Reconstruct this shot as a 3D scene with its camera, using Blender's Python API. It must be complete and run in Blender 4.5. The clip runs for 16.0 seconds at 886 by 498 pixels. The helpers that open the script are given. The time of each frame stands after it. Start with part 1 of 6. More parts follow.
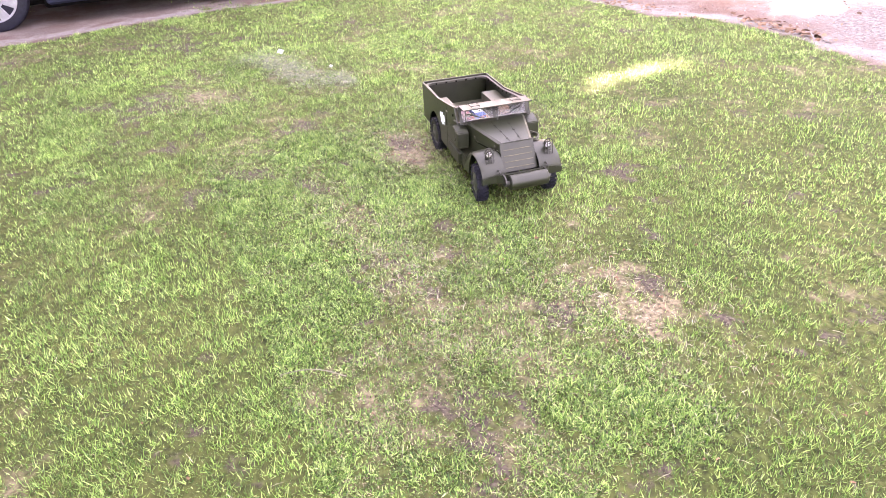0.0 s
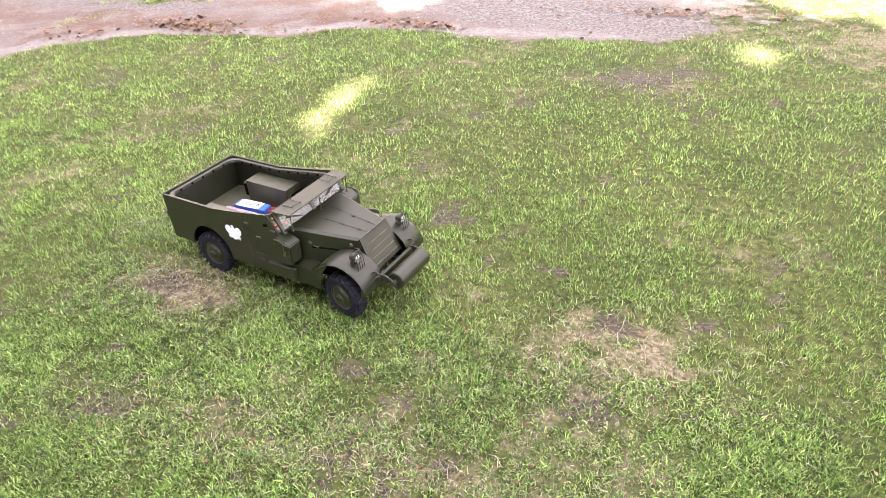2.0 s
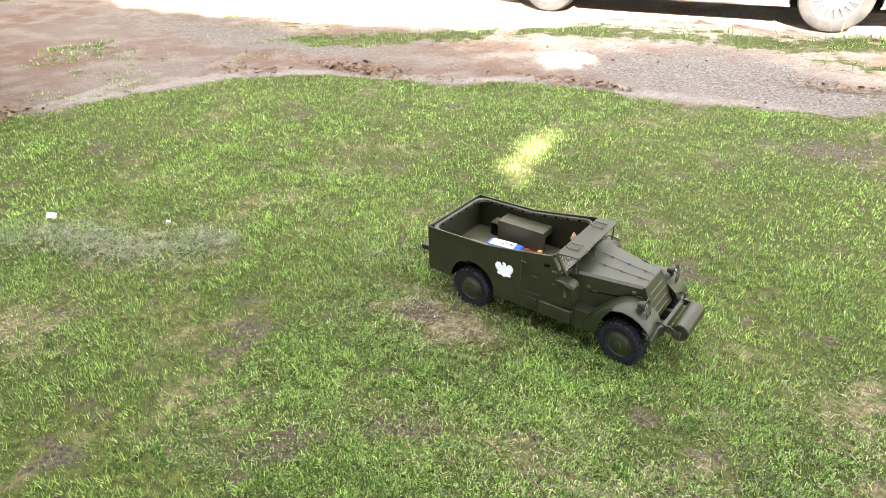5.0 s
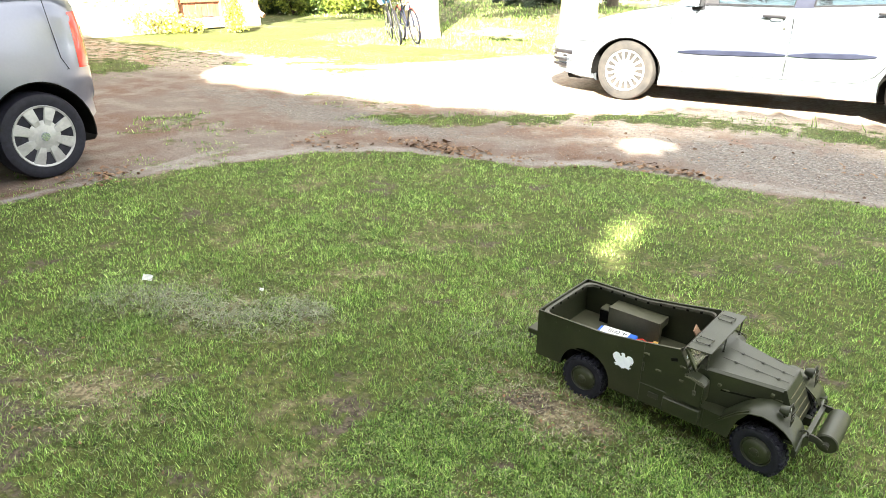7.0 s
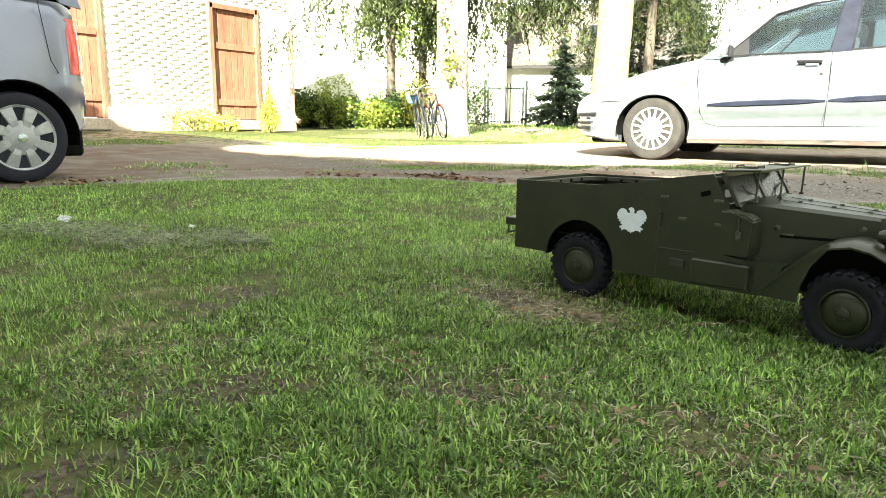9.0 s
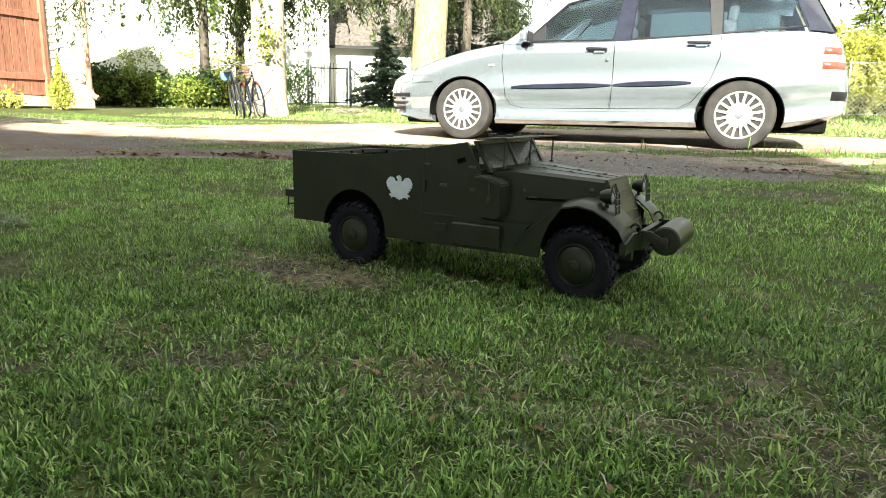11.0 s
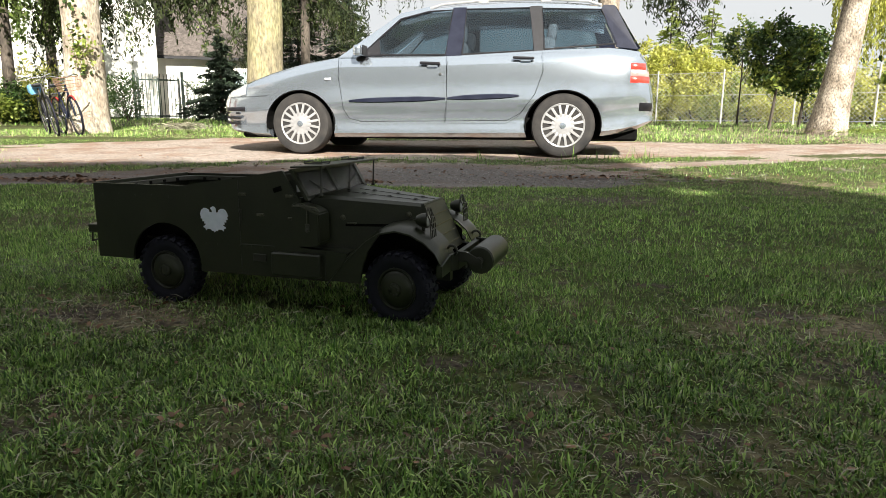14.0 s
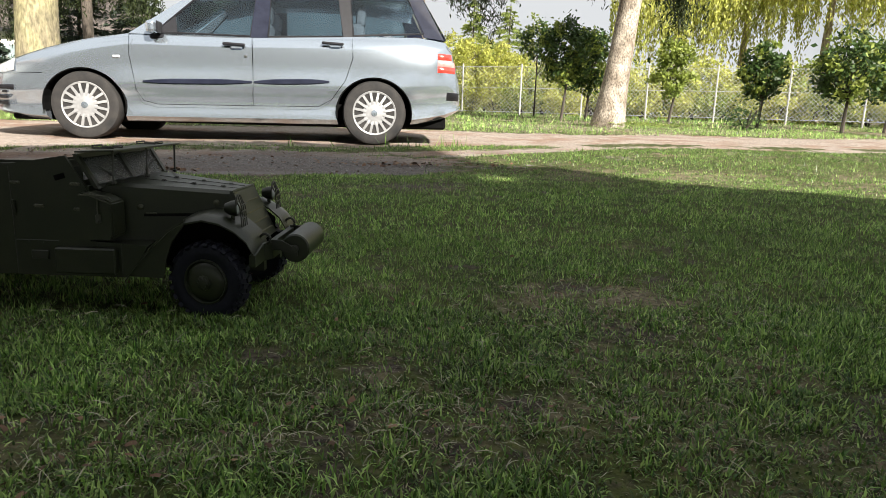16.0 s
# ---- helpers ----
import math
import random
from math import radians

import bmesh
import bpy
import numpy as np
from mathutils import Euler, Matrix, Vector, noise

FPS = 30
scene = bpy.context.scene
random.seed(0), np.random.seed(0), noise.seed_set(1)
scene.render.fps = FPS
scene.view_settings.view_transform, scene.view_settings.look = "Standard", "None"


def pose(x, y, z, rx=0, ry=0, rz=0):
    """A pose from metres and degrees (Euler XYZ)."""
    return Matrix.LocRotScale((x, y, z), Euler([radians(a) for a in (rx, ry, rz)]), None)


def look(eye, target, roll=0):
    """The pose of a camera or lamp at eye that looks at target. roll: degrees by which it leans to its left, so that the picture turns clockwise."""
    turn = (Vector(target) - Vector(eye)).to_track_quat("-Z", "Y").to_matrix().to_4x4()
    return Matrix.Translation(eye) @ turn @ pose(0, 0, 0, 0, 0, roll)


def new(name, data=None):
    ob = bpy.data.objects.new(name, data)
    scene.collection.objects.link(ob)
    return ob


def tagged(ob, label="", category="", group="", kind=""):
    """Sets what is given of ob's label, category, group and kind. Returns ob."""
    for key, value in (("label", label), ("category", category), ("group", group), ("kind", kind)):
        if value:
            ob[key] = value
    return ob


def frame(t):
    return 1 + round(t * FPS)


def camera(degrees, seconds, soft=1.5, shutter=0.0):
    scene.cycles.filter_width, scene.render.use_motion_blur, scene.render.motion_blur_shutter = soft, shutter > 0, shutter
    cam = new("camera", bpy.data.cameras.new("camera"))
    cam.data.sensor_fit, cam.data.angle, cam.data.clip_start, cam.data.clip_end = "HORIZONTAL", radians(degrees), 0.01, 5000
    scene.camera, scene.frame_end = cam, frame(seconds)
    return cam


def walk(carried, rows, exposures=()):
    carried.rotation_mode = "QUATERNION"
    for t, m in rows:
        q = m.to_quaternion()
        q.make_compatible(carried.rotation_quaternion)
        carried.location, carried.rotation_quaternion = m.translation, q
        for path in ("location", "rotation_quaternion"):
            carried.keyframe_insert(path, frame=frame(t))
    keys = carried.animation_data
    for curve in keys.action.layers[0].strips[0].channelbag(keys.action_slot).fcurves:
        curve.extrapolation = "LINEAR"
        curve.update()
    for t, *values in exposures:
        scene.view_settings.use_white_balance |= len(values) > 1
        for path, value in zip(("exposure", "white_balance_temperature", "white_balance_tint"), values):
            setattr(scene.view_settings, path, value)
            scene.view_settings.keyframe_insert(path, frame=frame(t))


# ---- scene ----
cam = camera(68.1, 16.0, soft=0.75)
PATH = [
    (0, (2.514, 0.191, 1.257), (0.97, 0.867, 0.181), -3.1),
    (0.5, (2.334, 0.244, 1.202), (0.933, 1.218, 0.158), -1.6),
    (1, (2.045, 0.109, 1.24), (0.997, 1.405, 0.135), -3.1),
    (1.5, (1.702, 0.014, 1.271), (0.885, 1.491, 0.198), -4.6),
    (2, (1.377, -0.05, 1.305), (0.696, 1.453, 0.176), -3.8),
    (2.2, (1.226, -0.095, 1.316), (0.655, 1.474, 0.216), -3.3),
    (2.4, (1.129, -0.195, 1.3), (0.544, 1.394, 0.236), -7.4),
    (2.5, (1.08, -0.215, 1.3), (0.568, 1.383, 0.213), -7.6),
    (3, (0.919, -0.273, 1.319), (0.533, 1.366, 0.241), -3.7),
    (3.5, (0.86, -0.289, 1.321), (0.306, 1.328, 0.282), -4.3),
    (4, (0.827, -0.309, 1.324), (0.168, 1.292, 0.324), -3.7),
    (4.2, (0.819, -0.322, 1.322), (0.09, 1.249, 0.322), -3.0),
    (6.3, (0.594, -0.48, 1.37), (-0.327, 1.005, 0.396), -0.6),
    (6.5, (0.579, -0.478, 1.382), (-0.376, 0.995, 0.422), -0.9),
    (7, (0.511, -0.444, 1.295), (-0.5, 1.098, 0.521), 0.1),
    (7.5, (0.443, -0.279, 0.978), (-0.729, 1.121, 0.164), 1.2),
    (7.8, (0.466, -0.217, 0.725), (-0.861, 1.145, 0.106), 0.4),
    (8, (0.491, -0.16, 0.564), (-0.851, 1.202, -0.023), 1.2),
    (8.1, (0.494, -0.14, 0.474), (-0.825, 1.268, -0.055), 1.6),
    (8.5, (0.525, -0.054, 0.407), (-0.689, 1.484, 0.01), -1.0),
    (8.7, (0.526, -0.047, 0.4), (-0.679, 1.507, 0.035), -0.2),
    (10.8, (0.653, -0.005, 0.359), (-0.121, 1.784, -0.088), 1.5),
    (11, (0.661, 0.0, 0.365), (-0.069, 1.815, -0.051), 1.3),
    (11.5, (0.675, 0.006, 0.372), (0.029, 1.858, -0.021), 1.3),
    (12, (0.685, 0.01, 0.373), (0.16, 1.9, -0.015), 1.7),
    (12.5, (0.693, 0.015, 0.376), (0.245, 1.92, -0.032), 1.6),
    (13, (0.71, 0.022, 0.384), (0.326, 1.944, -0.014), 1.3),
    (13.5, (0.717, 0.021, 0.392), (0.392, 1.956, 0.007), 1.3),
    (14, (0.723, 0.022, 0.4), (0.417, 1.961, 0.019), 0.4),
    (14.5, (0.727, 0.023, 0.408), (0.516, 1.977, 0.037), 0.9),
    (15, (0.726, 0.026, 0.401), (0.715, 1.986, 0.003), 2.3),
    (15.5, (0.723, 0.028, 0.401), (0.838, 1.98, -0.016), 1.3),
    (16, (0.723, 0.021, 0.396), (0.973, 1.964, -0.011), 1.7),
]
walk(cam, [(t, look(eye, target, roll)) for t, eye, target, roll in PATH],
     [(0, 3.98, 6400, 42), (1.0, 3.90, 6550, 38), (2.0, 3.62, 6700, 29), (4.2, 3.47, 6950, 17), (6.3, 3.36, 6950, 8), (7.5, 2.95, 6950, 4), (8.7, 2.54, 7150, -2), (10.8, 1.84, 6750, 0), (12.5, 1.14, 6600, 6), (16, 0.72, 6500, 9)])

# ---- light ----
SUN_DIR = Vector((-0.364, 0.776, -0.535)).normalized()
sun = new("sun", bpy.data.lights.new("sun", "SUN"))
sun.data.energy, sun.data.angle, sun.data.color = 8.2, radians(0.53), (1.0, 0.94, 0.85)
sun.rotation_euler = SUN_DIR.to_track_quat("-Z", "Y").to_euler()
world = bpy.data.worlds.new("sky")
scene.world = world
world.use_nodes = True
wn = world.node_tree
sky = wn.nodes.new("ShaderNodeTexSky")
sky.sky_type, sky.sun_disc = "NISHITA", False
sky.sun_elevation = math.asin(-SUN_DIR.z)
sky.sun_rotation = math.atan2(-SUN_DIR.x, -SUN_DIR.y)
sky.air_density, sky.dust_density = 1.0, 2.5
# thin broken cloud over the clear sky
wtc = wn.nodes.new("ShaderNodeTexCoord")
wns = wn.nodes.new("ShaderNodeTexNoise")
wns.inputs["Scale"].default_value, wns.inputs["Detail"].default_value = 2.6, 7.0
wrp = wn.nodes.new("ShaderNodeValToRGB")
wrp.color_ramp.elements[0].position, wrp.color_ramp.elements[1].position = 0.24, 0.46
wmx = wn.nodes.new("ShaderNodeMix")
wmx.data_type = "RGBA"
wmx.inputs["B"].default_value = (12.5, 12.8, 13.2, 1)
wn.links.new(wtc.outputs["Generated"], wns.inputs["Vector"])
wn.links.new(wns.outputs["Fac"], wrp.inputs["Fac"])
wn.links.new(wrp.outputs["Color"], wmx.inputs["Factor"])
wn.links.new(sky.outputs[0], wmx.inputs["A"])
wn.links.new(wmx.outputs["Result"], wn.nodes["Background"].inputs[0])
wn.nodes["Background"].inputs[1].default_value = 0.037

# ---- materials ----
def surface(name, a, b, scale=8.0, rough=0.7, metal=0.0, bump=0.0, bump_scale=60.0, fine=0.25, coat=0.0, vary=0.0, stretch=(1, 1, 1), spec=0.5, transl=0.0):
    """Two tones blended by broad noise, broken up by fine noise, with relief."""
    m = bpy.data.materials.new(name)
    m.use_nodes = True
    nt = m.node_tree
    n, l = nt.nodes, nt.links
    p = n["Principled BSDF"]
    tc = n.new("ShaderNodeTexCoord")
    mp = n.new("ShaderNodeMapping")
    mp.inputs["Scale"].default_value = stretch
    l.new(tc.outputs["Object"], mp.inputs["Vector"])
    n1 = n.new("ShaderNodeTexNoise")
    n1.inputs["Scale"].default_value, n1.inputs["Detail"].default_value = scale, 5
    l.new(mp.outputs[0], n1.inputs["Vector"])
    mx = n.new("ShaderNodeMix")
    mx.data_type = "RGBA"
    mx.inputs["A"].default_value, mx.inputs["B"].default_value = (*a, 1), (*b, 1)
    rp = n.new("ShaderNodeMapRange")
    rp.inputs["From Min"].default_value, rp.inputs["From Max"].default_value = 0.35, 0.65
    l.new(n1.outputs["Fac"], rp.inputs["Value"])
    l.new(rp.outputs[0], mx.inputs["Factor"])
    n2 = n.new("ShaderNodeTexNoise")
    n2.inputs["Scale"].default_value, n2.inputs["Detail"].default_value = bump_scale, 4
    l.new(mp.outputs[0], n2.inputs["Vector"])
    hs = n.new("ShaderNodeHueSaturation")
    vr = n.new("ShaderNodeMapRange")
    vr.inputs["From Min"].default_value, vr.inputs["From Max"].default_value = 0.3, 0.7
    vr.inputs["To Min"].default_value, vr.inputs["To Max"].default_value = 1 - fine, 1 + fine
    l.new(n2.outputs["Fac"], vr.inputs["Value"])
    out = vr.outputs[0]
    if vary:
        oi = n.new("ShaderNodeObjectInfo")
        ge = n.new("ShaderNodeNewGeometry")
        ad = n.new("ShaderNodeMath")
        ad.operation = "ADD"
        l.new(oi.outputs["Random"], ad.inputs[0])
        l.new(ge.outputs["Random Per Island"], ad.inputs[1])
        fr = n.new("ShaderNodeMath")
        fr.operation = "FRACT"
        l.new(ad.outputs[0], fr.inputs[0])
        r2 = n.new("ShaderNodeMapRange")
        r2.inputs["To Min"].default_value, r2.inputs["To Max"].default_value = 1 - vary, 1 + vary
        l.new(fr.outputs[0], r2.inputs["Value"])
        mu = n.new("ShaderNodeMath")
        mu.operation = "MULTIPLY"
        l.new(out, mu.inputs[0])
        l.new(r2.outputs[0], mu.inputs[1])
        out = mu.outputs[0]
    l.new(out, hs.inputs["Value"])
    l.new(mx.outputs["Result"], hs.inputs["Color"])
    l.new(hs.outputs[0], p.inputs["Base Color"])
    p.inputs["Roughness"].default_value, p.inputs["Metallic"].default_value = rough, metal
    p.inputs["Coat Roughness"].default_value = 0.16
    p.inputs["Coat Weight"].default_value, p.inputs["Specular IOR Level"].default_value = coat, spec
    if transl:
        tr = n.new("ShaderNodeBsdfTranslucent")
        sh = n.new("ShaderNodeMixShader")
        sh.inputs[0].default_value = transl
        l.new(hs.outputs[0], tr.inputs[0])
        l.new(p.outputs[0], sh.inputs[1])
        l.new(tr.outputs[0], sh.inputs[2])
        l.new(sh.outputs[0], n["Material Output"].inputs[0])
    if bump:
        bp = n.new("ShaderNodeBump")
        bp.inputs["Strength"].default_value, bp.inputs["Distance"].default_value = bump, 0.4 / bump_scale
        l.new(n2.outputs["Fac"], bp.inputs["Height"])
        l.new(bp.outputs[0], p.inputs["Normal"])
    return m


def glass_pane(name, tint, gloss=0.02, ior=1.75, haze=0.0):
    """Thin window glass: clear, with the gloss of its surface."""
    m = bpy.data.materials.new(name)
    m.use_nodes = True
    n, l = m.node_tree.nodes, m.node_tree.links
    tr, gl, fr, sh = (n.new(k) for k in ("ShaderNodeBsdfTransparent", "ShaderNodeBsdfGlossy", "ShaderNodeFresnel", "ShaderNodeMixShader"))
    tr.inputs[0].default_value = (*tint, 1)
    gl.inputs["Roughness"].default_value = gloss
    fr.inputs[0].default_value = ior
    l.new(fr.outputs[0], sh.inputs[0])
    l.new(tr.outputs[0], sh.inputs[1])
    l.new(gl.outputs[0], sh.inputs[2])
    l.new(sh.outputs[0], n["Material Output"].inputs[0])
    if haze:
        df, s2 = n.new("ShaderNodeBsdfDiffuse"), n.new("ShaderNodeMixShader")
        df.inputs[0].default_value = (0.45, 0.46, 0.46, 1)
        s2.inputs[0].default_value = haze
        l.new(sh.outputs[0], s2.inputs[1])
        l.new(df.outputs[0], s2.inputs[2])
        l.new(s2.outputs[0], n["Material Output"].inputs[0])
    return m


def ground_surface():
    """Turf, bare soil and gravel, mixed by the sheet's own soil and dry maps."""
    m = bpy.data.materials.new("turf_and_soil")
    m.use_nodes = True
    n, l = m.node_tree.nodes, m.node_tree.links
    p = n["Principled BSDF"]
    tc = n.new("ShaderNodeTexCoord")

    def noise_at(scale, detail=5):
        k = n.new("ShaderNodeTexNoise")
        k.inputs["Scale"].default_value, k.inputs["Detail"].default_value = scale, detail
        l.new(tc.outputs["Object"], k.inputs["Vector"])
        return k.outputs["Fac"]

    def mix(fac, a, b):
        k = n.new("ShaderNodeMix")
        k.data_type = "RGBA"
        for s, v in (("Factor", fac), ("A", a), ("B", b)):
            if isinstance(v, tuple):
                k.inputs[s].default_value = (*v, 1)
            else:
                l.new(v, k.inputs[s])
        return k.outputs["Result"]

    def ramp(v, lo, hi, a=0.0, b=1.0):
        k = n.new("ShaderNodeMapRange")
        for s, q in zip(("From Min", "From Max", "To Min", "To Max"), (lo, hi, a, b)):
            k.inputs[s].default_value = q
        l.new(v, k.inputs["Value"])
        return k.outputs[0]

    def attr(name):
        k = n.new("ShaderNodeAttribute")
        k.attribute_name = name
        return k.outputs["Fac"]

    def add(a, b, op="ADD"):
        k = n.new("ShaderNodeMath")
        k.operation = op
        for i, v in enumerate((a, b)):
            if isinstance(v, float):
                k.inputs[i].default_value = v
            else:
                l.new(v, k.inputs[i])
        return k.outputs[0]

    turf = mix(ramp(noise_at(55), 0.35, 0.65), (0.020, 0.026, 0.008), (0.070, 0.090, 0.022))
    turf = mix(ramp(noise_at(2.1), 0.38, 0.62), turf, mix(ramp(noise_at(38), 0.35, 0.65), (0.030, 0.034, 0.011), (0.095, 0.108, 0.032)))
    straw = mix(ramp(noise_at(70), 0.35, 0.65), (0.065, 0.054, 0.033), (0.235, 0.195, 0.125))
    dryf = ramp(add(attr("dry"), ramp(noise_at(13), 0.3, 0.7, -0.35, 0.35)), 0.3, 0.75)
    turf = mix(dryf, turf, straw)
    vor = n.new("ShaderNodeTexVoronoi")
    vor.inputs["Scale"].default_value = 70
    l.new(tc.outputs["Object"], vor.inputs["Vector"])
    # brown and grey earth by the lawn, darkened to deepen the shade there
    shaded_soil = mix(ramp(noise_at(1.1, 6), 0.42, 0.58), (0.105, 0.062, 0.047), (0.125, 0.103, 0.096))
    shaded_soil = mix(ramp(noise_at(3.3, 7), 0.47, 0.62), shaded_soil, (0.165, 0.142, 0.132))
    shaded_soil = mix(ramp(add(attr("rim"), ramp(noise_at(7), 0.3, 0.7, -0.3, 0.3)), 0.35, 0.8), shaded_soil, (0.20, 0.185, 0.18))
    # earth further out, lightened to strengthen the sun on it
    sunlit_soil = mix(ramp(noise_at(1.1, 6), 0.42, 0.58), (0.28, 0.185, 0.135), (0.35, 0.295, 0.25))
    sunlit_soil = mix(ramp(noise_at(3.3, 7), 0.45, 0.6), sunlit_soil, (0.38, 0.325, 0.28))
    soil = mix(attr("pale"), shaded_soil, sunlit_soil)
    grit = mix(ramp(noise_at(45), 0.35, 0.65), (0.06, 0.056, 0.055), (0.20, 0.185, 0.18))
    soil = mix(ramp(add(attr("gravel"), ramp(noise_at(6), 0.3, 0.7, -0.3, 0.3)), 0.3, 0.7), soil, grit)
    soil = mix(ramp(vor.outputs["Distance"], 0.0, 0.5), mix(ramp(noise_at(90), 0.3, 0.7), (0.09, 0.07, 0.06), (0.22, 0.185, 0.16)), soil)
    soil = mix(ramp(noise_at(22, 9), 0.42, 0.62, 0.0, 0.45), soil, (0.12, 0.09, 0.075))
    soilf = ramp(add(attr("soil"), ramp(noise_at(9, 8), 0.3, 0.7, -0.32, 0.32)), 0.38, 0.6)
    humus = mix(ramp(noise_at(80), 0.35, 0.65), (0.030, 0.023, 0.018), (0.105, 0.085, 0.066))
    turf = mix(ramp(add(attr("bare"), ramp(noise_at(30, 7), 0.3, 0.7, -0.35, 0.35)), 0.5, 0.85), turf, humus)
    l.new(mix(soilf, turf, soil), p.inputs["Base Color"])
    p.inputs["Roughness"].default_value = 0.95
    p.inputs["Specular IOR Level"].default_value = 0.2
    bp = n.new("ShaderNodeBump")
    bp.inputs["Strength"].default_value, bp.inputs["Distance"].default_value = 0.9, 0.012
    l.new(add(noise_at(60), noise_at(14)), bp.inputs["Height"])
    l.new(bp.outputs[0], p.inputs["Normal"])
    return m


def blade_surface():
    """Grass blades: green to straw, each blade its own tone; the map 'dry' says how many are straw."""
    m = bpy.data.materials.new("grass_blades")
    m.use_nodes = True
    n, l = m.node_tree.nodes, m.node_tree.links
    p = n["Principled BSDF"]
    ge, at = n.new("ShaderNodeNewGeometry"), n.new("ShaderNodeAttribute")
    at.attribute_name = "dry"
    r1 = n.new("ShaderNodeValToRGB")
    e = r1.color_ramp.elements
    e[0].color, e[1].color = (0.026, 0.076, 0.013, 1), (0.41, 0.54, 0.18, 1)
    mid = e.new(0.5)
    mid.color = (0.150, 0.275, 0.049, 1)
    l.new(ge.outputs["Random Per Island"], r1.inputs[0])
    r2 = n.new("ShaderNodeValToRGB")
    e = r2.color_ramp.elements
    e[0].color, e[1].color = (0.13, 0.10, 0.062, 1), (0.46, 0.405, 0.285, 1)
    l.new(ge.outputs["Random Per Island"], r2.inputs[0])
    mx = n.new("ShaderNodeMix")
    mx.data_type = "RGBA"
    l.new(at.outputs["Fac"], mx.inputs["Factor"])
    l.new(r1.outputs[0], mx.inputs["A"])
    l.new(r2.outputs[0], mx.inputs["B"])
    tn, hv = n.new("ShaderNodeAttribute"), n.new("ShaderNodeHueSaturation")
    tn.attribute_name = "tone"
    l.new(tn.outputs["Fac"], hv.inputs["Value"])
    l.new(mx.outputs["Result"], hv.inputs["Color"])
    l.new(hv.outputs[0], p.inputs["Base Color"])
    p.inputs["Roughness"].default_value = 0.34
    p.inputs["Specular IOR Level"].default_value = 0.5
    tr, sh = n.new("ShaderNodeBsdfTranslucent"), n.new("ShaderNodeMixShader")
    sh.inputs[0].default_value = 0.4
    l.new(hv.outputs[0], tr.inputs[0])
    l.new(p.outputs[0], sh.inputs[1])
    l.new(tr.outputs[0], sh.inputs[2])
    l.new(sh.outputs[0], n["Material Output"].inputs[0])
    return m


OLIVE = surface("olive_drab_paint", (0.0135, 0.0165, 0.0080), (0.0205, 0.0232, 0.0116), 14, 0.40, bump=0.12, bump_scale=260, fine=0.12, spec=0.45)
OLIVE_LIGHT = surface("olive_drab_paint_inside", (0.050, 0.051, 0.031), (0.062, 0.061, 0.038), 20, 0.5, bump=0.1, bump_scale=260, fine=0.12)
OLIVE_PALE = surface("worn_pale_olive_rail", (0.044, 0.045, 0.034), (0.062, 0.061, 0.048), 30, 0.5, fine=0.15)
OLIVE_DARK = surface("dark_olive_hardware", (0.016, 0.017, 0.012), (0.024, 0.024, 0.017), 40, 0.5, fine=0.15)
OLIVE_BRUSH = surface("ochre_stencil_line", (0.075, 0.070, 0.036), (0.10, 0.09, 0.048), 60, 0.7)
RUBBER = surface("tyre_rubber", (0.006, 0.0063, 0.0125), (0.011, 0.0115, 0.021), 30, 0.65, spec=0.25, bump=0.2, bump_scale=200, fine=0.2)
DUSTY_RUBBER = surface("dusty_car_tyre", (0.013, 0.0125, 0.013), (0.030, 0.027, 0.025), 9, 0.85, bump=0.1, bump_scale=90, fine=0.2)
WHITE_PAINT = surface("white_emblem_paint", (0.74, 0.79, 0.92), (0.79, 0.83, 0.95), 60, 0.6, fine=0.04)
SILVER = surface("pale_silver_blue_car_paint", (0.44, 0.50, 0.57), (0.46, 0.52, 0.59), 1.2, 0.16, metal=0.8, coat=1.0, fine=0.02)
GREY_PAINT = surface("silver_grey_metallic_car_paint", (0.15, 0.163, 0.225), (0.17, 0.183, 0.245), 1.2, 0.3, metal=0.5, coat=1.0, fine=0.02)
GREY_COVER = surface("dull_grey_wheel_cover", (0.27, 0.275, 0.29), (0.33, 0.335, 0.35), 12, 0.4, metal=0.3, fine=0.08)
SILVER_PLASTIC = surface("silver_wheel_cover", (0.29, 0.29, 0.295), (0.37, 0.37, 0.375), 12, 0.4, metal=0.3, fine=0.08)
BLACK_TRIM = surface("black_plastic_trim", (0.009, 0.009, 0.011), (0.015, 0.015, 0.019), 14, 0.45, fine=0.15, spec=0.3)
NAVY_TRIM = surface("dark_blue_grey_trim", (0.010, 0.012, 0.024), (0.016, 0.019, 0.034), 10, 0.5, fine=0.1, spec=0.12)
# near black for seams and bolts, and as painted-in shade of recesses
DARK = surface("near_black_and_cavity_shade", (0.003, 0.003, 0.003), (0.006, 0.006, 0.0055), 10, 0.9, spec=0.1)
SEAT = surface("grey_seat_cloth", (0.09, 0.10, 0.12), (0.14, 0.15, 0.17), 12, 0.9)
RED_LENS = surface("red_lamp_lens", (0.55, 0.03, 0.025), (0.65, 0.05, 0.035), 20, 0.15, coat=1.0, fine=0.1)
PINK_LENS = surface("pale_pink_lamp_lens", (0.52, 0.22, 0.21), (0.60, 0.32, 0.30), 20, 0.15, coat=1.0, fine=0.1)
CLEAR_LENS = surface("clear_lamp_lens", (0.34, 0.36, 0.37), (0.52, 0.54, 0.55), 30, 0.12, coat=1.0, fine=0.1)
GLASS = glass_pane("car_glass", (0.60, 0.68, 0.71), 0.015, 1.65)
GLASS_TOY = glass_pane("hazy_plastic_pane", (0.74, 0.74, 0.70), 0.15, 1.45, 0.14)
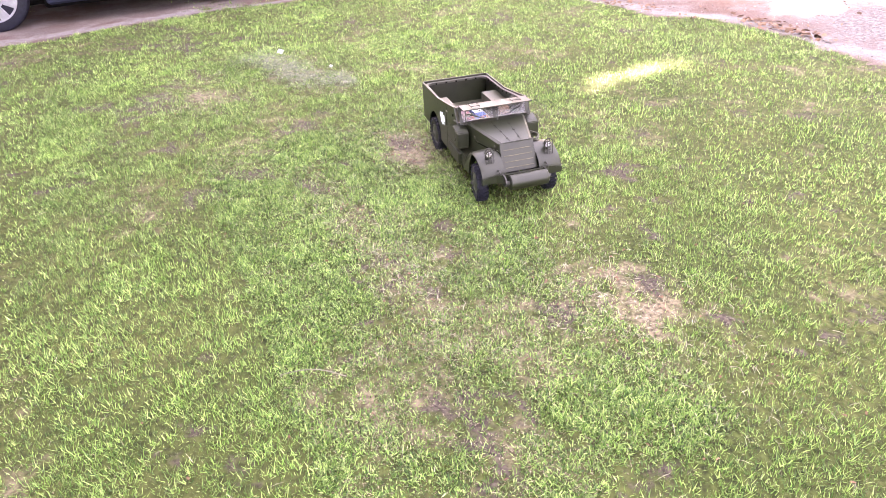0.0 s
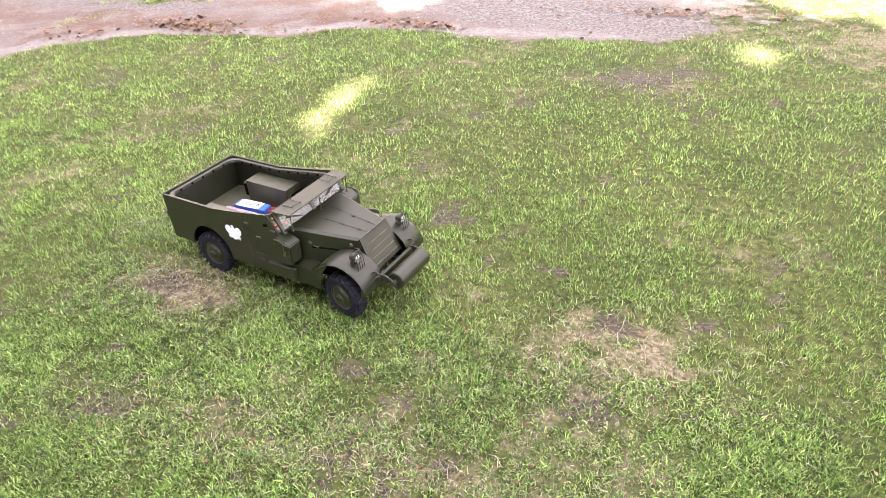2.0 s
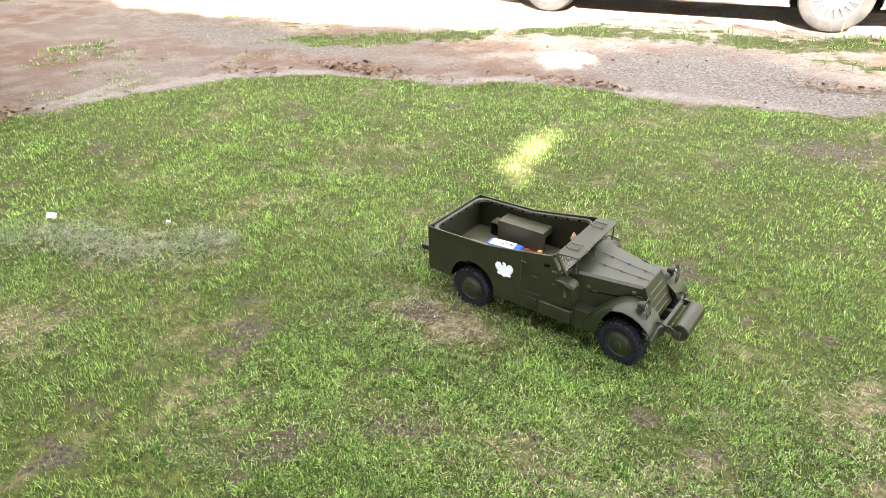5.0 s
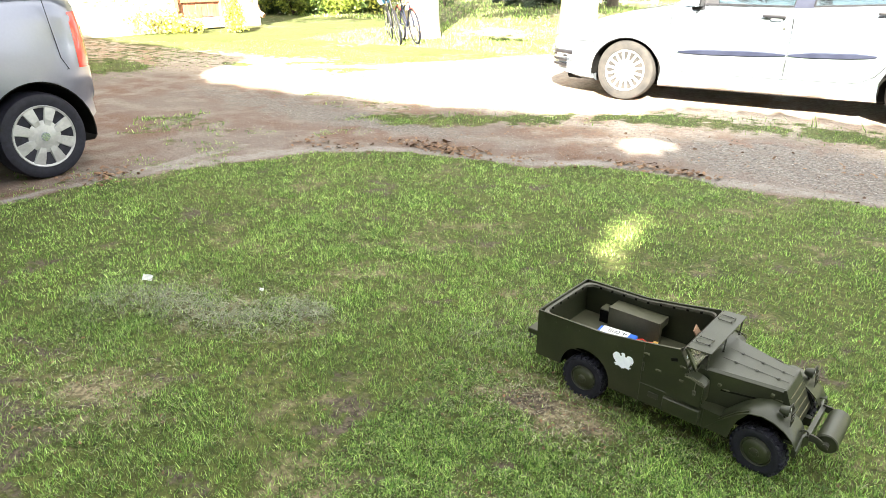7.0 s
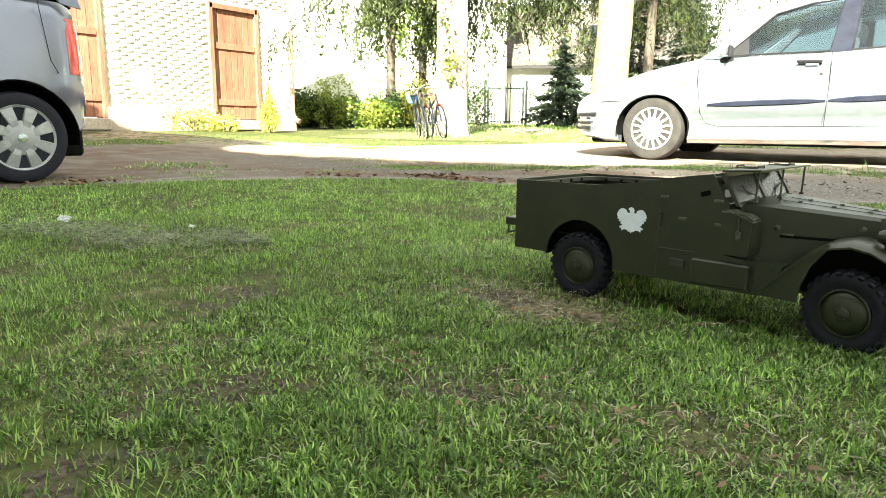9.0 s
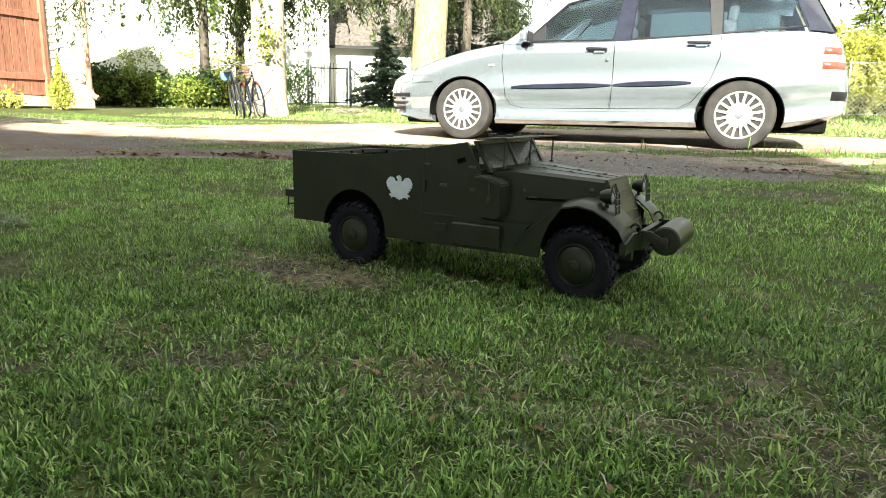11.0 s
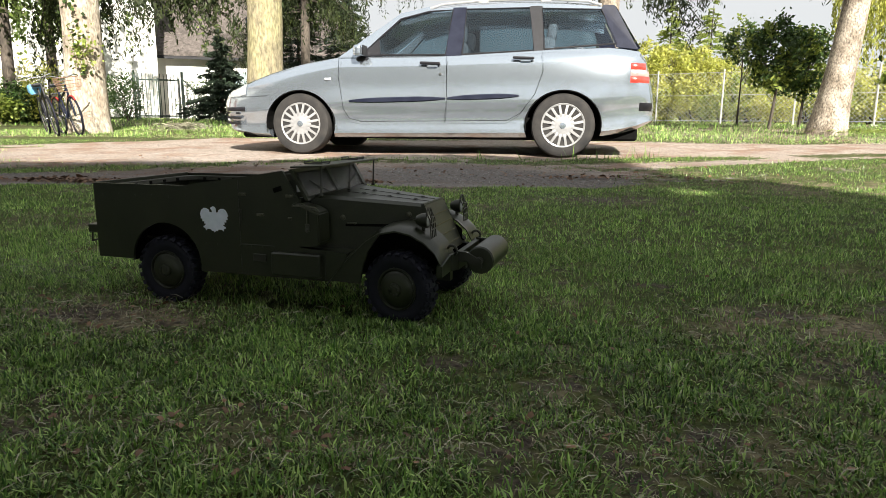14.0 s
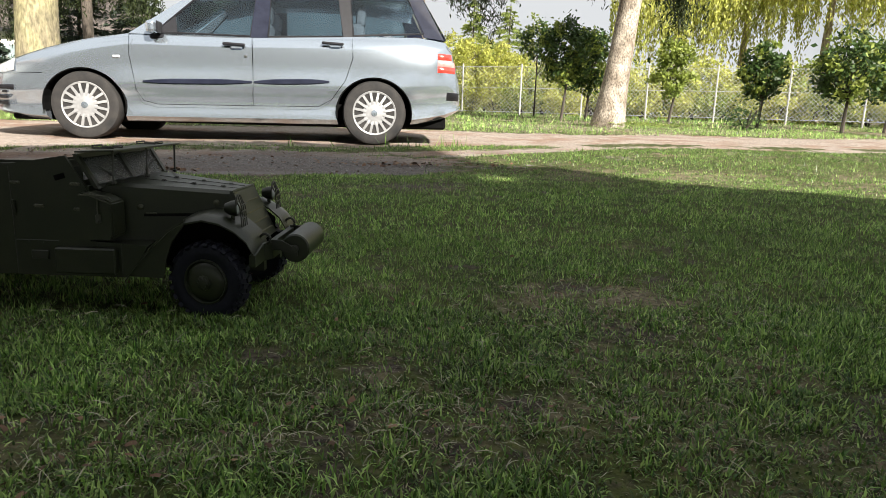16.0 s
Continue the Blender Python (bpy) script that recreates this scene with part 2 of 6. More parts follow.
BARK = surface("grey_brown_bark", (0.27, 0.215, 0.16), (0.42, 0.37, 0.30), 9, 0.95, bump=1.0, bump_scale=28, fine=0.45, stretch=(1, 1, 0.45))
BARK_ROUGH = surface("rough_scaly_bark", (0.15, 0.118, 0.088), (0.40, 0.345, 0.28), 5, 0.95, bump=1.0, bump_scale=42, fine=0.65, stretch=(1, 1, 0.6))
BARK_MOSS = surface("mossy_bark", (0.20, 0.17, 0.115), (0.30, 0.27, 0.145), 3.5, 0.95, bump=1.0, bump_scale=26, fine=0.45, stretch=(1, 1, 0.35))
BARK_DARK = surface("dark_bark", (0.04, 0.033, 0.026), (0.10, 0.082, 0.066), 6, 0.95, bump=0.8, bump_scale=30, fine=0.4, stretch=(1, 1, 0.35))
NEEDLE = surface("spruce_needles", (0.016, 0.029, 0.007), (0.046, 0.062, 0.014), 3, 0.7, vary=0.5, transl=0.25)
NEEDLE_DARK = surface("dark_fir_needles", (0.018, 0.034, 0.020), (0.035, 0.055, 0.030), 3, 0.7, vary=0.4, transl=0.15)
LEAF = surface("bright_leaves", (0.17, 0.23, 0.04), (0.28, 0.33, 0.07), 2, 0.55, vary=0.45, transl=0.4)
LEAF_DARK = surface("dark_green_leaves", (0.036, 0.074, 0.018), (0.070, 0.118, 0.030), 2, 0.5, vary=0.5, transl=0.35)
LEAF_LIME = surface("yellow_green_leaves", (0.38, 0.41, 0.08), (0.54, 0.53, 0.15), 1.5, 0.55, vary=0.4, transl=0.5)
LEAF_BIRCH = surface("birch_leaves", (0.075, 0.125, 0.028), (0.15, 0.20, 0.045), 2, 0.55, vary=0.5, transl=0.4)
CLIPPING = surface("grey_green_dried_clippings", (0.13, 0.145, 0.095), (0.25, 0.265, 0.19), 12, 0.9, vary=0.4)
DEAD_LEAF = surface("dead_brown_leaves", (0.09, 0.045, 0.025), (0.20, 0.12, 0.07), 20, 0.85, vary=0.4)
STRAW = surface("dry_cut_grass", (0.22, 0.21, 0.15), (0.36, 0.34, 0.25), 9, 0.9, vary=0.4)
WHITEWASH = surface("whitewashed_brick", (0.66, 0.63, 0.56), (0.78, 0.75, 0.68), 2.5, 0.9, bump=0.4, bump_scale=35, fine=0.10, vary=0.06)
MORTAR = surface("pale_mortar", (0.50, 0.47, 0.42), (0.59, 0.56, 0.50), 6, 0.95, bump=0.4, bump_scale=60)
PLASTER = surface("white_plaster", (0.74, 0.72, 0.67), (0.82, 0.80, 0.76), 1.2, 0.9, bump=0.2, bump_scale=30, fine=0.06)
PLINTH = surface("pinkish_concrete_plinth", (0.42, 0.34, 0.28), (0.55, 0.46, 0.39), 3, 0.9, bump=0.4, bump_scale=25, fine=0.15)
DOOR_WOOD = surface("red_brown_painted_boards", (0.21, 0.085, 0.052), (0.29, 0.13, 0.085), 5, 0.75, bump=0.5, bump_scale=40, fine=0.25, vary=0.12, stretch=(1, 1, 0.15))
PIPE = surface("brown_downpipe", (0.30, 0.17, 0.12), (0.36, 0.21, 0.15), 6, 0.5, fine=0.15)
ROOF_TILE = surface("weathered_brown_roof_tiles", (0.24, 0.18, 0.15), (0.34, 0.27, 0.23), 2, 0.9, bump=0.6, bump_scale=9, fine=0.25)
# grey-brown cottage tiles, with the trees' shade put into their colour
ROOF_SHADED = surface("weathered_tiles_darkened_as_shade", (0.060, 0.050, 0.045), (0.115, 0.098, 0.088), 6, 0.85, bump=0.5, bump_scale=14, fine=0.3)
IRON = surface("dark_green_iron", (0.03, 0.05, 0.04), (0.05, 0.07, 0.055), 8, 0.6, fine=0.2)
WIRE = surface("galvanised_wire", (0.46, 0.47, 0.46), (0.56, 0.57, 0.56), 8, 0.5, metal=0.4)
CONCRETE = surface("concrete_post", (0.36, 0.35, 0.33), (0.46, 0.45, 0.42), 5, 0.9, bump=0.3, bump_scale=40)
CHROME = surface("bright_steel", (0.5, 0.5, 0.5), (0.6, 0.6, 0.6), 10, 0.25, metal=1.0)
RED_PAINT = surface("red_bicycle_paint", (0.45, 0.03, 0.03), (0.55, 0.05, 0.04), 10, 0.35, coat=0.6)
BLUE_PAINT = surface("light_blue_bag_cloth", (0.10, 0.30, 0.55), (0.16, 0.38, 0.62), 10, 0.6)
BATT_BLUE = surface("blue_battery_wrap", (0.015, 0.09, 0.48), (0.03, 0.13, 0.58), 40, 0.35, fine=0.1)
BATT_WHITE = surface("white_battery_label", (0.72, 0.74, 0.76), (0.80, 0.81, 0.82), 40, 0.45, fine=0.05)
BATT_PINK = surface("pink_and_grey_shrink_wrap", (0.34, 0.12, 0.17), (0.28, 0.25, 0.30), 38, 0.3, fine=0.35, bump=0.4, bump_scale=120)
WIRE_RED = surface("red_wire", (0.5, 0.02, 0.02), (0.6, 0.03, 0.02), 40, 0.4)
PLUG = surface("yellow_plug", (0.62, 0.36, 0.10), (0.70, 0.42, 0.14), 40, 0.45)
PAPER = surface("white_paper", (0.72, 0.74, 0.78), (0.80, 0.81, 0.84), 60, 0.8, fine=0.06)
CARD = surface("brown_cardboard", (0.22, 0.13, 0.085), (0.28, 0.17, 0.11), 40, 0.85)
GROUND = ground_surface()
BLADES = blade_surface()

# ---- building helpers ----
def part(name, bm, material, parent=None, label="", smooth=False):
    me = bpy.data.meshes.new(name)
    bmesh.ops.recalc_face_normals(bm, faces=bm.faces)
    if smooth:
        for f in bm.faces:
            f.smooth = True
    bm.to_mesh(me)
    bm.free()
    me.materials.append(material)
    if smooth:
        me.set_sharp_from_angle(angle=radians(40))
    ob = new(name, me)
    ob.parent = parent
    return tagged(ob, label)


def thing(name, m, label, category, group="", kind=""):
    ob = new(name)
    ob.empty_display_size = 0.1
    ob.matrix_world = m
    return tagged(ob, label, category, group, kind)


def arrays(name, verts, faces, material, parent=None, label="", smooth=False):
    """A mesh from arrays of points and of equal-sized faces."""
    verts, faces = np.asarray(verts, np.float32), np.asarray(faces, np.int32)
    me = bpy.data.meshes.new(name)
    k = faces.shape[1]
    me.vertices.add(len(verts))
    me.vertices.foreach_set("co", verts.ravel())
    me.loops.add(faces.size)
    me.loops.foreach_set("vertex_index", faces.ravel())
    me.polygons.add(len(faces))
    me.polygons.foreach_set("loop_start", np.arange(0, faces.size, k, dtype=np.int32))
    me.polygons.foreach_set("loop_total", np.full(len(faces), k, np.int32))
    if smooth:
        me.polygons.foreach_set("use_smooth", np.ones(len(faces), bool))
    me.update(calc_edges=True)
    me.materials.append(material)
    ob = new(name, me)
    ob.parent = parent
    return tagged(ob, label)


def box(bm, c, s, bevel=0.0, turn=(0, 0, 0), seg=1):
    k = bmesh.ops.create_cube(bm, size=1)
    m = pose(*c, *turn) @ Matrix.Diagonal((*s, 1))
    bmesh.ops.transform(bm, matrix=m, verts=k["verts"])
    if bevel:
        es = list({e for v in k["verts"] for e in v.link_edges})
        bmesh.ops.bevel(bm, geom=es, offset=bevel, segments=seg, affect="EDGES", profile=0.5)
    return bm


def boxed(c, s, bevel=0.0, turn=(0, 0, 0), seg=1):
    return box(bmesh.new(), c, s, bevel, turn, seg)


def tube(bm, pts, r, n=8, r2=None):
    """A round bar along points, of radius r, tapering to r2."""
    pts = [Vector(p) for p in pts]
    rings, up = [], Vector((0, 0, 1))
    for i, p in enumerate(pts):
        d = (pts[min(i + 1, len(pts) - 1)] - pts[max(i - 1, 0)]).normalized()
        a = d.cross(up)
        if a.length < 0.05:
            a = d.cross(Vector((1, 0, 0)))
        a.normalize()
        b = a.cross(d)
        rad = r if r2 is None else r + (r2 - r) * i / (len(pts) - 1)
        rings.append([bm.verts.new(p + (a * math.cos(q) + b * math.sin(q)) * rad) for q in (2 * math.pi * k / n for k in range(n))])
    for u, v in zip(rings, rings[1:]):
        for k in range(n):
            bm.faces.new((u[k], u[(k + 1) % n], v[(k + 1) % n], v[k]))
    bm.faces.new(rings[0])
    bm.faces.new(rings[-1])
    return bm


def lathe(bm, profile, c, n=24, axis="y", side=1):
    """Turns (radius, offset) pairs round an axis through c."""
    rings = []
    for r, h in profile:
        ring = []
        for k in range(n):
            q = 2 * math.pi * k / n
            u, v = r * math.cos(q), r * math.sin(q)
            p = {"y": (u, h * side, v), "x": (h * side, u, v), "z": (u, v, h * side)}[axis]
            ring.append(bm.verts.new(Vector(c) + Vector(p)))
        rings.append(ring)
    for u, v in zip(rings, rings[1:]):
        for k in range(n):
            bm.faces.new((u[k], u[(k + 1) % n], v[(k + 1) % n], v[k]))
    for ring in (rings[0], rings[-1]):
        if (ring[0].co - ring[n // 2].co).length > 1e-6:
            bm.faces.new(ring)
    return bm


def prism(bm, poly, y0, y1, plane="xz"):
    """A plate with the outline poly, from y0 to y1 across it."""
    def put(a, b, h):
        return {"xz": (a, h, b), "yz": (h, a, b), "xy": (a, b, h)}[plane]
    u = [bm.verts.new(put(a, b, y0)) for a, b in poly]
    v = [bm.verts.new(put(a, b, y1)) for a, b in poly]
    bm.faces.new(u)
    bm.faces.new(v)
    k = len(poly)
    for i in range(k):
        bm.faces.new((u[i], u[(i + 1) % k], v[(i + 1) % k], v[i]))
    return bm


def loft(bm, rings, caps=True, closed=True):
    rows = [[bm.verts.new(p) for p in r] for r in rings]
    k = len(rows[0])
    for u, v in zip(rows, rows[1:]):
        for i in range(k if closed else k - 1):
            bm.faces.new((u[i], u[(i + 1) % k], v[(i + 1) % k], v[i]))
    if caps and closed:
        bm.faces.new(rows[0])
        bm.faces.new(rows[-1])
    return bm


def arc(cx, cz, r, a0, a1, n):
    return [(cx + r * math.cos(radians(a0 + (a1 - a0) * i / n)), cz + r * math.sin(radians(a0 + (a1 - a0) * i / n))) for i in range(n + 1)]

# ---- ground ----
rng = np.random.default_rng(7)
LATTICE = rng.random((256, 256))


def grain(x, y, scale, shift=0.0):
    """Smooth noise between 0 and 1 over the plan."""
    x, y = np.asarray(x) * scale + 100 + shift, np.asarray(y) * scale + 100 - shift
    i, j = np.floor(x).astype(int), np.floor(y).astype(int)
    u, v = x - i, y - j
    u, v = u * u * (3 - 2 * u), v * v * (3 - 2 * v)
    at = lambda a, b: LATTICE[a % 256, b % 256]
    return (at(i, j) * (1 - u) + at(i + 1, j) * u) * (1 - v) + (at(i, j + 1) * (1 - u) + at(i + 1, j + 1) * u) * v


def step(a, lo, hi):
    t = np.clip((a - lo) / (hi - lo), 0, 1)
    return t * t * (3 - 2 * t)


def blob(x, y, cx, cy, rx, ry):
    return np.exp(-(((x - cx) / rx) ** 2 + ((y - cy) / ry) ** 2))


def rise(x, y):
    """Height of the ground: a level lawn, then a slow rise beyond the drive."""
    far = np.maximum(y, np.interp(-x, [0, 5.5, 11.5, 30], [0, 4.4, 12.4, 24]))
    z = np.interp(far, [4.4, 6.4, 9.5, 12, 22, 60], [0, 0.07, 0.15, 0.22, 0.42, 0.8])
    return z + 0.012 * (grain(x, y, 1.3) - 0.5) * step(far, -50, 4) + 0.006 * (grain(x, y, 6) - 0.5)


LAWN_EDGE = ([-3.85, -3.75, -3.6, -3.45, -3.3, -3.05, -2.6, -2.0, -1.4, -0.95, -0.4, 0.0, 0.45, 1.1, 2.0, 2.8, 4.0, 8.0], [0.5, 1.75, 2.05, 2.45, 2.8, 3.2, 3.5, 3.66, 3.82, 4.08, 4.06, 4.04, 4.08, 4.2, 4.75, 5.4, 6.0, 7.0])
VERGE = ([-4.0, -3.2, -2.3, -1.2, -0.5, 0.6, 1.5, 4.0], [4.3, 4.6, 5.1, 5.75, 5.92, 5.88, 6.25, 7.4])


def edge_gap(x, y):
    """Distance past the lawn's edge, towards the drive."""
    e = np.interp(x, *LAWN_EDGE)
    steep = (np.interp(x + 0.1, *LAWN_EDGE) - np.interp(x - 0.1, *LAWN_EDGE)) / 0.2
    left = np.interp(y, [-6, -3, -0.76, -0.16, 0.75, 1.7, 2.4], [-3.2, -3.4, -3.56, -3.62, -3.8, -3.86, -3.9]) - x
    return np.maximum((y - e) / np.sqrt(1 + steep ** 2), left)


def soil_map(x, y):
    d = edge_gap(x, y) + 0.13 * (grain(x, y, 2.2) - 0.5) + 0.10 * (grain(x, y, 8.0, 12) - 0.5)
    soil = step(d, -0.06, 0.09)
    verge = np.exp(-((y - np.interp(x, *VERGE)) / 0.32) ** 2) * step(x, -4.4, -3.0)
    verge = np.maximum(verge, 0.9 * blob(x, y, 1.1, 5.45, 0.45, 0.2))
    soil = soil * (1 - 0.86 * verge * step(grain(x, y, 1.4, 9) * 0.5 + grain(x, y, 5.0, 19) * 0.5, 0.22, 0.55))
    near = 5.7 + 1.5 * step(x, 1.0, 4.5)
    right = step(x + 0.5 * (grain(x, y, 1.7, 27) - 0.5), 0.9, 1.9) * step(near - y, 0, 0.4)
    soil = soil * (1 - right * (0.62 + 0.38 * step(grain(x, y, 2.3, 28), 0.3, 0.6)))
    far = np.interp(x, [-9, -6, -5, -4, 0, 3, 9], [6.7, 6.9, 7.8, 8.9, 9.2, 9.1, 9.9]) + 0.15 * np.sin(x * 1.4)
    soil = soil * (1 - (0.92 - 0.38 * step(grain(x, y, 0.9, 60), 0.35, 0.7)) * step(y, far - 0.3, far + 0.5))
    tuft = step(grain(x, y, 1.2, 33) * 0.55 + grain(x, y, 4.3, 37) * 0.45, 0.56, 0.70) * step(-x, 2.4, 3.6)
    soil = soil * (1 - (0.35 + 0.45 * step(-x, 4.6, 5.6)) * tuft)
    left = step(-x, 6.5, 8.5)
    soil = soil * (1 - 0.45 * left)
    return soil


def lit_soil_map(x, y):
    """How light the drive's soil is: shade by the lawn and sun where cars run, put into its colour."""
    return step(y + 0.12 * np.maximum(-x - 3, 0) + 1.3 * (grain(x, y, 0.8, 14) - 0.5) + 0.5 * (grain(x, y, 3.1, 15) - 0.5), 4.7, 6.2)


def dry_map(x, y):
    d = 0.5 * step(grain(x, y, 1.6, 3) * 0.4 + grain(x, y, 5.1, 5) * 0.35 + grain(x, y, 13, 6) * 0.25, 0.50, 0.74)
    for cx, cy, rx, ry, a in ((-0.16, 1.20, 0.30, 0.17, 1.0), (-0.40, 1.87, 0.34, 0.16, 0.75), (-1.53, 0.44, 0.34, 0.22, 0.9), (-1.65, 1.02, 0.36, 0.12, 0.6), (1.27, 1.36, 0.36, 0.22, 0.85),
                              (0.75, 1.45, 0.3, 0.12, 0.5), (0.35, 2.25, 0.3, 0.18, 0.5), (1.0, 3.45, 0.5, 0.14, 0.8), (0.85, 0.8, 0.3, 0.12, 0.6), (0.3, 0.75, 0.3, 0.1, 0.6), (1.6, 2.0, 0.5, 0.25, 0.5), (2.7, 4.4, 1.5, 0.7, 0.9), (5.0, 3.8, 2.2, 1.4, 0.9), (1.3, 4.5, 0.6, 0.3, 0.7)):
        d = np.maximum(d, a * blob(x, y, cx, cy, rx, ry) * (0.35 + 0.65 * step(grain(x, y, 9, 8) * 0.6 + grain(x, y, 24, 9) * 0.4, 0.3, 0.62)))
    return np.clip(d, 0, 1)


def bare_map(x, y):
    """Small bare spots in the turf."""
    b = 0.9 * step(0.5 * grain(x, y, 6.0, 21) + 0.5 * grain(x, y, 21, 22), 0.66, 0.80)
    b = np.maximum(b, 0.85 * step(0.55 * grain(x, y, 4.2, 23) + 0.45 * grain(x, y, 17, 24), 0.56, 0.72) * step(-y, -1.25, -0.85) * step(y, -0.3, 0.1))
    for cx, cy, r in ((-0.22, 1.22, 0.10), (0.25, 1.0, 0.05), (0.57, 1.05, 0.07), (1.22, 1.48, 0.08), (0.5, 3.04, 0.07), (1.22, 3.64, 0.12), (1.48, 1.55, 0.06), (0.78, 1.0, 0.06), (0.32, 0.82, 0.05), (1.22, 1.13, 0.09), (0.95, 0.85, 0.05), (1.0, 3.5, 0.22)):
        b = np.maximum(b, blob(x, y, cx, cy, r * 1.4, r))
    return b


def axis_points(spans):
    return np.unique(np.concatenate([np.arange(a, b, s) for a, b, s in spans]).round(4))


gx = axis_points(((-160, -20, 14), (-20, -8, 0.6), (-8, -4, 0.16), (-4, 4, 0.07), (4, 9, 0.16), (9, 20, 0.6), (20, 161, 14)))
gy = axis_points(((-160, -20, 14), (-20, -2, 1.0), (-2, 0, 0.15), (0, 6.2, 0.07), (6.2, 13, 0.18), (13, 30, 0.8), (30, 161, 14)))
GX, GY = np.meshgrid(gx, gy)
px, py = GX.ravel(), GY.ravel()
w, h = len(gx), len(gy)
idx = np.arange(w * h).reshape(h, w)
quads = np.stack([idx[:-1, :-1], idx[:-1, 1:], idx[1:, 1:], idx[1:, :-1]], -1).reshape(-1, 4)
ground = arrays("ground", np.stack([px, py, rise(px, py)], -1), quads, GROUND, smooth=True)
tagged(ground, "mown lawn with dry patches, dirt and gravel drive", "lawn", "", "structure")
gravel = np.clip(1.2 * blob(px, py, 0.1, 4.85, 0.95, 0.5) + 0.8 * blob(px, py, 1.4, 4.4, 0.9, 0.35) + 0.8 * blob(px, py, -3.4, 4.3, 1.5, 0.28) + 0.6 * blob(px, py, -5.2, 4.6, 1.8, 0.4), 0, 1)
lawn_soil = soil_map(px, py)
for name, values in (("soil", lawn_soil), ("dry", dry_map(px, py) * 0.9), ("gravel", gravel), ("pale", lit_soil_map(px, py)), ("bare", bare_map(px, py) * (py < 4.4)), ("rim", np.exp(-((edge_gap(px, py) - 0.14) / 0.10) ** 2))):
    ground.data.attributes.new(name, "FLOAT", "POINT").data.foreach_set("value", values.astype(np.float32))

# ---- grass blades ----
def grass(name, x0, x1, y0, y1, density, length, width, label, keep=None, hay=0.20, bright=1.0, bent=False, spread=0.40):
    n = int((x1 - x0) * (y1 - y0) * density)
    x, y = rng.uniform(x0, x1, n), rng.uniform(y0, y1, n)
    dry, bare, soil = dry_map(x, y), bare_map(x, y), soil_map(x, y)
    tuft = 0.34 * grain(x, y, 17, 40) + 0.46 * grain(x, y, 52, 44) + 0.2 * grain(x, y, 5, 46)
    ok = rng.random(n) < (1 - 0.82 * bare) * np.clip(1.15 - 1.4 * soil, 0, 1) * (1 - 0.3 * dry) * np.clip(2.0 * tuft - 0.2, 0.35, 1)
    if keep is not None:
        ok &= keep(x, y)
    x, y, dry, tuft = x[ok], y[ok], dry[ok], tuft[ok]
    n = len(x)
    straw = (rng.random(n) < np.clip(hay + 0.72 * dry, 0, 0.9)).astype(np.float32)
    ang = rng.uniform(0, 2 * np.pi, n)
    lean = np.clip(rng.normal(0.86, 0.36, n) + 0.65 * straw, 0.1, 1.5)
    ln = length * rng.uniform(0.5, 1.25, n) * (0.45 + 1.1 * tuft) * (1 - 0.25 * dry) * (1 - 0.2 * straw)
    dx, dy = np.cos(ang), np.sin(ang)
    side = np.stack([-dy, dx, np.zeros(n)], -1) * (width * rng.uniform(0.6, 1.3, n) * (1 - 0.45 * straw))[:, None]
    base = np.stack([x, y, rise(x, y) - 0.004], -1)
    mid = base + np.stack([dx * np.sin(lean * 0.6), dy * np.sin(lean * 0.6), np.cos(lean * 0.6)], -1) * (ln * 0.55)[:, None]
    tip = mid + np.stack([dx * np.sin(lean * 1.25), dy * np.sin(lean * 1.25), np.cos(lean * 1.25)], -1) * (ln * 0.5)[:, None]
    if bent:
        v = np.stack([base, mid + side, mid - side, tip], 1)
        f = np.concatenate([np.arange(n)[:, None] * 4 + [0, 1, 2], np.arange(n)[:, None] * 4 + [2, 1, 3]], 1).reshape(-1, 3)
    else:
        v = np.stack([base + side, base - side, tip], 1)
        f = np.arange(n * 3).reshape(-1, 3)
    points = v.shape[1]
    v = v.reshape(-1, 3)
    ob = arrays(name, v, f, BLADES, None, "", False)
    ob.data.attributes.new("dry", "FLOAT", "POINT").data.foreach_set("value", np.repeat(straw, points))
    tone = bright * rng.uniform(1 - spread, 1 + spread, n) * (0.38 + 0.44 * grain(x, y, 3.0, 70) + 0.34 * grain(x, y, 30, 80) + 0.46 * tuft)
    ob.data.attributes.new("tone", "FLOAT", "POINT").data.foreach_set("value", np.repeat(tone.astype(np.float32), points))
    return tagged(ob, label, "grass", "", "stuff")


NEAR = lambda x, y: (x > -0.6) & (x < 1.8) & (y > 0.3) & (y < 1.3)
MID = lambda x, y: (x > -2.2) & (x < 2.4) & (y > -0.4) & (y < 2.2)
grass("grass", -0.6, 1.8, 0.3, 1.3, 140000, 0.020, 0.0014, "short mown green and straw grass blades", None, 0.2, 0.96, bent=True, spread=0.54)
grass("grass", -2.2, 2.4, -0.4, 2.2, 63000, 0.023, 0.0016, "short mown green and straw grass blades", lambda x, y: ~NEAR(x, y), bright=1.1)
grass("grass", -4.0, 3.6, -1.2, 4.6, 21500, 0.022, 0.0023, "short mown green and straw grass blades", lambda x, y: ~MID(x, y), bright=1.18)
grass("grass", -4.5, 9.0, 4.0, 6.9, 8500, 0.032, 0.0027, "thin rough grass on the verge of the drive", None, 0.5, 0.9)
grass("grass", -0.4, 1.75, 6.1, 6.75, 420, 0.13, 0.005, "taller grass tufts beside the parked car", lambda x, y: grain(x, y, 3.2, 51) > 0.45, 0.15)
# meadow blades toned up by 1.7: extra sunlight put into their colour
grass("grass", -9.0, 10.0, 9.0, 13.0, 2100, 0.07, 0.0045, "longer sunlit meadow grass beyond the drive, sun put into its tone", None, 0.72, 1.7)
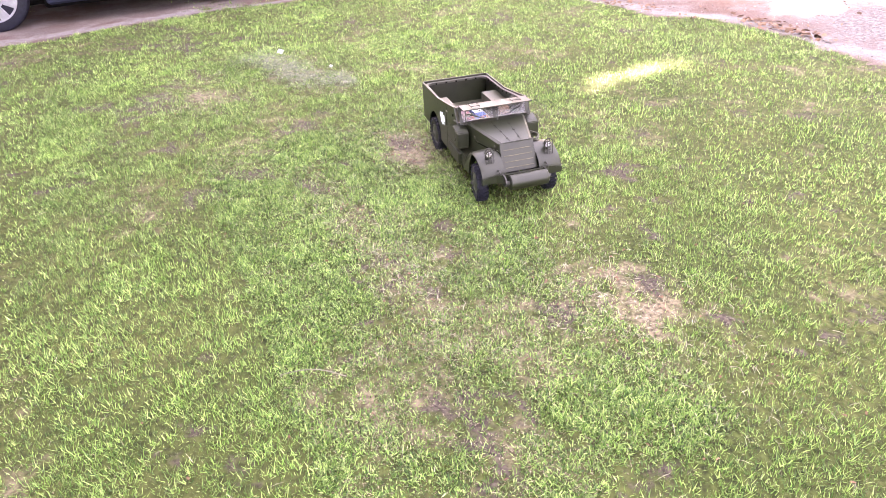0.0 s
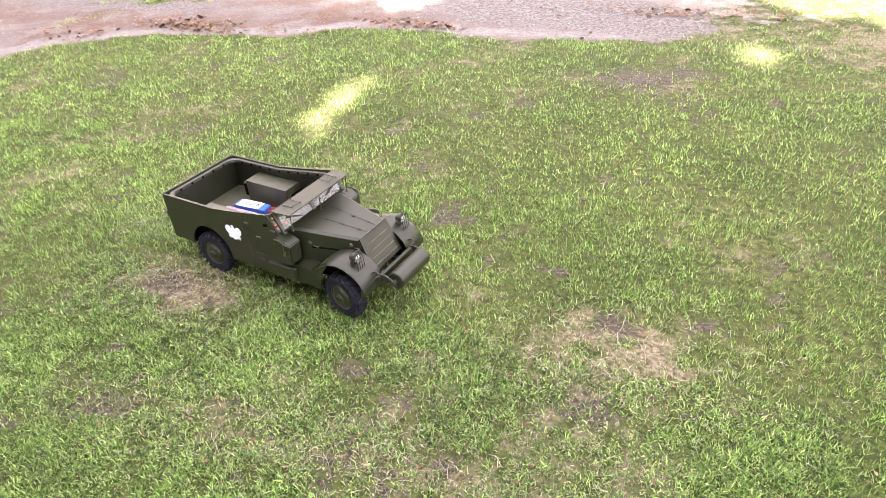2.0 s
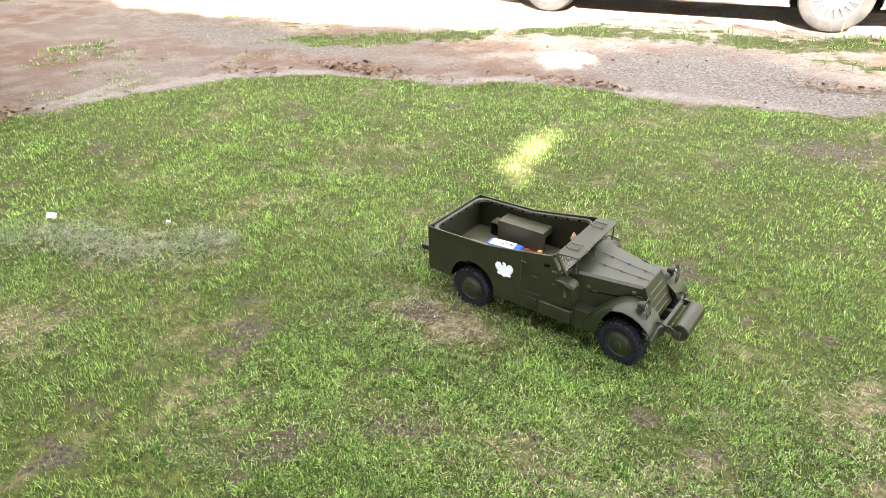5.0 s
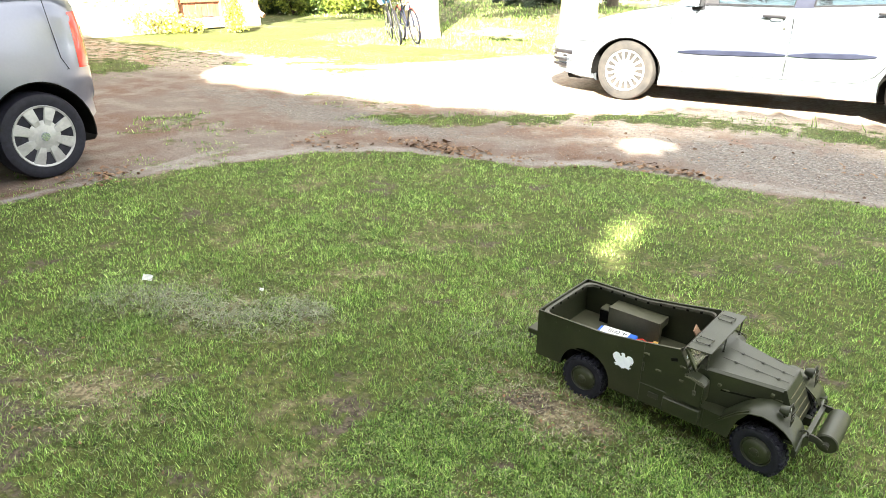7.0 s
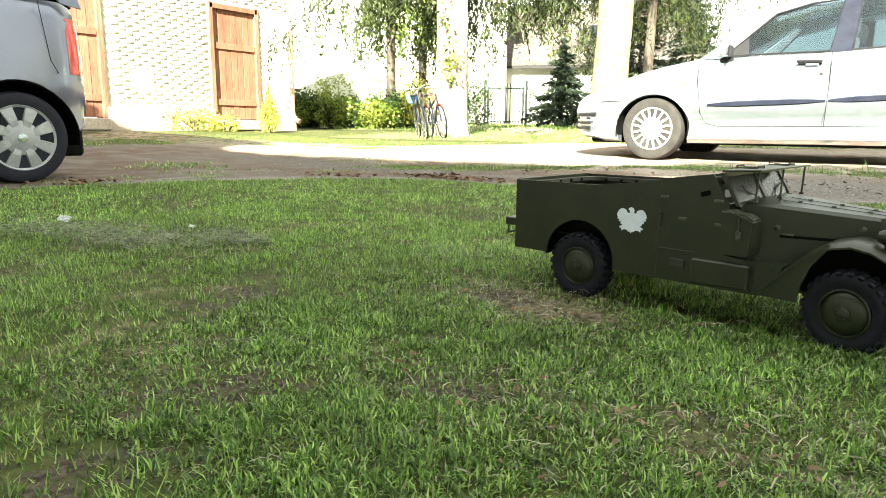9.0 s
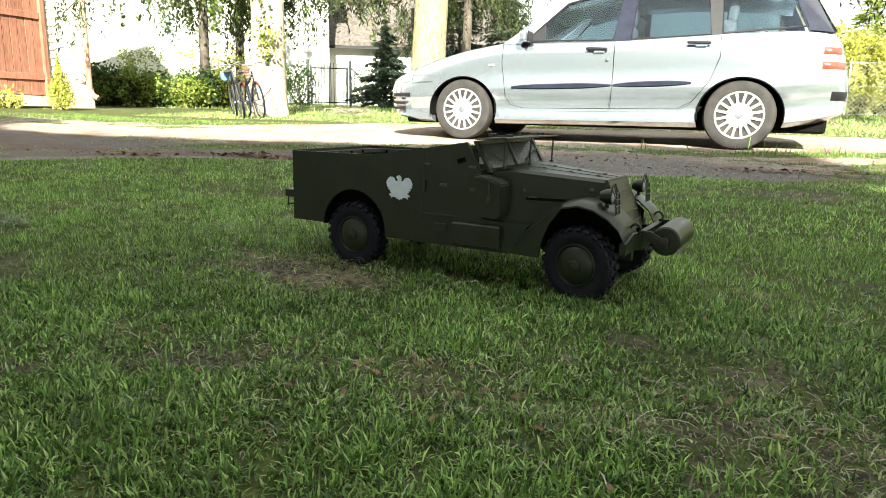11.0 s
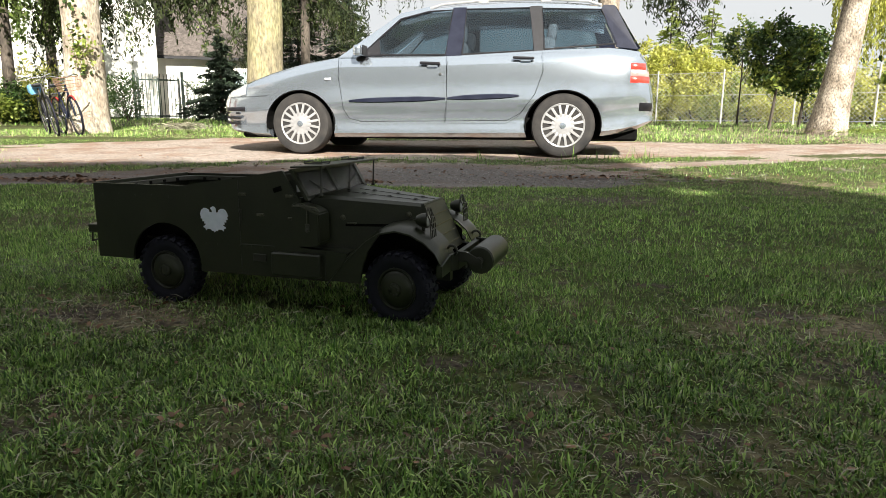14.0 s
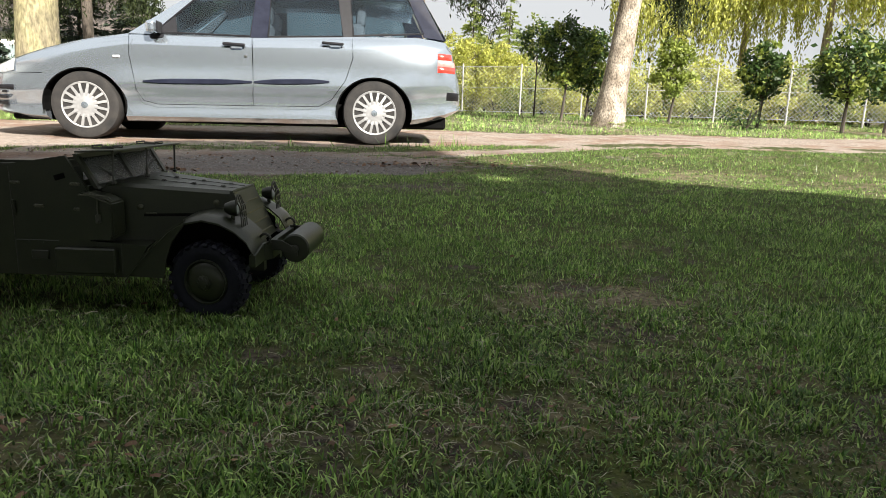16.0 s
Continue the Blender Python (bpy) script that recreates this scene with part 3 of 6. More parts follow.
grass("grass", -14.0, 16.0, 13.0, 23.0, 320, 0.11, 0.009, "longer sunlit meadow grass beyond the drive, sun put into its tone", None, 0.72, 1.7)
grass("grass", -10.0, 6.0, 5.6, 9.3, 900, 0.03, 0.003, "sparse grass tufts on the dirt drive", lambda x, y: grain(x, y, 1.1, 55) > 0.62)
grass("grass", -9.5, -4.0, 1.6, 8.2, 2800, 0.032, 0.0036, "patches of grass growing on the dirt drive", None, 0.3)
grass("grass", 3.6, 7.0, 0.8, 4.4, 6500, 0.030, 0.0036, "mown lawn grass further off", None, 0.3, 1.1)
INNER = lambda x, y: ((x > -4.0) & (x < 3.6) & (y > -1.2)) | ((x > 3.5) & (x < 7.0) & (y > 0.8))
grass("grass", -5.5, 9.0, -6.0, 4.4, 1200, 0.035, 0.0066, "mown lawn grass further off", lambda x, y: ~INNER(x, y), 0.3, 1.15)

# ---- the model scout car ----
def emblem_outline():
    """A spread eagle: raised wings with stepped feathers, legs, tail, and the head turned to one side."""
    half = [(10, 27), (20, 27), (24, 37), (33, 42), (46, 43), (57, 36), (64, 24), (67, 13), (62, 10), (64, 0), (55, -1), (57, -11), (47, -11), (48, -20), (39, -21), (46, -28), (53, -30), (52, -36), (44, -37), (42, -47), (36, -42), (27, -41), (17, -42), (12, -49), (7, -46), (0, -54)]
    head = [(-8, 27), (-10, 38), (-16, 41), (-12, 47), (-2, 51), (7, 47), (11, 38)]
    return [(0.00052 * x, 0.00055 * z) for x, z in half + [(-x, z) for x, z in half[-2::-1]] + head]


def model_wheel(parent, x, y, side, steer=0.0):
    """Lugged tyre, dished rim and hub, facing side (-1: the model's right)."""
    tyre = bmesh.new()
    prof = [(0.0425, -0.016), (0.053, -0.0205), (0.0645, -0.0215), (0.0715, -0.0175), (0.0738, -0.008), (0.0738, 0.008), (0.0715, 0.0175), (0.0645, 0.0215), (0.053, 0.0205), (0.0425, 0.016)]
    lathe(tyre, prof, (0, 0, 0), 44)
    wheel = part("wheel", tyre, RUBBER, parent, "lugged black rubber tyre", True)
    wheel.matrix_basis = pose(x, y, 0.0735, 0, 0, steer)
    tyre = bmesh.new()
    for k in range(24):
        for s in (-1, 1):
            q = 2 * math.pi * (k + 0.25 * s) / 24
            m = Matrix.Rotation(-q, 4, "Y") @ Matrix.Translation((0.0738, 0.0088 * s, 0)) @ Matrix.Rotation(radians(14 * s), 4, "X")
            box(tyre, (0, 0, 0), (0.0068, 0.0165, 0.0098))
            bmesh.ops.transform(tyre, matrix=m, verts=tyre.verts[-8:])
            m = Matrix.Rotation(-q, 4, "Y") @ Matrix.Translation((0.0700, 0.0188 * s, 0.001)) @ Matrix.Rotation(radians(38 * s), 4, "Z")
            box(tyre, (0, 0, 0), (0.0100, 0.0052, 0.0092))
            bmesh.ops.transform(tyre, matrix=m, verts=tyre.verts[-8:])
    tagged(part("tread", tyre, RUBBER, wheel), kind="stuff")
    bm = bmesh.new()
    lathe(bm, [(0.0445, 0.011), (0.0440, 0.0195), (0.0415, 0.0205), (0.0385, 0.0165), (0.036, 0.0195), (0.030, 0.0225), (0.021, 0.0240), (0.0145, 0.0242), (0.0138, 0.0285), (0.0105, 0.0300), (0.0, 0.0305)], (0, 0, 0), 32, "y", side)
    part("rim", bm, OLIVE, wheel, "dished olive steel rim", True)
    bm = bmesh.new()
    for k in range(8):
        q = 2 * math.pi * k / 8
        lathe(bm, [(0.0022, 0.027), (0.0022, 0.0315), (0.0, 0.032)], (0.0095 * math.cos(q), 0, 0.0095 * math.sin(q)), 6, "y", side)
    tagged(part("wheel_nuts", bm, OLIVE_DARK, wheel), kind="stuff")
    return wheel


def model_side_outline():
    top = [(-0.465, 0.250), (-0.225, 0.252), (-0.10, 0.270), (0.024, 0.291), (0.056, 0.236)]
    nose = [(0.060, 0.228), (0.060, 0.132), (0.168, 0.126), (0.154, 0.099), (0.128, 0.064)]
    bottom = [(-0.186, 0.064)] + arc(-0.2775, 0.076, 0.0915, 0, 180, 18) + [(-0.369, 0.080), (-0.465, 0.080)]
    return top + nose + bottom


def scout_car(m):
    car = thing("model_scout_car", m, "olive-drab scale model of an open-topped military scout car on the lawn", "model car")
    outline = model_side_outline()
    for s in (-1, 1):
        bm = prism(bmesh.new(), outline, 0.165 * s, 0.159 * s)
        panel = part("side_panel", bm, OLIVE, car)
        bm = prism(bmesh.new(), [(1.02 * x - 0.146 if s < 0 else -0.146 - 1.02 * x, z * 0.99 + 0.182) for x, z in emblem_outline()], 0.1652 * s, 0.1662 * s)
        part("emblem", bm, WHITE_PAINT, panel, "white painted spread eagle emblem")
        # door seam, hinges, handle, flaps
        for a, b in (((-0.082, 0.268), (-0.082, 0.066)), ((-0.082, 0.131), (0.0, 0.131)), ((0.118, 0.129), (0.118, 0.066))):
            part("door_seam", tube(bmesh.new(), [(a[0], 0.1652 * s, a[1]), (b[0], 0.1652 * s, b[1])], 0.0012, 4), OLIVE_DARK, panel)
        for hx, hz in ((-0.072, 0.239), (0.040, 0.239), (-0.030, 0.197), (0.044, 0.192)):
            bm = boxed((hx, 0.167 * s, hz), (0.018, 0.004, 0.006), 0.001)
            for q in (-0.006, 0.006):
                lathe(bm, [(0.0022, 0), (0.0022, 0.003), (0, 0.0036)], (hx + q, 0.168 * s, hz), 6, "y", s)
            part("hinge", bm, OLIVE_LIGHT, panel, "rubbed olive hinge")
        bm = boxed((-0.078, 0.1675 * s, 0.192), (0.005, 0.005, 0.030), 0.001)
        box(bm, (-0.078, 0.171 * s, 0.203), (0.004, 0.004, 0.008), 0.001)
        part("door_handle", bm, OLIVE_DARK, panel)
        bm = boxed((-0.036, 0.167 * s, 0.104), (0.032, 0.004, 0.017), 0.001)
        part("flap", bm, OLIVE_DARK, panel)
        bm = boxed((0.012, 0.166 * s, 0.252), (0.020, 0.003, 0.010), 0.001, (0, -18, 0))
        part("vision_slot", bm, DARK, panel)
        bm = bmesh.new()
        for k in range(9):
            x = -0.44 + 0.045 * k
            lathe(bm, [(0.0016, 0), (0.0013, 0.0012), (0, 0.0016)], (x, 0.165 * s, 0.228 if k % 2 else 0.226), 6, "y", s)
            lathe(bm, [(0.0014, 0), (0.0011, 0.001), (0, 0.0014)], (x * 0.62 + 0.02, 0.165 * s, 0.128), 6, "y", s)
        tagged(part("rivets", bm, OLIVE_DARK, panel), kind="stuff")
    # rear, floor, bulkhead
    part("rear_panel", boxed((-0.463, 0, 0.166), (0.006, 0.318, 0.172), 0.001), OLIVE, car)
    part("floor_panel", boxed((-0.165, 0, 0.122), (0.59, 0.230, 0.006)), OLIVE_LIGHT, car, "plain olive load floor")
    part("bulkhead", boxed((0.058, 0, 0.165), (0.006, 0.317, 0.140)), OLIVE, car)
    for s in (-1, 1):
        for x, length in ((-0.418, 0.084), (-0.028, 0.308)):
            part("floor_panel", boxed((x, 0.137 * s, 0.122), (length, 0.044, 0.006)), OLIVE_LIGHT, car, "plain olive load floor")
        part("well_cover", boxed((-0.2775, 0.1345 * s, 0.1760), (0.200, 0.048, 0.006), 0.002), OLIVE_LIGHT, car, "boxed olive cover over the wheel")
        # well lining coloured near black: the arch's shade is in the colour
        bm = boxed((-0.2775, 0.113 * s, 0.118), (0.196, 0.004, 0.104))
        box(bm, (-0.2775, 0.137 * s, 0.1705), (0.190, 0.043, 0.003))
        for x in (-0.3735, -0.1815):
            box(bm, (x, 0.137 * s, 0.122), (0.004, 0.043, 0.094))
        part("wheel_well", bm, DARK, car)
    part("rear_crossbar", boxed((-0.463, 0, 0.084), (0.008, 0.22, 0.012)), OLIVE_DARK, car)
    # skate rail: a flanged strip that follows the rim round rounded corners
    def rim(inset, drop, n=7):
        pts = []
        xr, xf, yh, r = -0.465 + inset, 0.022, 0.165 - inset, 0.035
        for cx, cy, a0 in ((xr + r, -yh + r, 180), (xf - r, -yh + r, 270), (xf - r, yh - r, 0), (xr + r, yh - r, 90)):
            for k in range(n):
                q = radians(a0 + 90 * k / (n - 1))
                x, y = cx + r * math.cos(q), cy + r * math.sin(q)
                z = float(np.interp(x, [-0.465, -0.225, -0.10, 0.024], [0.250, 0.252, 0.270, 0.288])) - drop
                pts.append((x, y, z))
        # more points along the straight sides, for the bend of the rim
        out = []
        for a, b in zip(pts, pts[1:] + pts[:1]):
            steps = max(1, int((Vector(a) - Vector(b)).length / 0.04))
            for k in range(steps):
                x, y = a[0] + (b[0] - a[0]) * k / steps, a[1] + (b[1] - a[1]) * k / steps
                out.append((x, y, float(np.interp(x, [-0.465, -0.225, -0.10, 0.024], [0.250, 0.252, 0.270, 0.288])) - drop))
        return out
    bm = bmesh.new()
    ra, rb, rc, rd = rim(0.006, 0.006), rim(0.016, 0.007), rim(0.016, 0.017), rim(0.006, 0.020)
    k = min(len(q) for q in (ra, rb, rc, rd))
    rows = []
    for q in (ra, rb, rc, rd):
        rows.append([bm.verts.new(q[int(i * len(q) / k)]) for i in range(k)])
    for u, v in zip(rows, rows[1:] + rows[:1]):
        for i in range(k):
            bm.faces.new((u[i], u[(i + 1) % k], v[(i + 1) % k], v[i]))
    part("skate_rail", bm, OLIVE_PALE, car, "pale olive inner rail round the open top")
    bm = bmesh.new()
    for i in range(9):
        x = -0.40 + 0.046 * i
        z = float(np.interp(x, [-0.465, -0.225, -0.10, 0.024], [0.250, 0.252, 0.270, 0.288])) - 0.014
        for y in (-0.1486, 0.1486):
            box(bm, (x, y, z), (0.008, 0.003, 0.007))
    for i in range(5):
        box(bm, (-0.4485, -0.10 + 0.05 * i, 0.237), (0.003, 0.008, 0.007))
    tagged(part("rail_bolts", bm, DARK, car), kind="stuff")
    # lockers in the back
    for s in (-1, 1):
        bm = loft(bmesh.new(), [[(x, y * s, z) for y, z in ((0.086, 0.125), (0.1105, 0.125), (0.1105, 0.180), (0.158, 0.180), (0.158, 0.208), (0.086, 0.208))] for x in (-0.330, -0.140)])
        part("locker", bm, OLIVE_LIGHT, car, "plain olive locker along the inside wall")
    part("dashboard", boxed((0.040, 0, 0.205), (0.012, 0.30, 0.05), 0.003), OLIVE_LIGHT, car)
    bm = bmesh.new()
    for k in range(16):
        a, b = (2 * math.pi * q / 16 for q in (k, k + 1))
        tube(bm, [(0.012 + 0.012 * math.sin(q), 0.07 + 0.028 * math.cos(q), 0.214 + 0.026 * math.sin(q)) for q in (a, b)], 0.0022, 5)
    tube(bm, [(0.012, 0.07, 0.214), (0.05, 0.07, 0.18)], 0.0025, 6)
    part("steering_wheel", bm, OLIVE_DARK, car)
    bm = boxed((-0.012, 0.075, 0.232), (0.004, 0.050, 0.034), 0.001, (0, -35, 12))
    part("card", bm, CARD, car, "brown card panel standing in the cab")
    part("plate", boxed((0.033, -0.108, 0.250), (0.003, 0.026, 0.015)), PAPER, car, "small white data plate")
    bm = tube(bmesh.new(), [(0.0, 0.02, 0.11), (0.018, 0.03, 0.245)], 0.0012, 5)
    part("lever", bm, OLIVE_DARK, car)
    # windscreen and raised visor
    def slope(z):
        return 0.072 + (0.037 - 0.072) * (z - 0.232) / 0.060
    surround = bmesh.new()
    for y in (-0.148, 0.0, 0.148):
        loft(surround, [[(slope(z) + 0.004, y - 0.006, z), (slope(z) + 0.004, y + 0.006, z), (slope(z) - 0.004, y + 0.006, z), (slope(z) - 0.004, y - 0.006, z)] for z in (0.230, 0.293)])
    for z in (0.234, 0.290):
        box(surround, (slope(z), 0, z), (0.008, 0.300, 0.008))
    screen = part("windscreen", surround, OLIVE, car)
    for s in (-1, 1):
        bm = loft(bmesh.new(), [[(slope(z) + d, y, z) for y, d in ((0.006 * s, 0.001), (0.143 * s, 0.001), (0.143 * s, -0.001), (0.006 * s, -0.001))] for z in (0.237, 0.287)])
        pane = part("pane", bm, GLASS_TOY, screen, "clear windscreen pane")
        pane.visible_shadow = False
        bm = tube(bmesh.new(), [(slope(0.240) + 0.006, 0.045 * s, 0.239), (slope(0.262) + 0.006, 0.090 * s, 0.258)], 0.0014, 5)
        tube(bm, [(slope(0.258) + 0.006, 0.070 * s, 0.2475), (slope(0.258) + 0.006, 0.118 * s, 0.268)], 0.0022, 4)
        part("wiper", bm, OLIVE_DARK, screen, "thin dark wiper arm")
    bm = boxed((0.071, 0, 0.299), (0.074, 0.300, 0.0035), 0.0008, (0, -3, 0))
    visor = part("visor", bm, OLIVE, car, "raised armoured windscreen flap")
    for y in (-0.09, 0.09):
        bm = bmesh.new()
        for dx in (-0.020, 0.020):
            tube(bm, [(0.066 + dx, y - 0.018, 0.302), (0.066 + dx, y - 0.018, 0.307), (0.066 + dx, y + 0.018, 0.307), (0.066 + dx, y + 0.018, 0.302)], 0.0015, 5)
        for dy in (-0.018, 0.018):
            tube(bm, [(0.046, y + dy, 0.303), (0.086, y + dy, 0.303)], 0.0013, 5)
        part("grab_handle", bm, OLIVE_DARK, visor)
    bm = bmesh.new()
    for k in range(12):
        lathe(bm, [(0.0018, 0), (0.0014, 0.0012), (0, 0.0016)], (0.038, -0.138 + 0.025 * k, 0.3), 6, "z")
    tagged(part("rivets", bm, OLIVE_DARK, visor), kind="stuff")
    for y in (-0.138, 0.0, 0.138):
        bm = tube(bmesh.new(), [(0.100, y, 0.300), (0.098, y, 0.240)], 0.002, 6)
        box(bm, (0.098, y, 0.240), (0.008, 0.008, 0.005), 0.001)
        part("visor_strut", bm, OLIVE_DARK, visor)
    # hood: tapers towards the nose
    def ring(x, hw, zt, zb):
        return [(x, -hw, zb), (x, -hw, zt - 0.006), (x, -hw + 0.010, zt), (x, hw - 0.010, zt), (x, hw, zt - 0.006), (x, hw, zb)]
    bm = loft(bmesh.new(), [ring(0.068, 0.128, 0.238, 0.10), ring(0.10, 0.122, 0.238, 0.10), ring(0.302, 0.068, 0.222, 0.10)])
    hood = part("hood", bm, OLIVE, car, "long tapered olive hood")
    for s in (-1, 1):
        part("hood_seam", tube(bmesh.new(), [(0.11, 0.034 * s, 0.2385), (0.296, 0.022 * s, 0.2235)], 0.0006, 4), OLIVE_DARK, hood)
    for s in (-1, 1):
        for k in range(3):
            t = 0.2 + 0.32 * k
            x, y, z = 0.11 + 0.186 * t, (0.034 - 0.012 * t) * s, 0.2385 - 0.015 * t
            bm = boxed((x, y, z + 0.001), (0.008, 0.010, 0.002), 0.0008)
            tube(bm, [(x - 0.004, y, z + 0.002), (x + 0.004, y, z + 0.002)], 0.0011, 6)
            part("hood_hinge", bm, OLIVE_DARK, hood)
        for x, z in ((0.135, 0.192), (0.27, 0.200)):
            hw = 0.122 + (0.068 - 0.122) * (x - 0.10) / 0.202
            bm = lathe(bmesh.new(), [(0.006, 0), (0.006, 0.003), (0.002, 0.005), (0, 0.005)], (x, hw * s, z), 10, "y", s)
            box(bm, (x + 0.018, (hw - 0.004) * s, z - 0.012), (0.020, 0.005, 0.003))
            part("catch", bm, OLIVE_LIGHT, hood)
        bm = bmesh.new()
        loft(bm, [[(x, hw * s, z) for z, hw in ((0.1735, h + 0.001), (0.179, h + 0.001), (0.179, h - 0.003), (0.1735, h - 0.003))] for x, h in ((0.14, 0.1113), (0.285, 0.0726))])
        part("hood_edge", bm, DARK, hood)
    # sloped radiator armour with louvre lines and rivets
    bm = loft(bmesh.new(), [[(0.300, -0.069, 0.224), (0.300, 0.069, 0.224), (0.294, 0.069, 0.222), (0.294, -0.069, 0.222)], [(0.348, -0.076, 0.118), (0.348, 0.076, 0.118), (0.300, 0.076, 0.110), (0.300, -0.076, 0.110)]])
    grille = part("radiator_armour", bm, OLIVE, car, "sloped riveted radiator armour plate")
    for k in range(4):
        z = 0.196 - 0.021 * k
        x = 0.300 + 0.048 * (0.224 - z) / 0.106
        part("louvre", boxed((x + 0.0008, 0, z), (0.003, 0.118, 0.0028), 0.0006, (0, -24, 0)), OLIVE_BRUSH, grille, "pale edged louvre strip")
    bm = bmesh.new()
    for k in range(12):
        z = 0.218 - 0.0085 * k
        x = 0.300 + 0.048 * (0.224 - z) / 0.106
        for s in (-1, 1):
            lathe(bm, [(0.0016, 0), (0.0012, 0.001), (0, 0.0014)], (x, (0.065 + 0.006 * k / 11) * s, z), 6, "x")
    tagged(part("rivets", bm, OLIVE_DARK, grille), kind="stuff")
    # fenders: swept arch with a rolled outer lip
    for s in (-1, 1):
        spine = [(0.120, 0.064), (0.150, 0.101), (0.178, 0.131), (0.208, 0.160), (0.238, 0.179), (0.272, 0.186), (0.304, 0.180), (0.332, 0.166), (0.355, 0.146), (0.368, 0.122)]
        bm = bmesh.new()
        rows = []
        for i, (x, z) in enumerate(spine):
            inner = 0.118 - 0.045 * min(1, max(0, (x - 0.12) / 0.19))
            rows.append([(x, inner * s, z + 0.004), (x, 0.13 * s, z + 0.003), (x, 0.156 * s, z), (x, 0.1665 * s, z - 0.007), (x, 0.1665 * s, z - 0.0105), (x, 0.155 * s, z - 0.005), (x, inner * s, z)])
        loft(bm, rows)
        fender = part("fender", bm, OLIVE, car, "swept olive front fender", True)
        skirt = [(0.120, 0.066)] + [(x, z) for x, z in spine[1:5]] + [(0.236, 0.166), (0.213, 0.134), (0.200, 0.098), (0.194, 0.064)]
        part("fender_skirt", prism(bmesh.new(), skirt, 0.1640 * s, 0.158 * s), OLIVE, fender)
        bm = lathe(bmesh.new(), [(0.0, -0.020), (0.009, -0.018), (0.014, -0.008), (0.0155, 0.002), (0.0155, 0.006), (0.013, 0.007)], (0.322, 0.124 * s, 0.197), 18, "x")
        tube(bm, [(0.318, 0.124 * s, 0.187), (0.318, 0.124 * s, 0.170)], 0.004, 8)
        lamp = part("headlamp", bm, OLIVE, car, "small olive headlamp on the fender", True)
        bm = lathe(bmesh.new(), [(0.0130, 0.0062), (0.009, 0.009), (0.0, 0.0105)], (0.322, 0.124 * s, 0.197), 16, "x")
        part("lens", bm, CLEAR_LENS, lamp, "clear lamp lens", True)
        bm = bmesh.new()
        for y in (-0.016, -0.005, 0.005, 0.016):
            hgt = 0.222 if abs(y) < 0.01 else 0.214
            tube(bm, [(0.340, 0.124 * s + y, 0.163), (0.337, 0.124 * s + y, 0.200), (0.330, 0.124 * s + y, hgt)], 0.0013, 5)
        for z in (0.180, 0.193, 0.206):
            tube(bm, [(0.3395, 0.124 * s - 0.017, z), (0.3395, 0.124 * s + 0.017, z)], 0.0013, 5)
        tube(bm, [(0.330, 0.124 * s + 0.018 * math.cos(q), 0.206 + 0.018 * math.sin(q)) for q in np.linspace(0, math.pi, 9)], 0.0018, 5)
        part("brush_guard", bm, OLIVE_DARK, lamp, "barred lamp guard")
        # inner wall added in near black as the shade within the arch
        part("inner_fender", loft(bmesh.new(), [[(x, (y - 0.003) * s, 0.075), (x, y * s, 0.075), (x, y * s, z), (x, (y - 0.003) * s, z)] for x, y, z in ((0.150, 0.112, 0.098), (0.200, 0.099, 0.150), (0.255, 0.086, 0.182), (0.310, 0.076, 0.176), (0.345, 0.076, 0.150))]), DARK, fender, "inner wall of the wheel arch, coloured near black as shade")
        # shelf between hood and side, step box, side locker with straps
        part("side_shelf", boxed((0.114, 0.1355 * s, 0.1245), (0.104, 0.046, 0.003)), OLIVE, car)
        part("running_board", boxed((0.054, 0.168 * s, 0.0960), (0.114, 0.022, 0.050), 0.003), OLIVE, car, "boxed step below the door")
        bm = prism(bmesh.new(), [(0.0515, 0.137), (0.107, 0.137), (0.1135, 0.146), (0.1135, 0.208), (0.095, 0.218), (0.0515, 0.2265)], 0.1315 * s, 0.1805 * s)
        bmesh.ops.bevel(bm, geom=bm.edges[:], offset=0.003, segments=2, affect="EDGES")
        can = part("side_locker", bm, OLIVE, car, "upright olive locker strapped to the hull")
        bm = boxed((0.088, 0.1825 * s, 0.178), (0.010, 0.003, 0.016), 0.001)
        lathe(bm, [(0.004, 0), (0.004, 0.003), (0, 0.004)], (0.088, 0.184 * s, 0.173), 8, "y", s)
        part("buckle", bm, OLIVE_PALE, can, "worn pale buckle")
        bm = bmesh.new()
        for k in range(3):
            tube(bm, [(0.054 + 0.010 * k, 0.182 * s, 0.221 + 0.003 * k), (0.076 + 0.008 * k, 0.1845 * s, 0.2215), (0.098 + 0.005 * k, 0.184 * s, 0.212 + 0.004 * k), (0.113, 0.179 * s, 0.205 + 0.004 * k)], 0.0016, 6)
        tube(bm, [(0.088, 0.183 * s, 0.215), (0.088, 0.1845 * s, 0.186)], 0.0014, 6)
        part("strap", bm, OLIVE_LIGHT, can, "folded webbing strap")
    # tools on the left side
    bm = tube(bmesh.new(), [(-0.02, 0.176, 0.115), (0.06, 0.186, 0.132)], 0.003, 8)
    tool = part("tool_handle", bm, CARD, car, "wooden tool handle along the step")
    part("tool_head", boxed((0.075, 0.188, 0.135), (0.03, 0.010, 0.026), 0.003), OLIVE_DARK, tool)
    bm = bmesh.new()
    for k in range(3):
        tube(bm, [(0.205 + 0.045 * math.cos(q), 0.105 + 0.028 * math.sin(q), 0.188 + 0.004 * k + 0.004 * math.sin(q * 2)) for q in np.linspace(0, 6.2, 17)], 0.0035, 6)
    part("rope_coil", bm, OLIVE_LIGHT, car, "coiled cloth rope lying on the fender")
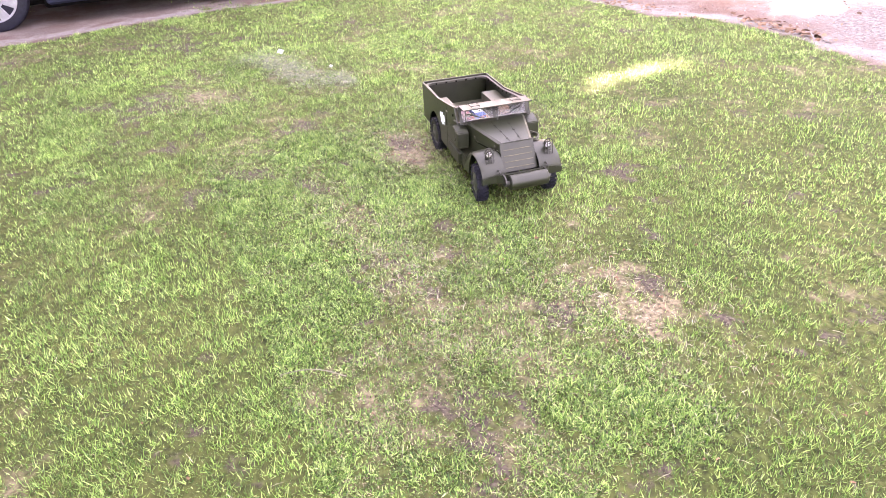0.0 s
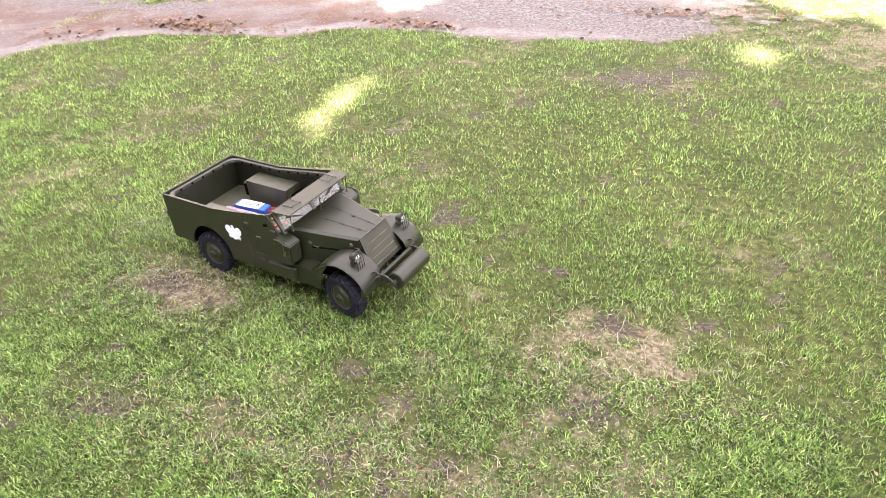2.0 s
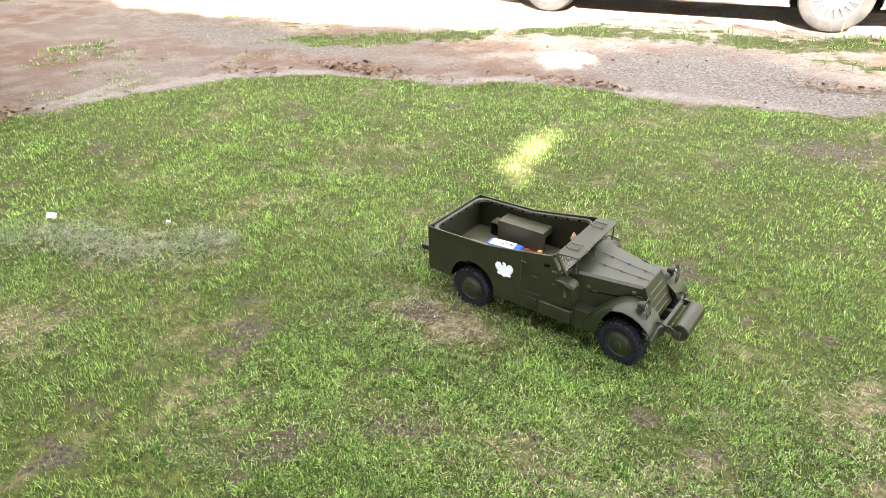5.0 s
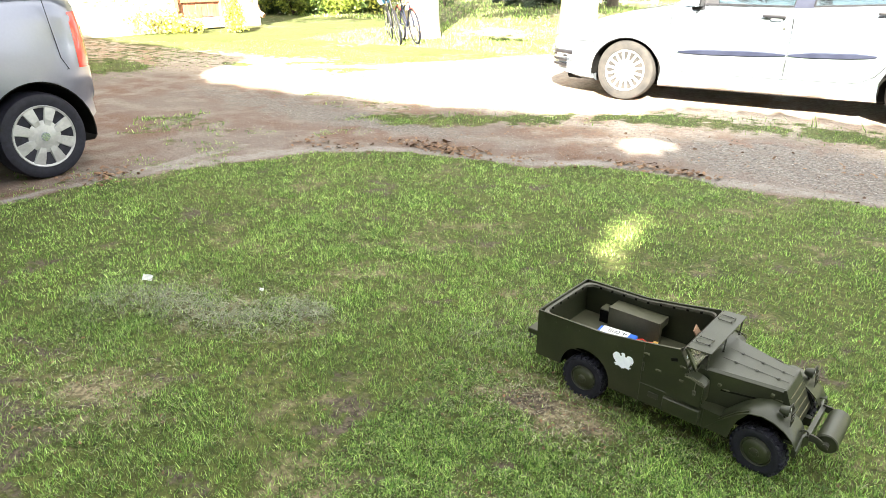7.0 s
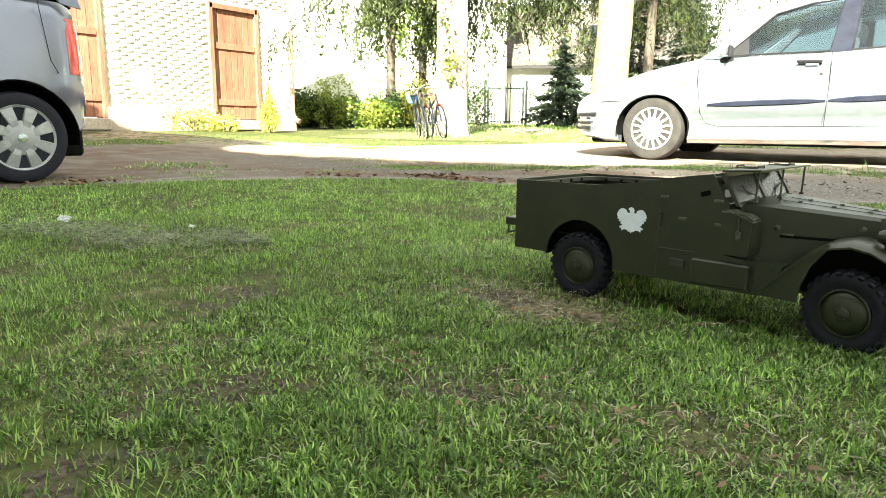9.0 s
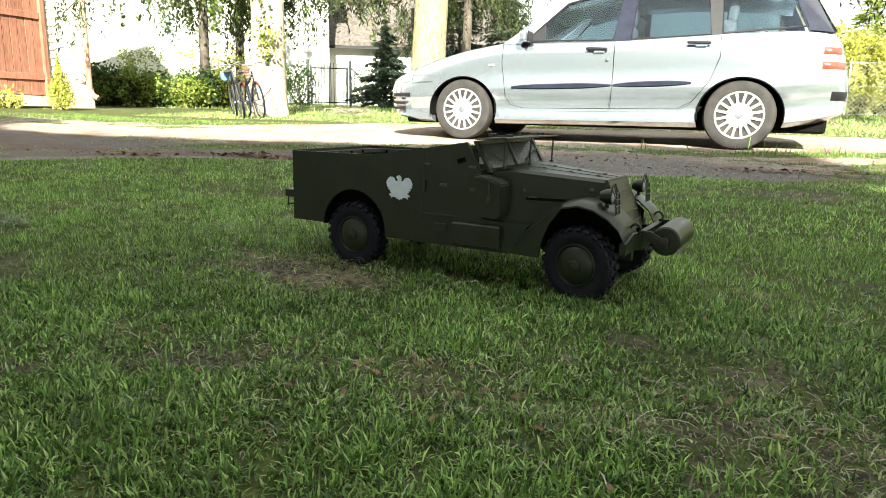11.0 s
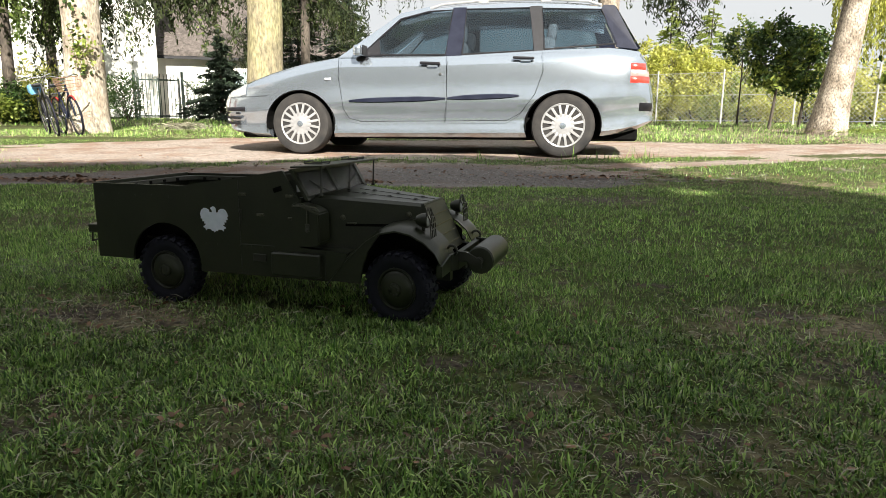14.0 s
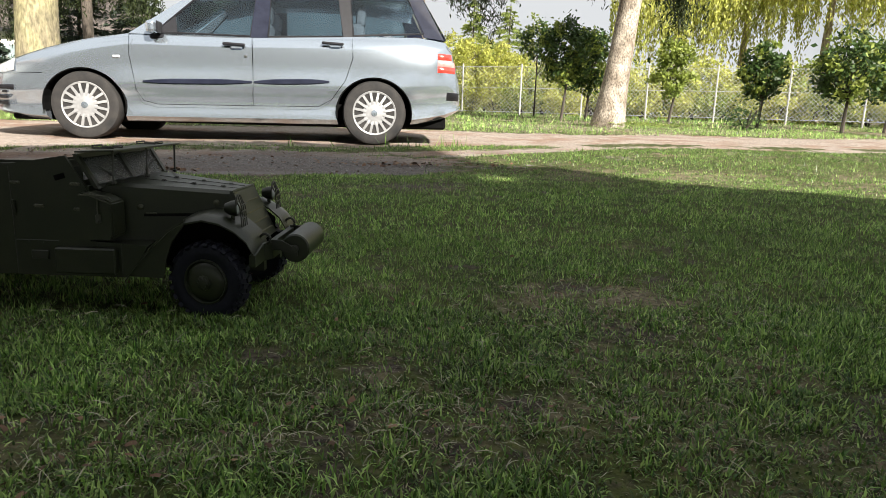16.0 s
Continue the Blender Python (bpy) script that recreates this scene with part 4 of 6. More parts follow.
    # bumper, roller, hooks
    part("front_bumper", loft(bmesh.new(), [[(0.372 - 0.012 * (abs(y) > 0.1), y, 0.092), (0.384 - 0.012 * (abs(y) > 0.1), y, 0.092), (0.384 - 0.012 * (abs(y) > 0.1), y, 0.126 - 0.012 * (abs(y) > 0.15)), (0.372 - 0.012 * (abs(y) > 0.1), y, 0.126 - 0.012 * (abs(y) > 0.15))] for y in (-0.168, -0.11, -0.088, 0.088, 0.11, 0.168)]), OLIVE, car, "olive steel channel bumper")
    bm = lathe(bmesh.new(), [(0.0, -0.078), (0.026, -0.078), (0.029, -0.075), (0.029, 0.075), (0.026, 0.078), (0.0, 0.078)], (0.425, 0, 0.112), 28)
    roller = part("roller", bm, OLIVE, car, "unditching roller at the nose", True)
    for s in (-1, 1):
        bm = loft(bmesh.new(), [[(x, 0.084 * s, z - hh), (x, 0.090 * s, z - hh), (x, 0.090 * s, z + hh), (x, 0.084 * s, z + hh)] for x, z, hh in ((0.376, 0.120, 0.011), (0.400, 0.120, 0.010), (0.432, 0.106, 0.007))])
        lathe(bm, [(0.008, 0.078), (0.008, 0.094), (0.0, 0.095)], (0.425, 0, 0.112), 12, "y", s)
        part("roller_arm", bm, OLIVE_DARK, roller)
        bm = tube(bmesh.new(), [(0.372 + 0.010 * math.cos(q), 0.100 * s, 0.134 + 0.010 * math.sin(q)) for q in np.linspace(-1.2, 3.6, 12)], 0.0028, 6)
        part("tow_hook", bm, OLIVE_DARK, car)
        part("frame_rail", boxed((0.0, 0.062 * s, 0.075), (0.72, 0.018, 0.026)), OLIVE_DARK, car)
    for x in (-0.2775, 0.2775):
        bm = lathe(bmesh.new(), [(0.010, -0.14), (0.010, -0.03), (0.026, -0.02), (0.026, 0.02), (0.010, 0.03), (0.010, 0.14)], (x, 0, 0.068), 14)
        part("axle", bm, OLIVE_DARK, car)
    for s in (-1, 1):
        model_wheel(car, 0.2775, 0.147 * s, s, -9)
        model_wheel(car, -0.2775, 0.147 * s, s)
    # rear step with its hooks and rings
    part("rear_step", boxed((-0.495, 0, 0.138), (0.056, 0.27, 0.020), 0.002), OLIVE, car, "flat rear step")
    for y in (-0.115, -0.02, 0.085):
        bm = tube(bmesh.new(), [(-0.512, y - 0.018, 0.130), (-0.514, y - 0.018, 0.108), (-0.514, y + 0.018, 0.108), (-0.512, y + 0.018, 0.130)], 0.0028, 6)
        part("tow_bracket", bm, OLIVE_DARK, car)
    bm = tube(bmesh.new(), [(-0.470 - 0.010 * math.sin(q), -0.13, 0.200 + 0.012 * math.cos(q)) for q in np.linspace(0, 6.2, 12)], 0.0018, 5)
    part("lashing_ring", bm, OLIVE_DARK, car)
    # the hull rides on its axles
    for ob in car.children:
        if ob.name.split(".")[0] not in ("wheel", "axle"):
            ob.matrix_basis = pose(0, 0, 0.014)
        elif ob.name.split(".")[0] == "axle":
            ob.matrix_basis = pose(0, 0, 0.006)
    return car


TOY = pose(0.19, 1.454, 0.0, 0, 0, -8.0) @ Matrix.Scale(0.985, 4)
scout_car(TOY)


def battery(name, m, wrap, label, face=None, text=""):
    b = thing(name, m, label, "battery")
    part("case", boxed((0, 0, 0.0125), (0.135, 0.044, 0.024), 0.004, seg=2), wrap, b)
    if face:
        part("label_sheet", boxed((-0.008, 0, 0.0252), (0.096, 0.0435, 0.0008)), face, b, "white printed label")
    if text:
        cu = bpy.data.curves.new("print", "FONT")
        cu.body, cu.size, cu.extrude = text, 0.034, 0.0002
        tmp = bpy.data.objects.new("print", cu)
        me = bpy.data.meshes.new_from_object(tmp)
        bpy.data.objects.remove(tmp)
        me.materials.append(NAVY_TRIM)
        ob = new("print", me)
        ob.parent = b
        ob.matrix_basis = pose(0.034, 0.013, 0.0258, 0, 0, 180)
        bm = bmesh.new()
        for k in range(4):
            box(bm, (-0.030 + 0.007 * k, -0.002 * k, 0.0258), (0.003, 0.028 - 0.004 * k, 0.0004))
        part("small_print", bm, NAVY_TRIM, b)
    bm = bmesh.new()
    for q in (-0.006, 0.006):
        tube(bm, [(0.066, q, 0.016), (0.085, q * 2, 0.022), (0.100, q + 0.012, 0.012), (0.118, q + 0.03, 0.008)], 0.0022, 6)
    part("lead", bm, WIRE_RED, b, "red power lead")
    part("plug", boxed((0.124, 0.036, 0.009), (0.016, 0.018, 0.009), 0.002), PLUG, b, "yellow power plug")
    return b


battery("battery_pack", TOY @ pose(-0.265, 0.034, 0.140, 0, 0, 6), BATT_BLUE, "blue and white battery pack in the open back", BATT_WHITE, "4.0")
battery("battery_pack", TOY @ pose(-0.275, -0.026, 0.140, 0, 0, 3), BATT_PINK, "pink and grey shrink-wrapped battery pack in the back")
bm = tube(bmesh.new(), [(-0.06 + 0.05 * t, -0.10 + 0.09 * t, 0.150 + 0.045 * math.sin(math.pi * t) - 0.020 * t) for t in np.linspace(0, 1, 10)], 0.004, 6)
cable = part("power_cable", bm, WIRE_RED, None, "", True)
cable.matrix_world = TOY @ pose(0, 0, 0.014)
tagged(cable, "red power cable looping inside the model cab", "cable")

# ---- parked cars ----
def car_wheel(parent, x, y, r, side, spokes, cover_r, gap, rubber=DUSTY_RUBBER, trim=SILVER_PLASTIC):
    bm = lathe(bmesh.new(), [(cover_r - 0.01, -0.085), (r - 0.05, -0.10), (r - 0.012, -0.088), (r, -0.06), (r, 0.06), (r - 0.012, 0.086), (r - 0.05, 0.10), (cover_r + 0.005, 0.092), (cover_r - 0.01, 0.07)], (0, 0, 0), 48)
    wheel = part("wheel", bm, rubber, parent, "dusty black road tyre", True)
    wheel.matrix_basis = pose(x, y, r)
    part("wheel_well_disc", lathe(bmesh.new(), [(0.0, 0.055), (cover_r - 0.004, 0.055), (cover_r - 0.004, 0.06), (0.0, 0.06)], (0, 0, 0), 32, "y", side), DARK, wheel)
    bm = lathe(bmesh.new(), [(cover_r - 0.022, 0.066), (cover_r - 0.016, 0.088), (cover_r - 0.004, 0.093), (cover_r + 0.002, 0.086), (cover_r + 0.002, 0.066)], (0, 0, 0), 48, "y", side)
    lathe(bm, [(0.112, 0.066), (0.107, 0.088), (0.066, 0.097), (0.0, 0.100)], (0, 0, 0), 32, "y", side)
    cover = part("wheel_cover", bm, trim, wheel, "silver plastic wheel cover", True)
    for k in range(spokes):
        bm = bmesh.new()
        w0, w1 = gap
        rings = []
        for rr, wd, h in ((0.058, w0, 0.093), (cover_r * 0.55, (w0 + w1) / 2, 0.097), (cover_r - 0.012, w1, 0.089)):
            rings.append([(rr, -wd, h - 0.014), (rr, -wd * 0.8, h), (rr, wd * 0.8, h), (rr, wd, h - 0.014)])
        q = 2 * math.pi * (k + 0.5) / spokes
        loft(bm, [[(u * math.cos(q) - v * math.sin(q), hh * side, u * math.sin(q) + v * math.cos(q)) for u, v, hh in ring] for ring in rings])
        part("spoke", bm, trim, cover)
    part("cap", lathe(bmesh.new(), [(0.030, 0.098), (0.028, 0.104), (0.0, 0.105)], (0, 0, 0), 20, "y", side), SILVER, cover)
    return wheel


def cut_arches(ob, xs, r, hub, reach):
    """Cuts the wheel arches out of a car body."""
    bm = bmesh.new()
    for x in xs:
        lathe(bm, [(0.0, -reach), (r, -reach), (r, reach), (0.0, reach)], (x, 0, hub), 40)
    cutter = part("cutter", bm, DARK, ob.parent)
    bpy.context.view_layer.update()
    mod = ob.modifiers.new("arches", "BOOLEAN")
    mod.operation, mod.object, mod.solver = "DIFFERENCE", cutter, "EXACT"
    dg = bpy.context.evaluated_depsgraph_get()
    me = bpy.data.meshes.new_from_object(ob.evaluated_get(dg))
    ob.modifiers.clear()
    ob.data = me
    bpy.data.objects.remove(cutter)
    me.set_sharp_from_angle(angle=radians(32))


def side_y(z, belt, spread, lean):
    return spread - lean * max(0.0, z - belt)


def plate(bm, poly, inner, outer, s, belt, spread, lean):
    """A plate on the leaning side of the cabin."""
    u = [bm.verts.new((x, s * (side_y(z, belt, spread, lean) - 0.4 * max(0, x - 1.5) ** 2 + inner), z)) for x, z in poly]
    v = [bm.verts.new((x, s * (side_y(z, belt, spread, lean) - 0.4 * max(0, x - 1.5) ** 2 + outer), z)) for x, z in poly]
    bm.faces.new(u)
    bm.faces.new(v)
    k = len(poly)
    for i in range(k):
        bm.faces.new((u[i], u[(i + 1) % k], v[(i + 1) % k], v[i]))
    return bm


def parked_car(m, label, paint, spec):
    car = thing("car", m, label, "car")
    top, width, belt, roof = spec["top"], spec["width"], spec["belt"], spec["roof"]
    spread, lean = spec["spread"], spec["lean"]
    tx, tz = [p[0] for p in top], [p[1] for p in top]
    wx, wv = [p[0] for p in width], [p[1] for p in width]
    rings = []

    def half_ring(x):
        zt = float(np.interp(x, tx, tz))
        hw = float(np.interp(x, wx, wv))
        zb = float(np.interp(x, [p[0] for p in spec["low"]], [p[1] for p in spec["low"]]))
        hgt = zt - zb
        return [(hw - 0.10, zb), (hw - 0.03, zb + 0.05 * hgt), (hw - 0.046, zb + 0.19 * hgt), (hw - 0.030, zb + 0.30 * hgt), (hw - 0.003, zb + 0.37 * hgt), (hw, zb + 0.43 * hgt), (hw - 0.004, zb + 0.62 * hgt), (hw - 0.022, zb + 0.84 * hgt), (hw - 0.045, zb + 0.94 * hgt), (hw - 0.085, zt - 0.008), (hw - 0.18, zt + 0.006), (hw * 0.4, zt + 0.018)]

    def skin(x, z):
        """Half width of the body at a place along it and a height."""
        ring = half_ring(x)
        return float(np.interp(z, [p[1] for p in ring], [p[0] for p in ring]))

    for x in spec["stations"]:
        half = half_ring(x)
        rings.append([(x, -y, z) for y, z in half] + [(x, y, z) for y, z in half[::-1]])
    body = part("body", loft(bmesh.new(), rings), paint, car, "", True)
    r = spec["wheel"]
    cut_arches(body, (-spec["base"] / 2, spec["base"] / 2), spec["arch"], r, 1.2)
    # lining inside the arches and below the floor, its near-black colour standing in for shade
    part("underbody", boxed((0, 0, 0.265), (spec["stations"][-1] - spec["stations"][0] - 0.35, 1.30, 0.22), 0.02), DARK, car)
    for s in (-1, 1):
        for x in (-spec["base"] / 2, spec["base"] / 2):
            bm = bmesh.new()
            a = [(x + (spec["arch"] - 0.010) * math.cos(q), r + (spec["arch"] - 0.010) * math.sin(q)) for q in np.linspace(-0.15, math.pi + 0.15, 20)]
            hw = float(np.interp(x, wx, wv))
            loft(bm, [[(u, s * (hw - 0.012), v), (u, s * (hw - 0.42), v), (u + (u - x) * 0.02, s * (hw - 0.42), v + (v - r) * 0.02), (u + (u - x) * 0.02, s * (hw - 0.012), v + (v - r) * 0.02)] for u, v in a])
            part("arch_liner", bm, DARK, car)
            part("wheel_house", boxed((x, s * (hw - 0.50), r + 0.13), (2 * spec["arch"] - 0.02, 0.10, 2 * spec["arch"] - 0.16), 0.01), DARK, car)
            car_wheel(car, x, s * (hw - 0.11), r, s, spec["spokes"], spec["cover"], spec["gap"], *((RUBBER, GREY_COVER) if spec["spokes"] == 8 else (DUSTY_RUBBER, SILVER_PLASTIC)))
    # cabin
    zr = lambda x: float(np.interp(x, [p[0] for p in roof], [p[1] for p in roof]))
    bm = bmesh.new()
    rows = []
    for x in np.linspace(roof[0][0], roof[-1][0], 14):
        z = zr(x)
        e = side_y(z, belt, spread, lean)
        up = [(-e - 0.004, z - 0.075), (-e + 0.012, z - 0.03), (-e + 0.09, z - 0.004), (-0.3, z + 0.012), (0.3, z + 0.012), (e - 0.09, z - 0.004), (e - 0.012, z - 0.03), (e + 0.004, z - 0.075)]
        rows.append([(x, y, zz) for y, zz in up] + [(x, y * 0.97, zz - 0.03) for y, zz in up[::-1]])
    part("roof", loft(bm, rows), paint, car, "", True)
    for s in (-1, 1):
        for poly, material, name in spec["pillars"]:
            part(name, plate(bmesh.new(), poly, -0.02, 0.006, s, belt, spread, lean), paint if material == "paint" else material, car)
        for poly in spec["windows"]:
            pane = part("side_window", plate(bmesh.new(), poly, -0.004, 0.0, s, belt, spread, lean), GLASS, car, "clear side window glass")
            pane.visible_shadow = False
            bm = bmesh.new()
            pts = [(x, s * (side_y(z, belt, spread, lean) - 0.4 * max(0, x - 1.5) ** 2 + 0.003), z) for x, z in poly]
            tube(bm, pts + pts[:1], 0.009, 5)
            part("window_seal", bm, BLACK_TRIM, car)
        for line in spec["seams"]:
            bm = tube(bmesh.new(), [(x, s * (float(np.interp(x, wx, wv)) - 0.0005 - 0.010 * max(0, (z - 0.75) / 0.25)), z) for x, z in line], 0.0023, 4)
            part("door_gap", bm, DARK, car)
        for x0, x1, z0, z1, th in spec["mouldings"]:
            bm = bmesh.new()
            rows = []
            for t in np.linspace(0, 1, 8):
                x, z = x0 + (x1 - x0) * t, z0 + (z1 - z0) * t
                hw = float(np.interp(x, wx, wv))
                k = th * min(1, 0.35 + 3 * t, 0.35 + 3 * (1 - t)) / 2
                rows.append([(x, s * (hw - 0.006), z - k), (x, s * (hw + 0.014), z - k * 0.6), (x, s * (hw + 0.014), z + k * 0.6), (x, s * (hw - 0.006), z + k)])
            part("side_moulding", loft(bm, rows), NAVY_TRIM, car, "dark rubbing strip along the door")
        for x, z in spec["handles"]:
            hw = float(np.interp(x, wx, wv)) - 0.02
            bm = boxed((x, s * (hw + 0.022), z), (0.20, 0.028, 0.034), 0.012, (0, 3, 0), 2)
            handle = part("door_handle", bm, BLACK_TRIM, car, "black door handle")
            part("handle_cup", boxed((x + 0.02, s * (hw + 0.012), z - 0.028), (0.10, 0.018, 0.035), 0.008), paint, handle)
        for lo, hi, zz, material, name in spec["lamps"]:
            bm = bmesh.new()
            rows = []
            for q in np.linspace(0, 1, 6):
                row = []
                for v in np.linspace(0, 1, 5):
                    x = lo + (hi - lo) * q
                    z = (zz[0] + (zz[1] - zz[0]) * v) + (zz[2] * (1 - q) if len(zz) > 2 else 0)
                    edge = 0.014 if min(q, 1 - q, v, 1 - v) > 0.01 else 0.002
                    row.append((x, s * (skin(x, z) + edge), z))
                rows.append(row)
            front = [[bm.verts.new(p) for p in row] for row in rows]
            for i in range(5):
                for j in range(4):
                    bm.faces.new((front[i][j], front[i + 1][j], front[i + 1][j + 1], front[i][j + 1]))
            part(name, bm, material, car, "", True)
        mx, mz = spec["mirror"]
        e = side_y(mz, belt, spread, lean)
        bm = boxed((mx, s * (e + 0.10), mz), (0.09, 0.16, 0.11), 0.032, (0, 0, 8 * s), 2)
        mirror = part("door_mirror", bm, paint, car)
        part("mirror_foot", boxed((mx + 0.01, s * (e + 0.015), mz - 0.075), (0.12, 0.09, 0.05), 0.012), BLACK_TRIM, mirror)
        part("mirror_rim", boxed((mx + 0.052, s * (e + 0.10), mz), (0.012, 0.15, 0.095), 0.004), BLACK_TRIM, mirror)
    # screens front and rear
    for (x0, z0, h0), (x1, z1, h1), name in spec["screens"]:
        bm = loft(bmesh.new(), [[(x0, -h0, z0), (x0, h0, z0), (x0 + 0.01, h0, z0 - 0.006), (x0 + 0.01, -h0, z0 - 0.006)], [(x1, -h1, z1), (x1, h1, z1), (x1 + 0.01, h1, z1 - 0.006), (x1 + 0.01, -h1, z1 - 0.006)]])
        pane = part(name, bm, GLASS, car, "curved window glass")
        pane.visible_shadow = False
    # inside: seats and dash
    for x in spec["seats"]:
        for y in (-0.36, 0.36):
            bm = boxed((x, y, 0.62), (0.50, 0.50, 0.16), 0.05, (0, -6, 0), 2)
            box(bm, (x + 0.24, y, 0.92), (0.14, 0.48, 0.60), 0.05, (0, 12, 0), 2)
            box(bm, (x + 0.32, y, 1.28), (0.09, 0.26, 0.16), 0.035, (0, 8, 0), 2)
            part("seat", bm, SEAT, car, "grey cloth seat")
    part("dashboard", boxed((spec["dash"], 0, 0.92), (0.42, 1.34, 0.14), 0.05, seg=2), BLACK_TRIM, car)
    bm = tube(bmesh.new(), [(spec["dash"] + 0.32 + 0.05 * math.sin(q), 0.36 + 0.18 * math.cos(q), 0.98 + 0.17 * math.sin(q)) for q in np.linspace(0, 2 * math.pi, 25)], 0.014, 6)
    part("steering_wheel", bm, BLACK_TRIM, car)
    return car


ESTATE = dict(
    top=[(-2.22, 0.6), (-2.159, 0.66), (-1.903, 0.755), (-1.524, 0.885), (-1.13, 0.985), (-0.88, 1.035), (-0.6, 1.035), (0.0, 1.04), (0.6, 1.06), (1.2, 1.085), (1.75, 1.1), (1.98, 1.07), (2.05, 0.98), (2.12, 0.74), (2.15, 0.62)],
    low=[(-2.22, 0.32), (-2.11, 0.215), (-1.744, 0.16), (1.6, 0.19), (1.95, 0.25), (2.15, 0.34)],
    width=[(-2.22, 0.58), (-2.134, 0.68), (-1.927, 0.775), (-1.622, 0.835), (-1.2, 0.865), (-0.6, 0.875), (0.6, 0.88), (1.3, 0.872), (1.75, 0.845), (1.98, 0.79), (2.09, 0.7), (2.15, 0.6)],
    stations=[-2.22, -2.183, -2.11, -1.988, -1.805, -1.622, -1.4, -1.2, -1.0, -0.88, -0.6, -0.3, 0.0, 0.4, 0.8, 1.1, 1.3, 1.5, 1.7, 1.85, 1.98, 2.05, 2.1, 2.13, 2.15],
    belt=1.03, spread=0.80, lean=0.40,
    roof=[(-0.30, 1.425), (-0.02, 1.492), (0.314, 1.525), (0.815, 1.540), (1.372, 1.518), (1.74, 1.475)],
    base=2.6, wheel=0.300, arch=0.362, spokes=16, cover=0.207, gap=(0.0135, 0.0135), mirror=(-0.66, 1.075), dash=-0.62, seats=(-0.05, 0.85),
    windows=[[(-0.67, 1.045), (-0.298, 1.374), (-0.02, 1.440), (0.215, 1.452), (0.164, 1.042)], [(0.325, 1.045), (0.345, 1.455), (0.955, 1.458), (1.005, 1.075)], [(1.10, 1.085), (1.07, 1.450), (1.62, 1.430), (1.765, 1.130)]],
    pillars=[([(-0.90, 1.02), (-0.30, 1.43), (-0.02, 1.49), (0.0, 1.445), (-0.298, 1.374), (-0.67, 1.045), (-0.70, 1.02)], "paint", "pillar"), ([(-0.68, 1.035), (-0.50, 1.20), (-0.475, 1.035)], BLACK_TRIM, "mirror_base"), ([(0.164, 1.03), (0.215, 1.475), (0.345, 1.475), (0.325, 1.03)], NAVY_TRIM, "pillar"),
             ([(1.005, 1.06), (0.955, 1.475), (1.07, 1.475), (1.10, 1.07)], BLACK_TRIM, "pillar"), ([(1.765, 1.10), (1.62, 1.43), (1.63, 1.475), (1.74, 1.475), (1.965, 1.085)], NAVY_TRIM, "pillar")],
    seams=[[(-0.875, 1.02), (-0.885, 0.80), (-0.84, 0.46), (-0.78, 0.355), (-0.66, 0.325)], [(0.190, 1.03), (0.192, 0.7), (0.185, 0.335)], [(1.09, 1.05), (1.10, 0.85), (1.03, 0.62), (0.90, 0.42), (0.78, 0.345)], [(-0.66, 0.325), (0.185, 0.335), (0.78, 0.345)], [(-2.11, 0.585), (-1.927, 0.595), (-1.646, 0.60)]],
    mouldings=[(-0.775, 0.180, 0.545, 0.572, 0.062), (0.200, 0.880, 0.573, 0.602, 0.062)],
    handles=[(0.030, 0.935), (0.915, 0.990)],
    lamps=[(1.90, 2.075, (0.865, 0.93), RED_LENS, "tail_lamp"), (1.90, 2.08, (0.80, 0.865), PINK_LENS, "tail_lamp"), (1.90, 2.085, (0.735, 0.80), RED_LENS, "tail_lamp"), (-2.153, -1.903, (0.615, 0.735, -0.045), CLEAR_LENS, "headlamp"), (-1.03, -0.965, (0.762, 0.790), CLEAR_LENS, "side_repeater"),
           (2.00, 2.135, (0.45, 0.535), BLACK_TRIM, "bumper_strip"), (-2.195, -1.915, (0.43, 0.475), BLACK_TRIM, "bumper_strip")],
    screens=[((-0.90, 1.04, 0.70), (-0.30, 1.425, 0.56), "windscreen"), ((1.99, 1.10, 0.62), (1.75, 1.47, 0.56), "rear_window")])
ESTATE_AT = pose(-0.45, 7.27, 0.073)
estate = parked_car(ESTATE_AT, "pale silver-blue estate car parked on the sunlit drive", SILVER, ESTATE)
for s in (-1, 1):
    bm = tube(bmesh.new(), [(-0.02, 0.57 * s, 1.478), (0.10, 0.565 * s, 1.515), (0.5, 0.56 * s, 1.543), (1.1, 0.56 * s, 1.548), (1.50, 0.565 * s, 1.518), (1.62, 0.57 * s, 1.48)], 0.014, 8)
    for x in (0.5, 1.1):
        box(bm, (x, 0.56 * s, 1.532), (0.10, 0.028, 0.03), 0.006)
    part("roof_rail", bm, SILVER_PLASTIC, estate, "silver roof rail")
    for k in range(3):
        bm = loft(bmesh.new(), [[(x, s * (w - 0.03), z - 0.012), (x, s * w, z - 0.012), (x, s * w, z + 0.012), (x, s * (w - 0.03), z + 0.012)] for x, w, z in ((-2.195, 0.625, 0.415 - 0.055 * k), (-1.988, 0.755, 0.405 - 0.055 * k))])
        part("bumper_slat", bm, BLACK_TRIM, estate)
    part("lock", lathe(bmesh.new(), [(0.016, 0.0), (0.014, 0.006), (0.0, 0.007)], (0.13, 0.868 * s, 0.825), 14, "y", s), CHROME, estate)
part("exhaust", tube(bmesh.new(), [(1.5, -0.45, 0.25), (1.96, -0.47, 0.255)], 0.024, 10), BLACK_TRIM, estate)
part("aerial", tube(bmesh.new(), [(1.25, 0.0, 1.53), (1.36, 0.0, 1.66)], 0.004, 5), BLACK_TRIM, estate)
